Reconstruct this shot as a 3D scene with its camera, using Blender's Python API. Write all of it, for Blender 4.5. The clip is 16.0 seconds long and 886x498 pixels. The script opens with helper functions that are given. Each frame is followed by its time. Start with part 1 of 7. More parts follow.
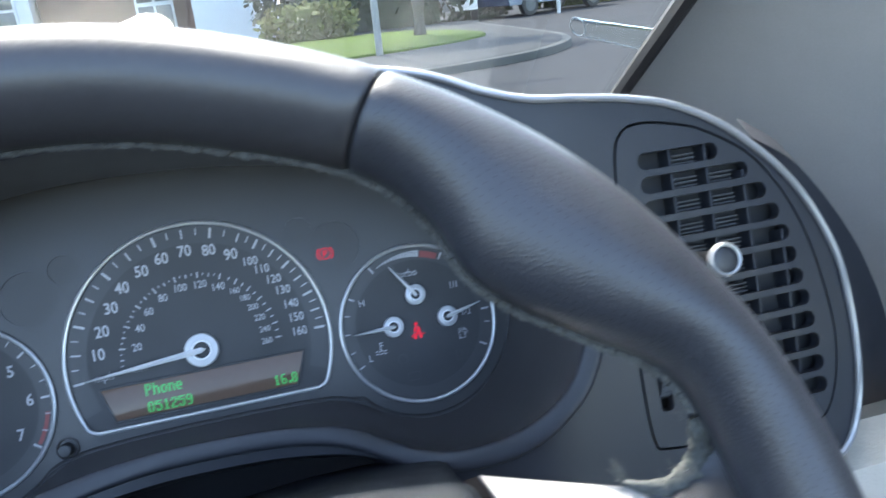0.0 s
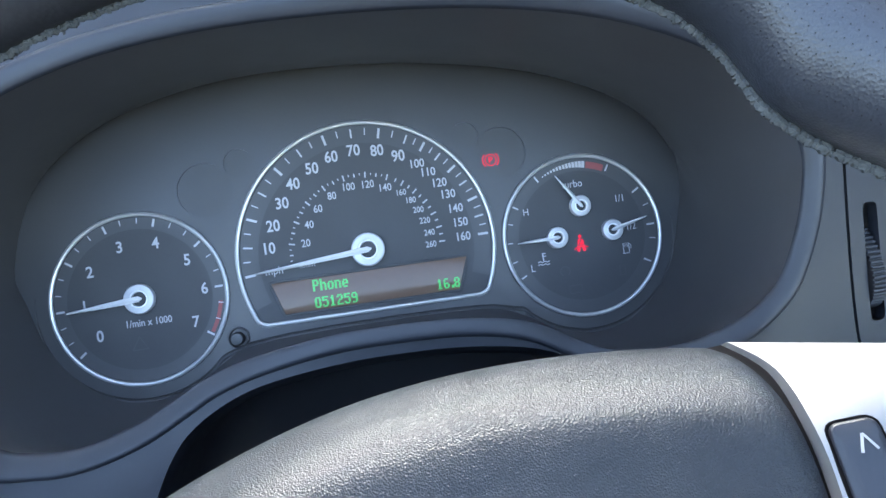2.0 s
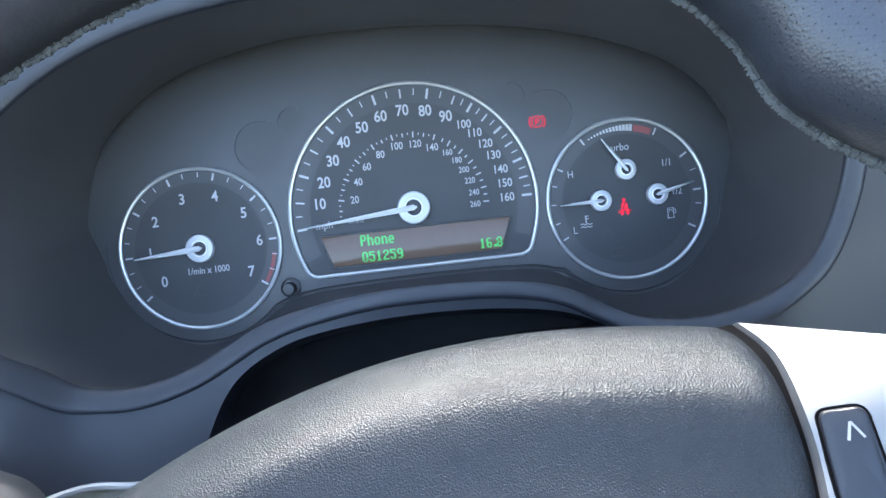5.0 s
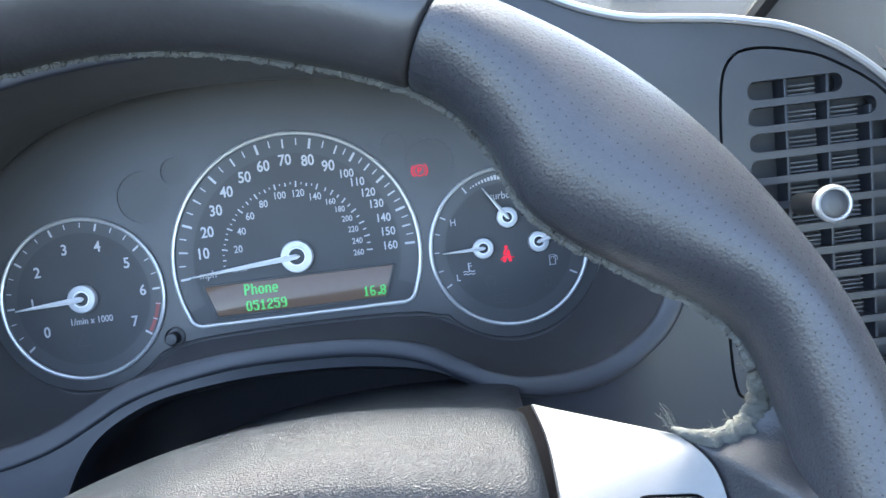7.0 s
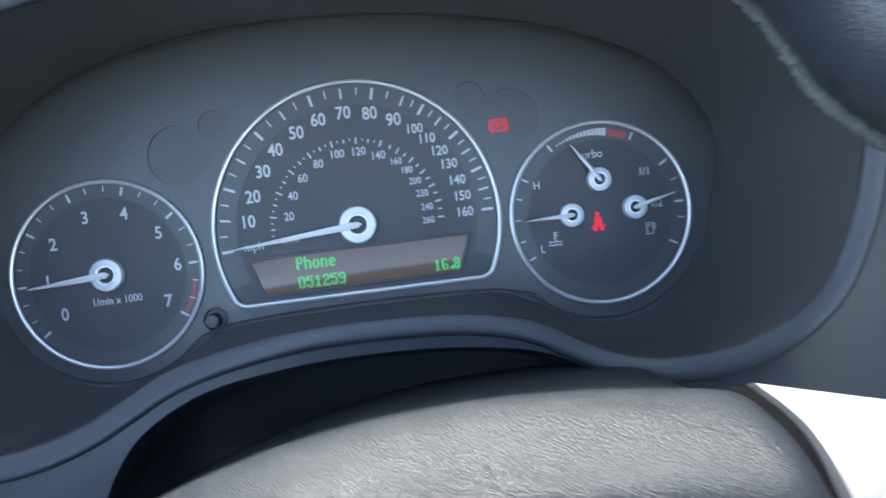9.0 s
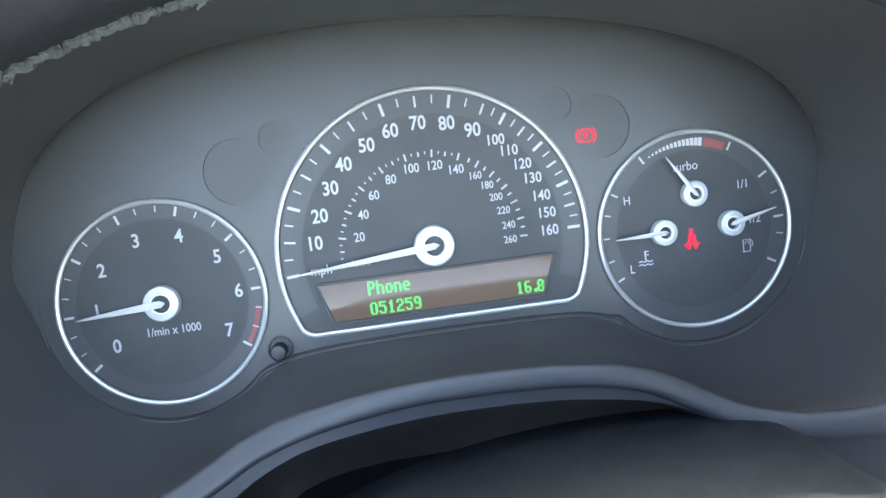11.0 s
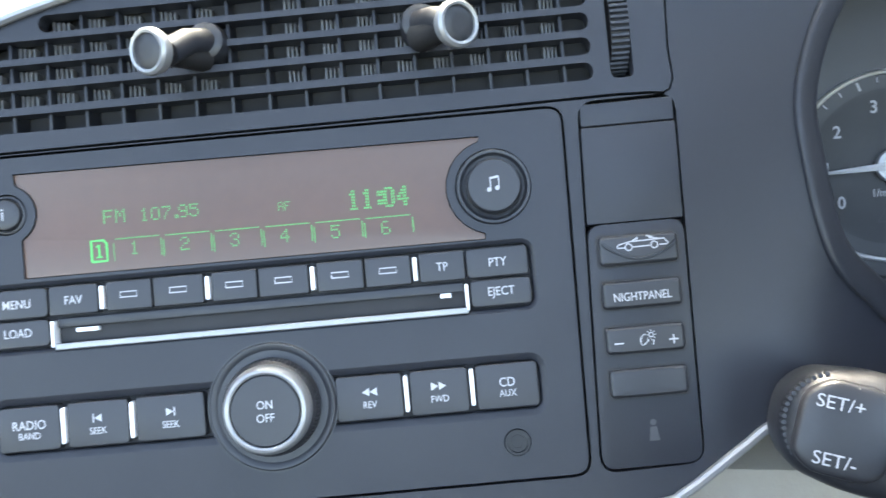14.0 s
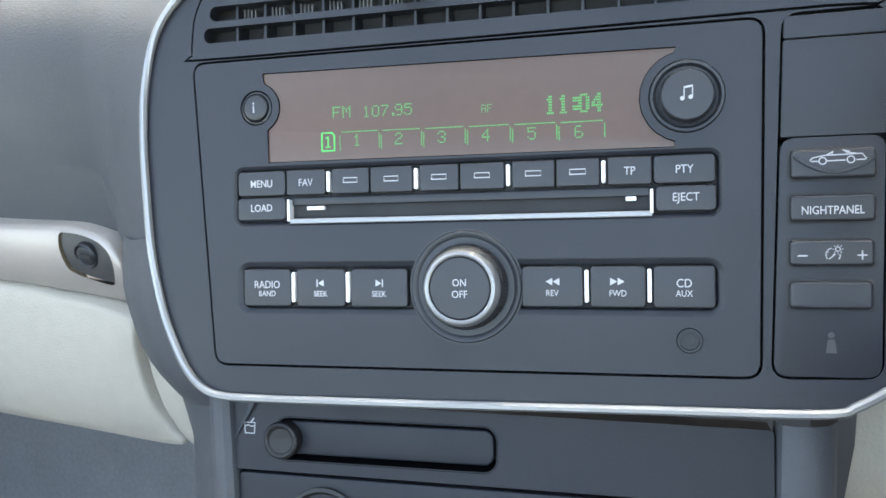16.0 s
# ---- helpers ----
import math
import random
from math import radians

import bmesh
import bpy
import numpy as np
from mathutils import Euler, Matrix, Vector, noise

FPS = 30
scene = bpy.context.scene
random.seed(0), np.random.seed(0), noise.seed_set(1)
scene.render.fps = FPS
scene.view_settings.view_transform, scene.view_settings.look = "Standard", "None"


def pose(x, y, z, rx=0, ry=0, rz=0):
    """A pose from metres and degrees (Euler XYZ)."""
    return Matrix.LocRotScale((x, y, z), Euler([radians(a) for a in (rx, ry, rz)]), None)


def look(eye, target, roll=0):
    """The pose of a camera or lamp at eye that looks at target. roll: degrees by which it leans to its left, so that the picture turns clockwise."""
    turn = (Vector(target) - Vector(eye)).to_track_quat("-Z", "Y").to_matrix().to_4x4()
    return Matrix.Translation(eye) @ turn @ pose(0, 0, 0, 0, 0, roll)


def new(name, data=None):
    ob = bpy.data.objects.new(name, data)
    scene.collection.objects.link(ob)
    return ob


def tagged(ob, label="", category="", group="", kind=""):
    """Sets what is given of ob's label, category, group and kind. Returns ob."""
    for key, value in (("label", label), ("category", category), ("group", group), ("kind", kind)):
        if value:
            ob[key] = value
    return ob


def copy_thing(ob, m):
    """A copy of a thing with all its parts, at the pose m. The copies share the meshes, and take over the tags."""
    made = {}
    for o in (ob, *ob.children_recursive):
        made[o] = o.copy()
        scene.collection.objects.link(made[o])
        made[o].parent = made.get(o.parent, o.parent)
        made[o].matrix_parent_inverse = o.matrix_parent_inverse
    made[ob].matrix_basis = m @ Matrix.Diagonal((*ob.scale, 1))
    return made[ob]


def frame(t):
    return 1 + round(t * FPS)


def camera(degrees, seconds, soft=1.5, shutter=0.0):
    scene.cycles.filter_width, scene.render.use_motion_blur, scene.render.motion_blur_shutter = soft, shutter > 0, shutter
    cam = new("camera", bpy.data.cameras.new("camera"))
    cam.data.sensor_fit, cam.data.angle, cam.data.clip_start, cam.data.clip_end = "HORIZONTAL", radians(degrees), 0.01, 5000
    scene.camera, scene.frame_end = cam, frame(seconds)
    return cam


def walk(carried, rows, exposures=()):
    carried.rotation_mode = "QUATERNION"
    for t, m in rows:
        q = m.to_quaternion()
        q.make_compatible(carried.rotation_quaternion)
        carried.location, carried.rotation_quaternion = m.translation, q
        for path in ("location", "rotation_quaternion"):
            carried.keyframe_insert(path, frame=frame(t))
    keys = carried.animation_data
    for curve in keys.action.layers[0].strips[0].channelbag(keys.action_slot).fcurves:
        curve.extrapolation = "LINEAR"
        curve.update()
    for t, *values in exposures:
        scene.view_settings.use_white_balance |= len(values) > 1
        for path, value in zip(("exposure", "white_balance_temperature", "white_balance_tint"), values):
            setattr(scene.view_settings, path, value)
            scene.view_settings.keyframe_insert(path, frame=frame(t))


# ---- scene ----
# the camera: seconds, eye, yaw, pitch, roll
cam = camera(61.1, 16.0, soft=1.5, shutter=0.2)
ROWS = [
    (0, 0.0241, -0.0121, 1.0675, -12.68, -19.20, -6.02),
    (0.2, -0.0151, -0.0072, 1.0553, -13.32, -19.39, -5.75),
    (0.5, -0.0411, -0.0121, 1.0447, -13.71, -18.90, -5.55),
    (1, -0.0581, -0.0122, 1.0343, -12.65, -19.07, -5.32),
    (1.5, -0.0450, -0.0039, 1.0298, -9.71, -19.58, -5.48),
    (2, -0.0322, -0.0049, 1.0349, -6.79, -20.62, -5.63),
    (2.5, -0.0283, -0.0082, 1.0382, -4.20, -21.69, -5.91),
    (3, -0.0259, -0.0125, 1.0420, -2.32, -22.65, -6.20),
    (5.5, -0.0084, -0.0150, 1.0510, -0.44, -24.58, -6.35),
    (6, 0.0190, -0.0203, 1.0657, -0.70, -24.50, -6.37),
    (6.5, 0.0505, -0.0072, 1.0614, -1.11, -24.21, -6.25),
    (7, 0.0424, -0.0108, 1.0658, -1.92, -24.37, -6.15),
    (7.5, 0.0001, -0.0234, 1.0617, -2.96, -24.69, -5.83),
    (8, 0.0113, -0.0211, 1.0626, -3.26, -24.46, -5.76),
    (8.5, 0.0298, 0.0008, 1.0464, -3.30, -24.20, -5.60),
    (9, -0.0067, 0.0391, 1.0316, -3.31, -24.44, -5.78),
    (9.2, -0.0277, 0.0641, 1.0463, -2.89, -27.04, -5.72),
    (11.5, -0.0452, 0.0844, 1.0515, -4.35, -28.14, -5.75),
    (12, -0.0441, 0.0846, 1.0468, -4.30, -27.60, -5.86),
    (12.5, -0.0417, 0.0704, 1.0549, -3.73, -27.63, -5.71),
    (13, -0.1285, 0.0337, 1.0441, -2.43, -24.95, -5.68),
    (13.2, -0.1957, 0.0235, 1.0244, -2.33, -23.66, -6.74),
    (13.4, -0.2340, 0.0113, 1.0217, 1.84, -24.39, -7.19),
    (13.6, -0.2684, 0.0074, 1.0224, 5.10, -24.45, -6.79),
    (14, -0.2830, 0.0055, 1.0187, 13.60, -23.43, -8.00),
    (14.5, -0.2808, -0.0051, 1.0225, 21.24, -23.41, -9.18),
    (15, -0.2670, -0.0013, 1.0161, 25.03, -23.96, -9.57),
    (15.5, -0.2712, -0.0111, 1.0150, 27.38, -24.68, -10.02),
    (16, -0.2788, -0.0226, 1.0144, 29.14, -25.50, -10.43),
]
walk(cam, [(t, pose(x, y, z, 90 + pitch, 0, yaw) @ pose(0, 0, 0, 0, 0, roll)) for t, x, y, z, yaw, pitch, roll in ROWS],
     exposures=[(t, stops, kelvin, 8) for t, stops, kelvin in ((0, 3.4, 6850), (0.5, 3.85, 6800), (1.0, 3.9, 6800), (3.0, 4.0, 6700), (7.0, 4.0, 6950), (8.5, 4.0, 7000), (9.0, 3.75, 6900), (11.3, 4.7, 8300), (12.6, 4.75, 8400), (13.2, 4.0, 8000), (13.6, 3.7, 8000), (14.0, 3.65, 8200), (16, 3.42, 8900))])

# daylight over the open car: a high sun ahead, and the sky
SUN_UP, SUN_TURN = 55.0, -4.0
world = bpy.data.worlds.new("daylight")
scene.world = world
world.use_nodes = True
sky = world.node_tree.nodes.new("ShaderNodeTexSky")
sky.sky_type, sky.sun_disc = "NISHITA", False
sky.sun_elevation, sky.sun_rotation = radians(SUN_UP), radians(SUN_TURN)
sky.air_density, sky.dust_density, sky.ozone_density = 1.0, 1.1, 1.0
world.node_tree.links.new(sky.outputs[0], world.node_tree.nodes["Background"].inputs[0])
world.node_tree.nodes["Background"].inputs[1].default_value = 0.15
sun_data = bpy.data.lights.new("sun", "SUN")
sun_data.energy, sun_data.angle, sun_data.color = 1.25, radians(1.2), (1.0, 0.975, 0.945)
sun = new("sun", sun_data)
_e, _a = radians(SUN_UP), radians(SUN_TURN)
sun.matrix_world = look((0, 0, 30), Vector((0, 0, 30)) - Vector((math.sin(_a) * math.cos(_e), math.cos(_a) * math.cos(_e), math.sin(_e))))


# ---- materials ----
def material(name, colour, rough=0.5, metal=0.0, tint=0.12, tint_scale=40.0, grain=0.0, grain_scale=900.0, spec=0.5, rough_var=0.1, glow=0.0, coat=0.0, voronoi=False):
    """A surface with colour and roughness varied by noise at two scales and a fine relief."""
    m = bpy.data.materials.new(name)
    m.use_nodes = True
    nodes, links = m.node_tree.nodes, m.node_tree.links
    bsdf = nodes["Principled BSDF"]
    bsdf.inputs["Metallic"].default_value = metal
    bsdf.inputs["Specular IOR Level"].default_value = spec
    bsdf.inputs["Coat Weight"].default_value = coat
    bsdf.inputs["Coat Roughness"].default_value = 0.08
    coords = nodes.new("ShaderNodeTexCoord")

    def noise_node(scale, detail=4.0):
        n = nodes.new("ShaderNodeTexNoise")
        n.inputs["Scale"].default_value, n.inputs["Detail"].default_value = scale, detail
        links.new(coords.outputs["Object"], n.inputs["Vector"])
        return n

    big, fine = noise_node(tint_scale), noise_node(tint_scale * 14)
    add = nodes.new("ShaderNodeMath")
    add.operation = "ADD"
    links.new(big.outputs["Fac"], add.inputs[0])
    links.new(fine.outputs["Fac"], add.inputs[1])
    ramp = nodes.new("ShaderNodeMapRange")
    ramp.inputs["From Min"].default_value, ramp.inputs["From Max"].default_value = 0.6, 1.4
    ramp.inputs["To Min"].default_value, ramp.inputs["To Max"].default_value = 1 - tint, 1 + tint
    links.new(add.outputs[0], ramp.inputs["Value"])
    mult = nodes.new("ShaderNodeVectorMath")
    mult.operation = "SCALE"
    mult.inputs[0].default_value = colour
    links.new(ramp.outputs[0], mult.inputs["Scale"])
    links.new(mult.outputs[0], bsdf.inputs["Base Color"])
    rr_ = nodes.new("ShaderNodeMapRange")
    rr_.inputs["From Min"].default_value, rr_.inputs["From Max"].default_value = 0.3, 0.7
    rr_.inputs["To Min"].default_value, rr_.inputs["To Max"].default_value = rough * (1 - rough_var), min(1.0, rough * (1 + rough_var))
    links.new(big.outputs["Fac"], rr_.inputs["Value"])
    links.new(rr_.outputs[0], bsdf.inputs["Roughness"])
    if grain:
        bump = nodes.new("ShaderNodeBump")
        bump.inputs["Strength"].default_value, bump.inputs["Distance"].default_value = grain, 0.0004
        if voronoi:
            g = nodes.new("ShaderNodeTexVoronoi")
            g.inputs["Scale"].default_value = grain_scale
            links.new(coords.outputs["Object"], g.inputs["Vector"])
            links.new(g.outputs["Distance"], bump.inputs["Height"])
        else:
            g = noise_node(grain_scale, 2.0)
            links.new(g.outputs["Fac"], bump.inputs["Height"])
        links.new(bump.outputs[0], bsdf.inputs["Normal"])
    if glow:
        bsdf.inputs["Emission Color"].default_value = (*colour, 1)
        bsdf.inputs["Emission Strength"].default_value = glow
    return m


FASCIA = material("satin_dark_plastic", (0.0165, 0.0185, 0.0245), 0.42, grain=0.12, grain_scale=2200, tint=0.05, spec=0.36)
DASH = material("grained_dark_plastic", (0.055, 0.059, 0.068), 0.55, grain=0.25, grain_scale=1100, voronoi=True, tint=0.08)
LIP = material("dark_lip_plastic", (0.017, 0.019, 0.025), 0.42, grain=0.08, grain_scale=2200, tint=0.06, spec=0.36)
HOOD = material("binnacle_plastic", (0.056, 0.055, 0.059), 0.45, tint=0.05, rough_var=0.05)
SHROUD = material("column_shroud_plastic", (0.014, 0.016, 0.022), 0.5, grain=0.15, grain_scale=1400, tint=0.08, spec=0.36)
DIAL = material("black_dial", (0.034, 0.035, 0.039), 0.62, tint=0.05)
DIAL_RIM = material("dial_scale_band", (0.042, 0.043, 0.047), 0.5, tint=0.05)
PANEL = material("cluster_panel", (0.038, 0.038, 0.041), 0.40, grain=0.1, grain_scale=2500, tint=0.05)
LENS_DARK = material("smoked_lens", (0.037, 0.037, 0.040), 0.46, tint=0.03)
SILVER = material("silver_plastic", (0.27, 0.275, 0.285), 0.38, metal=0.6, tint=0.03)
RING = material("bright_ring", (0.46, 0.465, 0.475), 0.34, metal=0.6, tint=0.03)
SATIN = material("satin_silver_plastic", (0.115, 0.117, 0.123), 0.48, metal=0.4, tint=0.04, grain=0.03, grain_scale=3000)
HUB = material("hub_silver", (0.46, 0.465, 0.49), 0.42, metal=0.3, tint=0.03)
NEEDLE = material("needle_silver", (0.75, 0.75, 0.78), 0.35, metal=0.25, tint=0.02)
PRINT = material("white_print", (0.38, 0.38, 0.40), 0.6, tint=0.04)
PRINT_GREY = material("grey_print", (0.42, 0.42, 0.45), 0.6, tint=0.05)
PRINT_RED = material("red_print", (0.22, 0.05, 0.05), 0.6, tint=0.05)
LCD = material("lcd_glass", (0.125, 0.080, 0.058), 0.12, spec=0.28, tint=0.06, tint_scale=15, rough_var=0.3)
LCD_RADIO = material("radio_lcd_glass", (0.088, 0.053, 0.040), 0.12, spec=0.4, tint=0.06, tint_scale=15, rough_var=0.3)
LCD_GREEN = material("lcd_green", (0.02, 0.25, 0.055), 0.4, glow=0.15, tint=0.05)
LCD_DIM = material("lcd_dim_green", (0.02, 0.20, 0.045), 0.4, glow=0.17, tint=0.05)
RED_LIGHT = material("red_lamp", (0.20, 0.004, 0.014), 0.5, spec=0.2, glow=0.32, tint=0.0)
UNLIT = material("unlit_symbol", (0.040, 0.040, 0.044), 0.5, tint=0.0)
LEATHER = material("smooth_black_leather", (0.023, 0.023, 0.026), 0.40, grain=0.12, grain_scale=700, voronoi=True, tint=0.15, tint_scale=25)
PAD = material("grained_vinyl", (0.0085, 0.0106, 0.0140), 0.37, grain=0.5, grain_scale=2000, voronoi=True, tint=0.14, tint_scale=90, spec=0.19)
STITCH = material("worn_stitching", (0.048, 0.050, 0.049), 0.95, grain=1.0, grain_scale=900, tint=0.6, tint_scale=160)
RUBBER = material("black_rubber", (0.010, 0.010, 0.0115), 0.55, grain=0.2, grain_scale=900)
BUTTON = material("button_plastic", (0.016, 0.0175, 0.022), 0.42, grain=0.08, grain_scale=2600, tint=0.05)
PRICK = material("pricked_hole", (0.010, 0.010, 0.011), 0.55, tint=0.0, spec=0.25)
VOID = material("dark_gap", (0.022, 0.022, 0.024), 0.8, tint=0.0)
# near-black without gloss: puts the shade of narrow gaps into their colour
GAP_SHADE = material("gap_shade_black", (0.003, 0.003, 0.0035), 0.9, tint=0.0, spec=0.0)
KEY_BLACK = material("glossy_black_key", (0.007, 0.008, 0.011), 0.28, tint=0.05, spec=0.35)
MARK = material("pale_grey_mark", (0.16, 0.165, 0.175), 0.6, tint=0.05)
CREAM = material("cream_leather", (0.39, 0.355, 0.305), 0.55, grain=0.4, grain_scale=700, voronoi=True, tint=0.06, tint_scale=8)
CHAMPAGNE = material("champagne_trim", (0.38, 0.340, 0.318), 0.38, metal=0.4, tint=0.03)
CARPET = material("dark_carpet", (0.03, 0.03, 0.033), 0.95, grain=0.8, grain_scale=500, tint=0.2)


def leather_perforated():
    """Worn leather with fine wrinkles running across the rim."""
    m = material("perforated_black_leather", (0.019, 0.0205, 0.0255), 0.40, grain=0.22, grain_scale=1300, voronoi=True, tint=0.15, tint_scale=25, spec=0.45)
    nodes, links = m.node_tree.nodes, m.node_tree.links
    coords = next(n for n in nodes if n.bl_idname == "ShaderNodeTexCoord")
    first = next(n for n in nodes if n.bl_idname == "ShaderNodeBump")
    turn = nodes.new("ShaderNodeTexGradient")
    turn.gradient_type = "RADIAL"
    links.new(coords.outputs["Object"], turn.inputs["Vector"])
    waver = nodes.new("ShaderNodeTexNoise")
    waver.inputs["Scale"].default_value, waver.inputs["Detail"].default_value = 60.0, 3.0
    links.new(coords.outputs["Object"], waver.inputs["Vector"])

    def maths(op, a, b):
        n = nodes.new("ShaderNodeMath")
        n.operation = op
        for socket, value in zip(n.inputs, (a, b)):
            if value is None:
                continue
            if isinstance(value, (int, float)):
                socket.default_value = value
            else:
                links.new(value, socket)
        return n.outputs[0]

    ridges = maths("SINE", maths("ADD", maths("MULTIPLY", turn.outputs["Fac"], 5200.0), maths("MULTIPLY", waver.outputs["Fac"], 22.0)), None)
    patchy = maths("MULTIPLY", ridges, waver.outputs["Fac"])
    second = nodes.new("ShaderNodeBump")
    second.inputs["Strength"].default_value, second.inputs["Distance"].default_value = 0.008, 0.0004
    links.new(patchy, second.inputs["Height"])
    links.new(first.outputs[0], second.inputs["Normal"])
    links.new(second.outputs[0], nodes["Principled BSDF"].inputs["Normal"])
    return m


PERFORATED = leather_perforated()


# ---- mesh helpers ----
def part(name, bm, mat, parent=None, label="", kind="", sharp=35):
    """Links a bmesh as one mesh object under a thing or a part."""
    bmesh.ops.recalc_face_normals(bm, faces=bm.faces)
    me = bpy.data.meshes.new(name)
    bm.to_mesh(me)
    bm.free()
    me.polygons.foreach_set("use_smooth", [True] * len(me.polygons))
    me.set_sharp_from_angle(angle=radians(sharp))
    me.materials.append(mat)
    ob = new(name, me)
    ob.parent = parent
    return tagged(ob, label=label, kind=kind)


def thing(name, m=None, label="", category="", group="", kind=""):
    ob = new(name)
    ob.empty_display_size = 0.02
    if m is not None:
        ob.matrix_world = m
    return tagged(ob, label, category, group, kind)


def spline(points, steps=6, closed=False):
    """A Catmull-Rom curve through the points."""
    pts, out, n = [Vector(p) for p in points], [], len(points)
    for i in range(n if closed else n - 1):
        a, b, c, d = (pts[(i + k) % n] if closed else pts[max(0, min(n - 1, i + k))] for k in (-1, 0, 1, 2))
        for s in range(steps):
            t = s / steps
            out.append(0.5 * ((2 * b) + (c - a) * t + (2 * a - 5 * b + 4 * c - d) * t * t + (3 * b - a - 3 * c + d) * t**3))
    if not closed:
        out.append(pts[-1])
    return out


def circle(cx, cy, r, n=48, start=0.0):
    return [Vector((cx + r * math.cos(start + 2 * math.pi * k / n), cy + r * math.sin(start + 2 * math.pi * k / n))) for k in range(n)]


def round_rect(x0, y0, x1, y1, r, n=5):
    out = []
    for cx, cy, a in ((x1 - r, y1 - r, 0), (x0 + r, y1 - r, 90), (x0 + r, y0 + r, 180), (x1 - r, y0 + r, 270)):
        for k in range(n + 1):
            t = radians(a + 90 * k / n)
            out.append(Vector((cx + r * math.cos(t), cy + r * math.sin(t))))
    return out


def round_poly(points, r, n=4):
    """A polygon with its corners rounded."""
    pts, out = [Vector(p) for p in points], []
    for i, p in enumerate(pts):
        a, b = pts[i - 1], pts[(i + 1) % len(pts)]
        u, v = (a - p), (b - p)
        d = min(r, 0.45 * u.length, 0.45 * v.length)
        s, e = p + u.normalized() * d, p + v.normalized() * d
        for k in range(n + 1):
            t = k / n
            out.append(s * (1 - t) ** 2 + p * 2 * t * (1 - t) + e * t * t)
    return out


def inset(outline, d):
    """The outline moved inwards by d (outline anticlockwise)."""
    n, out = len(outline), []
    for i, p in enumerate(outline):
        t = (outline[(i + 1) % n] - outline[i - 1])
        t = t.normalized() if t.length > 1e-9 else Vector((1, 0))
        out.append(p + Vector((-t.y, t.x)) * d)
    return out


def area(o):
    return sum(o[i - 1].x * o[i].y - o[i].x * o[i - 1].y for i in range(len(o))) / 2


def inside(o, x, y):
    hit, j = False, len(o) - 1
    for i in range(len(o)):
        if (o[i][1] > y) != (o[j][1] > y) and x < (o[j][0] - o[i][0]) * (y - o[i][1]) / (o[j][1] - o[i][1]) + o[i][0]:
            hit = not hit
        j = i
    return hit


def flat(u, v, w):
    return Vector((u, v, w))


def loft(bm, rings, close=True, cap_start=False, cap_end=False):
    """Skins rings of points (closed loops of equal length)."""
    rows = [[bm.verts.new(p) for p in ring] for ring in rings]
    n = len(rows[0])
    for a, b in zip(rows, rows[1:]):
        for i in range(n if close else n - 1):
            j = (i + 1) % n
            bm.faces.new((a[i], a[j], b[j], b[i]))
    if cap_start:
        bm.faces.new(rows[0][::-1])
    if cap_end:
        bm.faces.new(rows[-1])
    return rows


def block(bm, outline, w0, w1, bevel=0.0006, crown=0.0, fn=flat):
    """A solid with that outline from w0 up to w1, its front edge rounded."""
    o = outline if area(outline) > 0 else outline[::-1]
    rings = [[fn(p.x, p.y, w0) for p in o], [fn(p.x, p.y, w1 - bevel) for p in o]]
    for k in (0.35, 0.7, 1.0):
        q = inset(o, bevel * (1 - math.cos(k * math.pi / 2)))
        rings.append([fn(p.x, p.y, w1 - bevel + bevel * math.sin(k * math.pi / 2)) for p in q])
    if crown:
        c = sum(o, Vector((0, 0))) / len(o)
        for k in (0.8, 0.5, 0.2):
            rings.append([fn(c.x + (p.x - c.x) * k, c.y + (p.y - c.y) * k, w1 + crown * (1 - k * k)) for p in o])
    loft(bm, rings, cap_start=True, cap_end=True)


def lathe(bm, profile, cx=0.0, cy=0.0, n=40, fn=flat, cap=True):
    """Turns a profile of (radius, height) round an axis along w."""
    rings = [[fn(cx + r * math.cos(2 * math.pi * k / n), cy + r * math.sin(2 * math.pi * k / n), w) for k in range(n)] for r, w in profile]
    loft(bm, rings, cap_start=cap, cap_end=cap)


def tube(bm, path, r, n=8, closed=False, flatten=1.0, up=None):
    """A round bar along a path."""
    rings, m = [], len(path)
    for i, p in enumerate(path):
        a = path[i - 1] if closed or i else path[0]
        b = path[(i + 1) % m] if closed or i < m - 1 else path[-1]
        t = (b - a).normalized()
        s = t.cross(up or Vector((0, 0, 1)))
        s = s.normalized() if s.length > 1e-6 else Vector((1, 0, 0))
        q = s.cross(t)
        rr = r(i / max(1, m - 1)) if callable(r) else r
        rings.append([p + (s * math.cos(2 * math.pi * k / n) + q * math.sin(2 * math.pi * k / n) * flatten) * rr for k in range(n)])
    if closed:
        rings.append(rings[0])
    loft(bm, rings, cap_start=not closed, cap_end=not closed)
    if closed:
        bmesh.ops.remove_doubles(bm, verts=bm.verts, dist=1e-7)


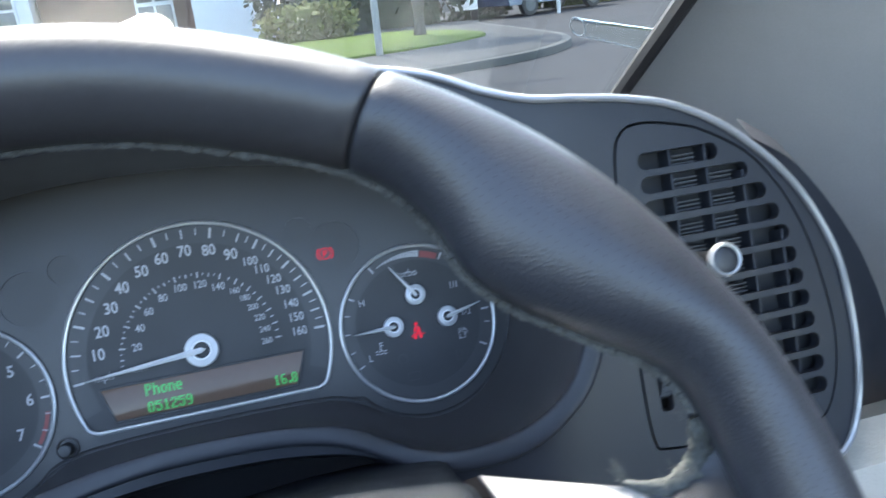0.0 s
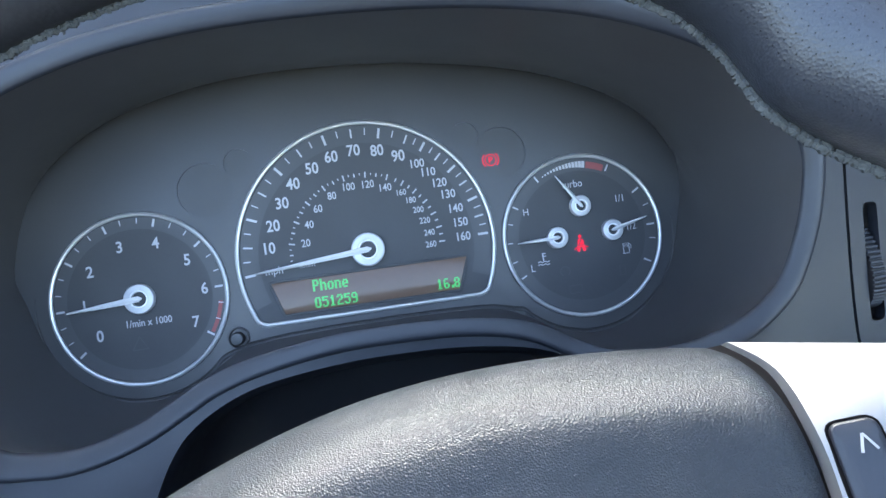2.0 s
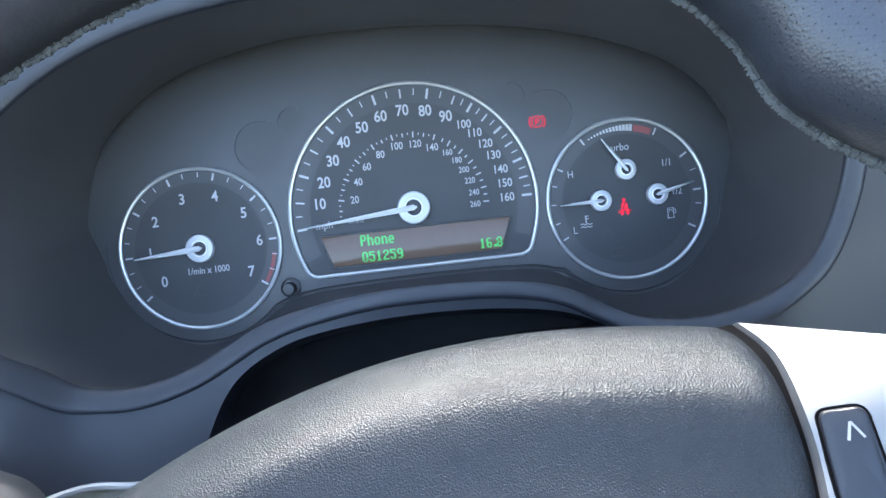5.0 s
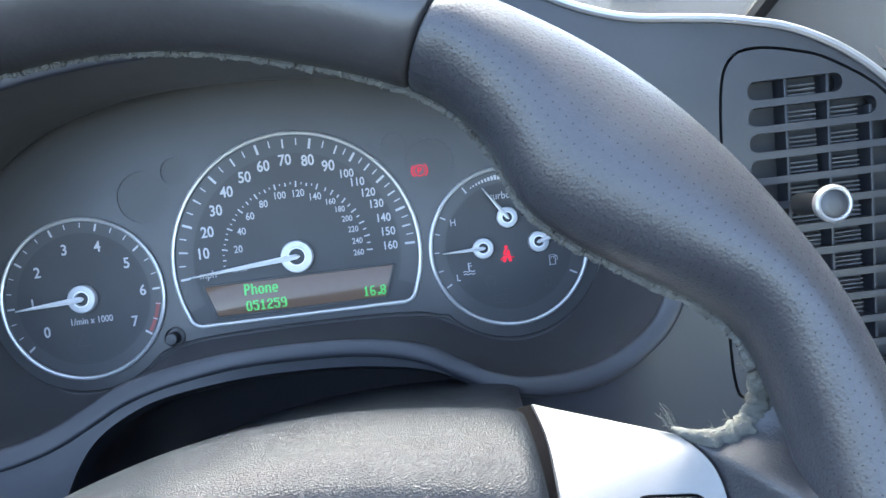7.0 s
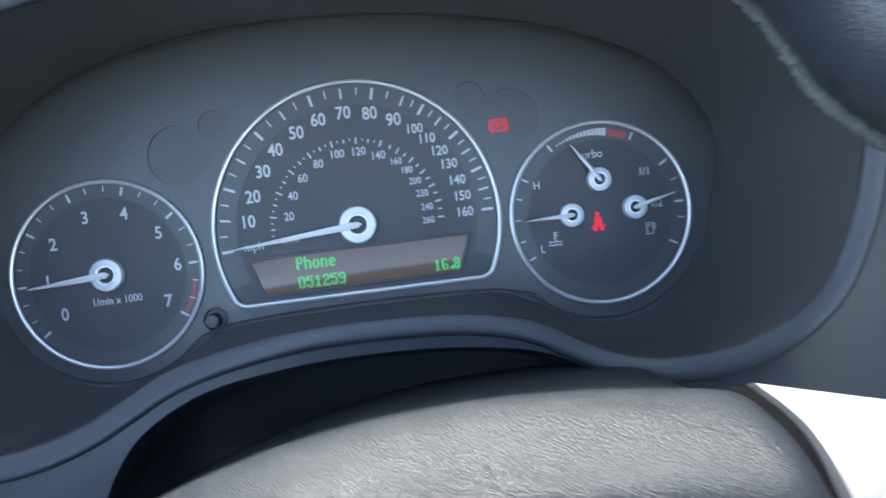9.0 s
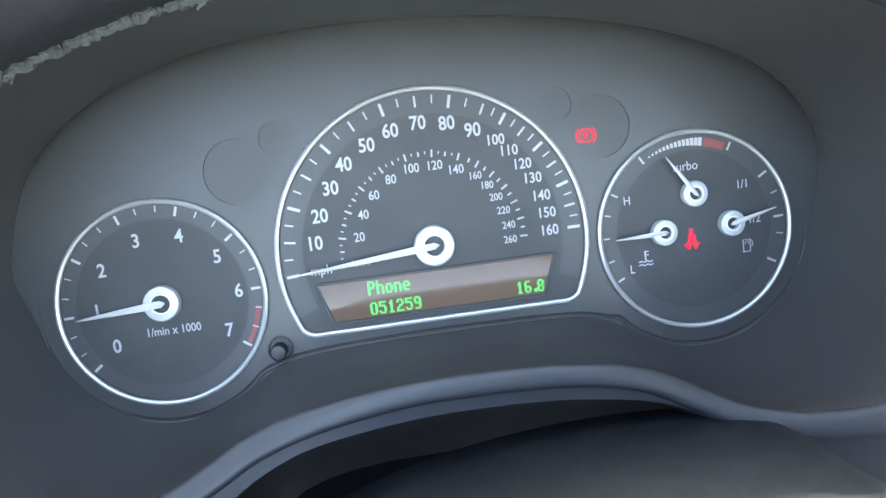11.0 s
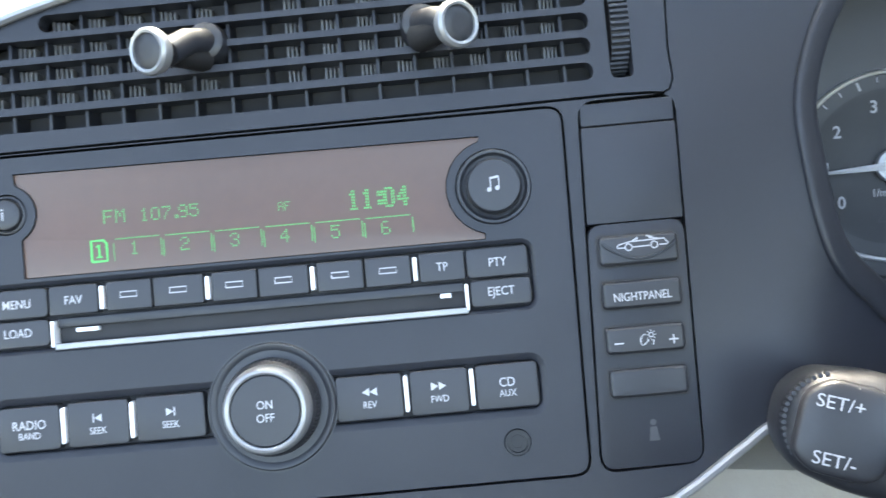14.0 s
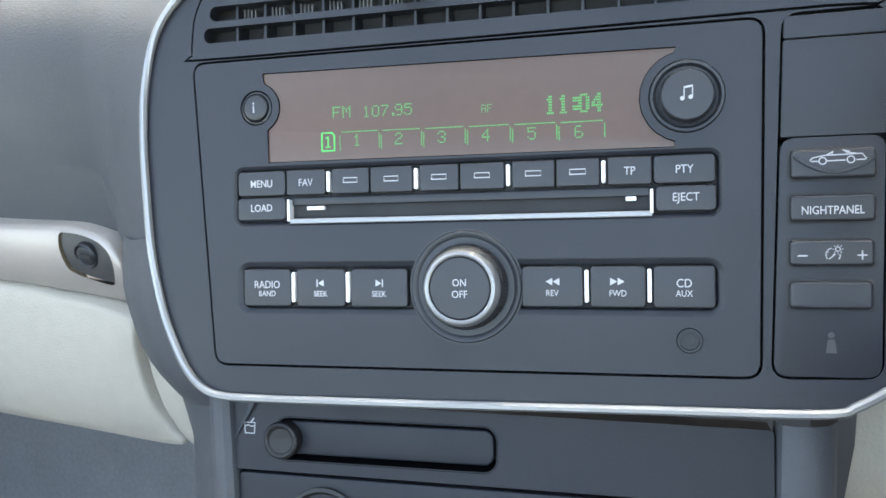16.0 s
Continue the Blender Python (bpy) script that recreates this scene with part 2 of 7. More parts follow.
def sheet(bm, outline, holes, step, fn, lip=0.0, lip_dir=None):
    """A curved sheet with holes: fn(u, v) gives the place. Its borders are turned back by lip along lip_dir."""
    from mathutils.geometry import delaunay_2d_cdt
    loops = [outline, *holes]
    verts, edges = [], []
    for o in loops:
        s = len(verts)
        verts += [Vector((p[0], p[1])) for p in o]
        edges += [(s + i, s + (i + 1) % len(o)) for i in range(len(o))]
    xs, ys = [p[0] for p in outline], [p[1] for p in outline]
    y = min(ys) + step / 2
    while y < max(ys):
        x = min(xs) + step / 2
        while x < max(xs):
            if inside(outline, x, y) and not any(inside(h, x, y) for h in holes):
                if min((Vector((x, y)) - v).length_squared for o in loops for v in (Vector((p[0], p[1])) for p in o)) > (0.45 * step) ** 2:
                    verts.append(Vector((x, y)))
            x += step
        y += step
    v2, _, f2, *_ = delaunay_2d_cdt(verts, edges, [], 0, 1e-7)
    made = [bm.verts.new(fn(p.x, p.y)) for p in v2]
    for f in f2:
        c = sum((v2[i] for i in f), Vector((0, 0))) / len(f)
        if inside(outline, c.x, c.y) and not any(inside(h, c.x, c.y) for h in holes):
            bm.faces.new([made[i] for i in f])
    for v in [v for v in bm.verts if not v.link_faces]:
        bm.verts.remove(v)
    if lip:
        border = [e for e in bm.edges if e.is_boundary]
        ext = bmesh.ops.extrude_edge_only(bm, edges=border)
        bmesh.ops.translate(bm, verts=[g for g in ext["geom"] if isinstance(g, bmesh.types.BMVert)], vec=Vector(lip_dir) * lip)


def lettering(name, body, size, u, v, w, mat, parent, turn=0.0, stretch=1.0, thick=0.00012, align="CENTER", label="", fn=None, bold=0.0):
    """Words as a thin mesh centred on (u, v)."""
    cu = bpy.data.curves.new(name, "FONT")
    cu.body, cu.size, cu.extrude, cu.align_x, cu.align_y, cu.resolution_u = body, size, thick / 2, align, "CENTER", 3
    cu.offset = bold
    tmp = bpy.data.objects.new(name, cu)
    me = bpy.data.meshes.new_from_object(tmp)
    bpy.data.objects.remove(tmp)
    bpy.data.curves.remove(cu)
    me.name = name
    c, s = math.cos(radians(turn)), math.sin(radians(turn))
    for p in me.vertices:
        x, y, z = p.co.x * stretch, p.co.y, p.co.z
        q = (u + x * c - y * s, v + x * s + y * c, w + z)
        p.co = fn(*q) if fn else q
    weld = bmesh.new()
    weld.from_mesh(me)
    bmesh.ops.remove_doubles(weld, verts=weld.verts, dist=1e-7)
    weld.to_mesh(me)
    weld.free()
    me.materials.clear()
    me.materials.append(mat)
    ob = new(name, me)
    ob.parent = parent
    return tagged(ob, label=label)


def frame_matrix(origin, u, v):
    u, v = Vector(u).normalized(), Vector(v)
    n = u.cross(v).normalized()
    v = n.cross(u)
    m = Matrix((u, v, n)).transposed().to_4x4()
    m.translation = origin
    return m


MM = 0.001


# ---- the dashboard's fascia ----
def smooth(a, b, x):
    t = max(0.0, min(1.0, (x - a) / (b - a)))
    return t * t * (3 - 2 * t)


def fascia_y(x, z):
    """How far ahead the fascia stands: the centre stack is turned to the driver, the end with the side vent is not."""
    stack = 0.2262 + 0.149 * (x + 0.3778) + 0.5779 * (z - 0.9043)
    side = 0.2454 + 0.28 * (z - 0.8674)
    s = smooth(-0.25, 0.15, x)
    dish = 0.03 * smooth(-0.225, -0.17, x) * (1 - smooth(0.05, 0.13, x)) * (1 - smooth(0.88, 0.95, z))
    return stack * (1 - s) + side * s + dish


# the centre of the dashboard is turned and brought a little nearer to the driver
NEARER = Matrix(((1.033692, -0.055764, 0.052225, -0.020071), (0.058362, 1.033582, -0.051553, 0.046439), (-0.049304, 0.054353, 1.033911, -0.059993), (0, 0, 0, 1)))


def on_fascia(x, z, out=0.0):
    p = Vector((x, fascia_y(x, z) - 0.93 * out, z + 0.36 * out))
    return p.lerp(NEARER @ p, 1 - smooth(-0.28, -0.15, x))


CLUSTER = frame_matrix((-0.0282, 0.3834, 0.8936), (1, 0, 0), (0, 0.3772, 0.9261))
STACK_PLAN = frame_matrix((-0.3778, 0.2262, 0.9043), (0.9891, 0.1474, 0), (-0.0731, 0.4908, 0.8682))
STACK = NEARER @ STACK_PLAN


def stack_point(u, v, w=0.0):
    """Millimetres on the centre stack's face."""
    return Vector((u * MM, v * MM, w * MM))


def stack_xz(u, v):
    p = STACK_PLAN @ stack_point(u, v)
    return (p.x, p.z)


OUTLINE_TOP = [(0.0909, 1.0343), (0.0500, 1.041), (0.0000, 1.044), (-0.0613, 1.045), (-0.1227, 1.043), (-0.1840, 1.036), (-0.2453, 1.026), (-0.3067, 1.017), (-0.3680, 1.011), (-0.4280, 1.006)]
OUTLINE_LEFT = [(-0.4622, 0.9995), (-0.4825, 0.9945), (-0.4995, 0.9885), (-0.5142, 0.9795), (-0.5249, 0.9670), (-0.5286, 0.949), (-0.5283, 0.931), (-0.5258, 0.912), (-0.5222, 0.8916),
                (-0.5165, 0.8735), (-0.5112, 0.8622), (-0.5042, 0.8514), (-0.4967, 0.8452), (-0.4881, 0.8427), (-0.4720, 0.8423)]
OUTLINE_LOW = [(-0.4380, 0.8425), (-0.3957, 0.8429), (-0.3280, 0.8438), (-0.2760, 0.8446), (-0.2661, 0.8468), (-0.2562, 0.8518), (-0.2462, 0.8570), (-0.2364, 0.8613), (-0.2230, 0.860), (-0.2060, 0.8455)]
OUTLINE_UNDER = [(-0.1836, 0.8380), (-0.164, 0.8325), (-0.148, 0.8300), (-0.136, 0.8310), (-0.129, 0.840), (-0.121, 0.854), (-0.112, 0.8640), (-0.098, 0.8715), (-0.08, 0.8765), (-0.05, 0.8792), (-0.025, 0.8797), (0.005, 0.8787), (0.03, 0.8757), (0.045, 0.8718), (0.058, 0.8655), (0.067, 0.858), (0.0755, 0.849), (0.086, 0.841), (0.102, 0.835), (0.15, 0.828), (0.2, 0.825), (0.24, 0.831)]
OUTLINE_RIGHT = [(0.262, 0.8431), (0.271, 0.8565), (0.276, 0.8793), (0.2756, 0.9108), (0.2704, 0.9376), (0.254, 0.9676), (0.2287, 0.9924), (0.2029, 1.0072), (0.1781, 1.0138),
                 (0.1562, 1.0168), (0.1338, 1.0194), (0.1152, 1.0248)]
FASCIA_OUTLINE = [Vector((p.x, p.y)) for p in spline([(*p, 0) for p in OUTLINE_TOP + OUTLINE_LEFT + OUTLINE_LOW + OUTLINE_UNDER + OUTLINE_RIGHT], 4, closed=True)]

# the binnacle's mouth (x, z in the fascia) and its back edge (u, v in the cluster's plane, mm)
MOUTH = [(-0.224, 0.955), (-0.2225, 0.93), (-0.215, 0.903), (-0.1991, 0.8827), (-0.1835, 0.8662), (-0.1654, 0.860), (-0.1471, 0.8598), (-0.128, 0.8637), (-0.1115, 0.8702), (-0.0985, 0.8757),
         (-0.08, 0.8800), (-0.05, 0.8835), (-0.025, 0.884), (0.005, 0.883), (0.026, 0.880), (0.0395, 0.8758), (0.0525, 0.8688), (0.0665, 0.8635), (0.0833, 0.8634), (0.1008, 0.8688),
         (0.1157, 0.8763), (0.1306, 0.8860), (0.1425, 0.8965), (0.1510, 0.9120), (0.1575, 0.932), (0.159, 0.955), (0.147, 0.98), (0.122, 1.001), (0.08, 1.018), (0.03, 1.027),
         (-0.03, 1.030), (-0.09, 1.028), (-0.14, 1.020), (-0.18, 1.005), (-0.21, 0.983)]
BACK = [(-182, 15), (-178, -5), (-172, -25), (-162, -42), (-148, -55), (-133, -62), (-116, -63), (-99, -58), (-84, -50), (-72, -44), (-55, -41), (-25, -40), (0, -40), (28, -40), (55, -41),
        (72, -44), (85, -50), (100, -58), (117, -63), (134, -62), (149, -55), (163, -42), (173, -25), (179, -5), (183, 15), (180, 40), (165, 65), (135, 88), (85, 105), (35, 112),
        (0, 113), (-60, 110), (-105, 98), (-140, 82), (-168, 55)]
MOUTH_LINE = [Vector((p.x, p.y)) for p in spline([(*p, 0) for p in MOUTH], 4, closed=True)]
BACK_LINE = [Vector((p.x * MM, p.y * MM)) for p in spline([(*p, 0) for p in BACK], 4, closed=True)]

# openings in the centre stack and for the side vent
RADIO_LINE = round_poly([(-119.6, -58.8), (79.6, -58.0), (81.4, 58.9), (-127.5, 59.0)], 5, 4)


SWITCH_LINE = round_poly([(83.4, -57.6), (115.4, -57.3), (117.8, 59.5), (87.4, 59.2)], 5, 4)
CENTRE_VENT_LINE = [Vector((p.x, p.y)) for p in spline([(-126.5, 60.6, 0), (-60, 60.5, 0), (20, 60.6, 0), (100, 61.2, 0), (116.8, 61.4, 0), (117.6, 75, 0), (118.4, 95, 0), (118.7, 112, 0), (100, 116.5, 0), (40, 119.5, 0),
                                                            (-20, 119, 0), (-60, 114.5, 0), (-86, 107.6, 0), (-108.2, 98, 0), (-119.6, 89.1, 0), (-125.8, 79.2, 0), (-127.6, 70, 0), (-127.9, 62.5, 0)], 3, closed=True)]
SIDE_VENT = [(0.1692, 0.9857), (0.1735, 0.9994), (0.1831, 1.0028), (0.199, 1.0005), (0.215, 0.9950), (0.2381, 0.9790), (0.2568, 0.9475), (0.2658, 0.9074), (0.2648, 0.8816), (0.257, 0.8630), (0.245, 0.8610),
             (0.20, 0.8625), (0.176, 0.8640), (0.1690, 0.8690), (0.1672, 0.90), (0.168, 0.945)]
SIDE_VENT_LINE = [Vector((p.x, p.y)) for p in spline([(*p, 0) for p in SIDE_VENT], 4, closed=True)]


def grown(o, d):
    o = o if area(o) > 0 else o[::-1]
    return inset(o, -d)


fascia = thing("fascia", None, "dark satin plastic dashboard fascia round the dials and centre stack", "dashboard", kind="structure")
bm = bmesh.new()
holes = [MOUTH_LINE, grown(SIDE_VENT_LINE, 0.0008)]
for line in (RADIO_LINE, SWITCH_LINE):
    holes.append([Vector(stack_xz(p.x, p.y)) for p in grown(line, 0.7)])
holes.append([Vector(stack_xz(p.x, p.y)) for p in grown(CENTRE_VENT_LINE, 0.5)])
sheet(bm, FASCIA_OUTLINE, holes, 0.012, lambda x, z: on_fascia(x, z), lip=0.012, lip_dir=(0, 0.93, -0.36))
part("panel", bm, FASCIA, fascia)
# dark cavity behind the joints
bm = bmesh.new()
sheet(bm, [Vector((p.x, p.y)) for p in grown(FASCIA_OUTLINE, -0.004)], [grown(MOUTH_LINE, 0.004)], 0.02, lambda x, z: on_fascia(x, z, -0.011))
part("backing", bm, VOID, fascia)

# the funnel of the binnacle: a broad rounded lip, then the wall back to the dials
bm = bmesh.new()
rings = []
ml = MOUTH_LINE if area(MOUTH_LINE) > 0 else MOUTH_LINE[::-1]
bl = BACK_LINE if area(MOUTH_LINE) > 0 else BACK_LINE[::-1]
for d, w in ((0.0, 0.0), (0.0002, 0.0008), (0.0007, 0.0015), (0.0015, 0.0019), (0.0024, 0.0019), (0.0040, 0.0015), (0.0060, 0.0008), (0.0078, 0.0000), (0.0085, -0.0006), (0.0088, -0.0020)):
    rings.append([on_fascia(p.x, p.y, w) for p in inset(ml, d)])
loft(bm, rings)
part("mouth_lip", bm, LIP, fascia, "rounded satin lip of the dial well", sharp=85)
bm = bmesh.new()
last = rings[-1]
rings = [last]
into = CLUSTER.inverted()
for a in (0.1, 0.25, 0.4, 0.55, 0.7, 0.8, 0.88, 0.94, 0.98, 1.0):
    ring = []
    for p, b in zip(last, bl):
        q, k = into @ p, smooth(0.0, 0.05, b.y)
        across, back = a + k * (a**2.6 - a), a + k * (1 - (1 - a) ** 2.0 - a)
        r = CLUSTER @ Vector((q.x + (b.x - q.x) * across, q.y + (b.y - q.y) * across, q.z + (0.0004 - q.z) * back))
        r.z += (1 - k) * 0.012 * math.sin(math.pi * a) * (-1 if p.z < 0.95 else 0.4)
        ring.append(r)
    rings.append(ring)
loft(bm, rings)
part("binnacle", bm, HOOD, fascia, "dark moulded well round the dials", sharp=80).data.flip_normals()


# the thin silver trim round the fascia
def trim_path(points, out=0.0012):
    return [on_fascia(p[0], p[1], out) for p in points]


trim_line = [(p.x, p.y) for p in spline([(*p, 0) for p in [(0.24, 0.831)] + OUTLINE_RIGHT + OUTLINE_TOP + OUTLINE_LEFT + OUTLINE_LOW + [(-0.1836, 0.8380), (-0.164, 0.8325), (-0.148, 0.8300)]], 6)]
bm = bmesh.new()
tube(bm, trim_path(trim_line), lambda t: 0.0017, 8)
part("silver_trim", bm, SILVER, fascia, "slim satin silver trim bead")

# the padded dash top, falling away to the windscreen
dash_top = thing("dash_top", None, "grained dark dashboard top below the windscreen", "dashboard", kind="structure")
bm = bmesh.new()
edge = [p for p in trim_line if p[1] > 0.99 and p[0] > -0.5]
rows = []
for k in range(9):
    t = k / 8
    row = []
    for x, z in edge:
        p = on_fascia(x, z, -0.002)
        drop = 0.16 * (0.55 * t) * (0.9 if x > 0.1 else 0.75)
        row.append(Vector((x, p.y + 0.55 * t, p.z - drop - 0.0015)))
    rows.append(row)
for i, row in enumerate(rows):
    rows[i] = [bm.verts.new(p) for p in row]
for a, b in zip(rows, rows[1:]):
    for i in range(len(a) - 1):
        bm.faces.new((a[i], a[i + 1], b[i + 1], b[i]))
part("pad", bm, DASH, dash_top)

# steering column shroud in the hollow below the dials
column = thing("steering_column", None, "dark plastic steering column shroud under the dials", "steering column")
bm = bmesh.new()
rings = []
for y, z, half, high in ((0.335, 0.792, 0.094, 0.030), (0.30, 0.801, 0.089, 0.030), (0.25, 0.813, 0.080, 0.030), (0.215, 0.822, 0.064, 0.028), (0.20, 0.826, 0.048, 0.022)):
    rings.append([Vector((-0.024 + half * math.copysign(abs(math.cos(t)) ** 0.6, math.cos(t)), y + 0.5 * high * math.sin(t), z + high * math.copysign(abs(math.sin(t)) ** 0.7, math.sin(t)) - 0.02)) for t in (2 * math.pi * k / 32 for k in range(32))])
loft(bm, rings, cap_start=True, cap_end=True)
part("shroud", bm, SHROUD, column)
bm = bmesh.new()
low = [(p.x, p.y) for p in spline([(*p, 0) for p in OUTLINE_LOW[-2:] + OUTLINE_UNDER], 4)]
rows = []
for dy, dz in ((0.0015, 0.0005), (0.005, -0.004), (0.013, -0.010), (0.032, -0.018), (0.070, -0.036), (0.095, -0.09), (0.10, -0.30)):
    rows.append([bm.verts.new(on_fascia(x, z) + Vector((0, dy, dz))) for x, z in low])
for a, b in zip(rows, rows[1:]):
    for i in range(len(a) - 1):
        bm.faces.new((a[i], a[i + 1], b[i + 1], b[i]))
part("hollow", bm, SHROUD, column, "dark hollow round the column")


# ---- instrument cluster ----
cluster = thing("instrument_cluster", CLUSTER, "three-dial instrument cluster in a dark panel with silver rings", "instrument cluster")
SPEEDO = [Vector((1 + 70 * math.cos(a), 70 * math.sin(a))) for a in (radians(-21 + k * (222 / 64)) for k in range(65))]
SPEEDO += [Vector(p) for p in ((-63.3, -28.0), (-62.0, -30.6), (-59.8, -32.3), (-57.0, -33.2))] + [Vector((-57 + k * 11.6, -33.2)) for k in range(1, 11)] + [Vector(p) for p in ((61.8, -32.3), (64.0, -30.6), (65.3, -28.0))]
SPEEDO = [p * MM for p in SPEEDO]
TACH = circle(-0.1212, -0.0093, 0.045, 64)
TRIO = circle(0.1216, -0.0086, 0.045, 64)

LAMPS = [(-80.9, 43.6, 14.6), (-61.9, 56.0, 7.7), (81.7, 43.7, 14.4), (62.9, 55.6, 7.6)]
bm = bmesh.new()
sheet(bm, grown(BACK_LINE, 0.004), [inset(SPEEDO, -0.0006), inset(TACH, -0.0006), inset(TRIO, -0.0006)] + [circle(u * MM, v * MM, r * MM, 48) for u, v, r in LAMPS], 0.015, lambda u, v: Vector((u, v, 0.0)), lip=0.006, lip_dir=(0, 0, -1))
part("panel", bm, PANEL, cluster)
for u, v, r in LAMPS:
    bm = bmesh.new()
    lathe(bm, [((r + 0.02) * MM, -0.0030), ((r + 0.02) * MM, -0.0009)], u * MM, v * MM, 48)
    part("lamp_lens", bm, LENS_DARK, cluster, "smoked round warning lamp window")
# the panel's lower edge: a dark bar stands in for the narrow shadow gap round the dials
gap = [Vector((-121.2 + 53.2 * math.cos(radians(a)), -9.3 + 53.2 * math.sin(radians(a)), 0.0)) for a in range(172, 320, 6)]
gap += [Vector(p) for p in ((-76.5, -43.6, 0), (-66, -41.0, 0), (-45, -39.4, 0), (-15, -38.6, 0), (15, -38.6, 0), (45, -39.2, 0), (66, -40.6, 0), (76.5, -43.4, 0))]
gap += [Vector((121.6 + 53.2 * math.cos(radians(a)), -8.6 + 53.2 * math.sin(radians(a)), 0.0)) for a in range(222, 372, 6)]
bm = bmesh.new()
tube(bm, [p * MM for p in spline(gap, 2)], lambda t: 0.0002 + 0.0006 * min(1.0, 8 * t, 8 * (1 - t)), 8, up=Vector((0, 0, 1)))
part("gap_shade_bar", bm, VOID, cluster, "narrow dark bar drawn for the shadow gap under the dials")
bm = bmesh.new()
tube(bm, [p * MM + Vector((0, -0.0011, 0.0002)) for p in spline(gap, 2)], lambda t: 0.0001 + 0.0007 * min(1.0, 8 * t, 8 * (1 - t)), 8, up=Vector((0, 0, 1)))
part("lower_bead", bm, PANEL, cluster)
bm = bmesh.new()
lathe(bm, [(0.0058, 0.0), (0.0058, 0.0012), (0.0050, 0.0016), (0.0046, 0.0004)], -0.0735, -0.0372, 28, cap=False)
part("trip_button_collar", bm, PANEL, cluster)
bm = bmesh.new()
lathe(bm, [(0.0036, -0.001), (0.0036, 0.0056), (0.0030, 0.0066), (0.0012, 0.0068)], -0.0738, -0.0376, 24)
part("trip_button", bm, BUTTON, cluster, "small round black trip reset button")


def ticks(parent, cx, cy, r0, r1, wide, angles, w=0.0004):
    for a in angles:
        a = radians(a)
        d, s = Vector((math.cos(a), math.sin(a))), Vector((-math.sin(a), math.cos(a))) * wide / 2
        c = Vector((cx, cy))
        pts = [c + d * r0 - s, c + d * r1 - s, c + d * r1 + s, c + d * r0 + s]
        bm = bmesh.new()
        loft(bm, [[Vector((p.x, p.y, w)) for p in pts], [Vector((p.x, p.y, w + 0.00015)) for p in pts]], cap_end=True)
        part("scale_mark", bm, PRINT, parent)


def needle(parent, cx, cy, tx, ty, hub, w=0.0045, wide=0.0032):
    bm = bmesh.new()
    lathe(bm, [(hub * 1.0, 0.0004), (hub, w - 0.0014), (hub * 0.93, w - 0.0006), (hub * 0.62, w - 0.0002), (hub * 0.50, w - 0.0008), (hub * 0.46, 0.0006)], cx, cy, 40, cap=False)
    part("hub", bm, HUB, parent, "round satin silver hub")
    bm = bmesh.new()
    tube(bm, [Vector((p.x, p.y, w - 0.0005)) for p in circle(cx, cy, hub * 0.54, 32)], 0.00042, 6, closed=True)
    part("hub_ring", bm, NEEDLE, parent, "thin bright ring")
    bm = bmesh.new()
    lathe(bm, [(hub * 0.47, 0.0006), (hub * 0.47, 0.0016), (hub * 0.2, 0.0018)], cx, cy, 24)
    part("hub_well", bm, DIAL, parent)
    d = Vector((tx - cx, ty - cy))
    d, s, far = d.normalized(), Vector((-d.y, d.x)).normalized(), d.length
    bm = bmesh.new()
    c = Vector((cx, cy))
    rings = []
    for along, half in ((-0.22 * hub, 0.2), (0.0, 0.95), (hub * 0.8, 1.0), (far * 0.55, 0.72), (far * 0.97, 0.28), (far, 0.12)):
        p = c + d * along
        q = s * wide / 2 * half
        rings.append([Vector(((p + q).x, (p + q).y, w)), Vector((p.x, p.y, w + 0.0009)), Vector(((p - q).x, (p - q).y, w)), Vector((p.x, p.y, w - 0.0003))])
    loft(bm, rings, cap_start=True, cap_end=True)
    part("needle", bm, NEEDLE, parent, "tapered silver pointer")


def gauge(name, outline, label):
    bm = bmesh.new()
    sheet(bm, outline, [], 0.012, lambda u, v: Vector((u, v, 0.0)), lip=0.004, lip_dir=(0, 0, -1))
    g = part(name, bm, DIAL, cluster, label)
    bm = bmesh.new()
    tube(bm, [Vector((p.x, p.y, 0.0012)) for p in outline], 0.00120, 8, closed=True)
    part("bezel_ring", bm, RING, g, "thin polished silver ring")
    return g


def band(parent, cx, cy, r0, r1, a0, a1):
    """The slightly paler ring that carries the scale."""
    bm = bmesh.new()
    n = 72
    rows = [[bm.verts.new((cx + r * math.cos(a), cy + r * math.sin(a), 0.0002)) for a in (radians(a0 + (a1 - a0) * k / n) for k in range(n + 1))] for r in (r0, r1)]
    for i in range(n):
        bm.faces.new((rows[0][i], rows[0][i + 1], rows[1][i + 1], rows[1][i]))
    part("scale_band", bm, DIAL_RIM, parent)


def mph_angle(v):
    return 185 - 1.35 * v if v <= 90 else 63.5 - 0.907 * (v - 90)


speedo = gauge("speedometer", SPEEDO, "large speedometer dial cut flat below")
band(speedo, 0.001, 0, 0.0588, 0.0688, -20, 201)
ticks(speedo, 0.001, 0, 0.0615, 0.0672, 0.0013, [mph_angle(v) for v in range(0, 161, 20)])
ticks(speedo, 0.001, 0, 0.0618, 0.0668, 0.0009, [mph_angle(v) for v in range(10, 161, 20)])
ticks(speedo, 0.001, 0, 0.0632, 0.0670, 0.0006, [mph_angle(v) for v in range(5, 160, 10)])
ticks(speedo, 0.001, 0, 0.0395, 0.0428, 0.0008, [mph_angle(v / 1.609344) for v in range(0, 261, 20)])
ticks(speedo, 0.001, 0, 0.0402, 0.0422, 0.0007, [mph_angle(v / 1.609344) for v in range(10, 261, 10)])
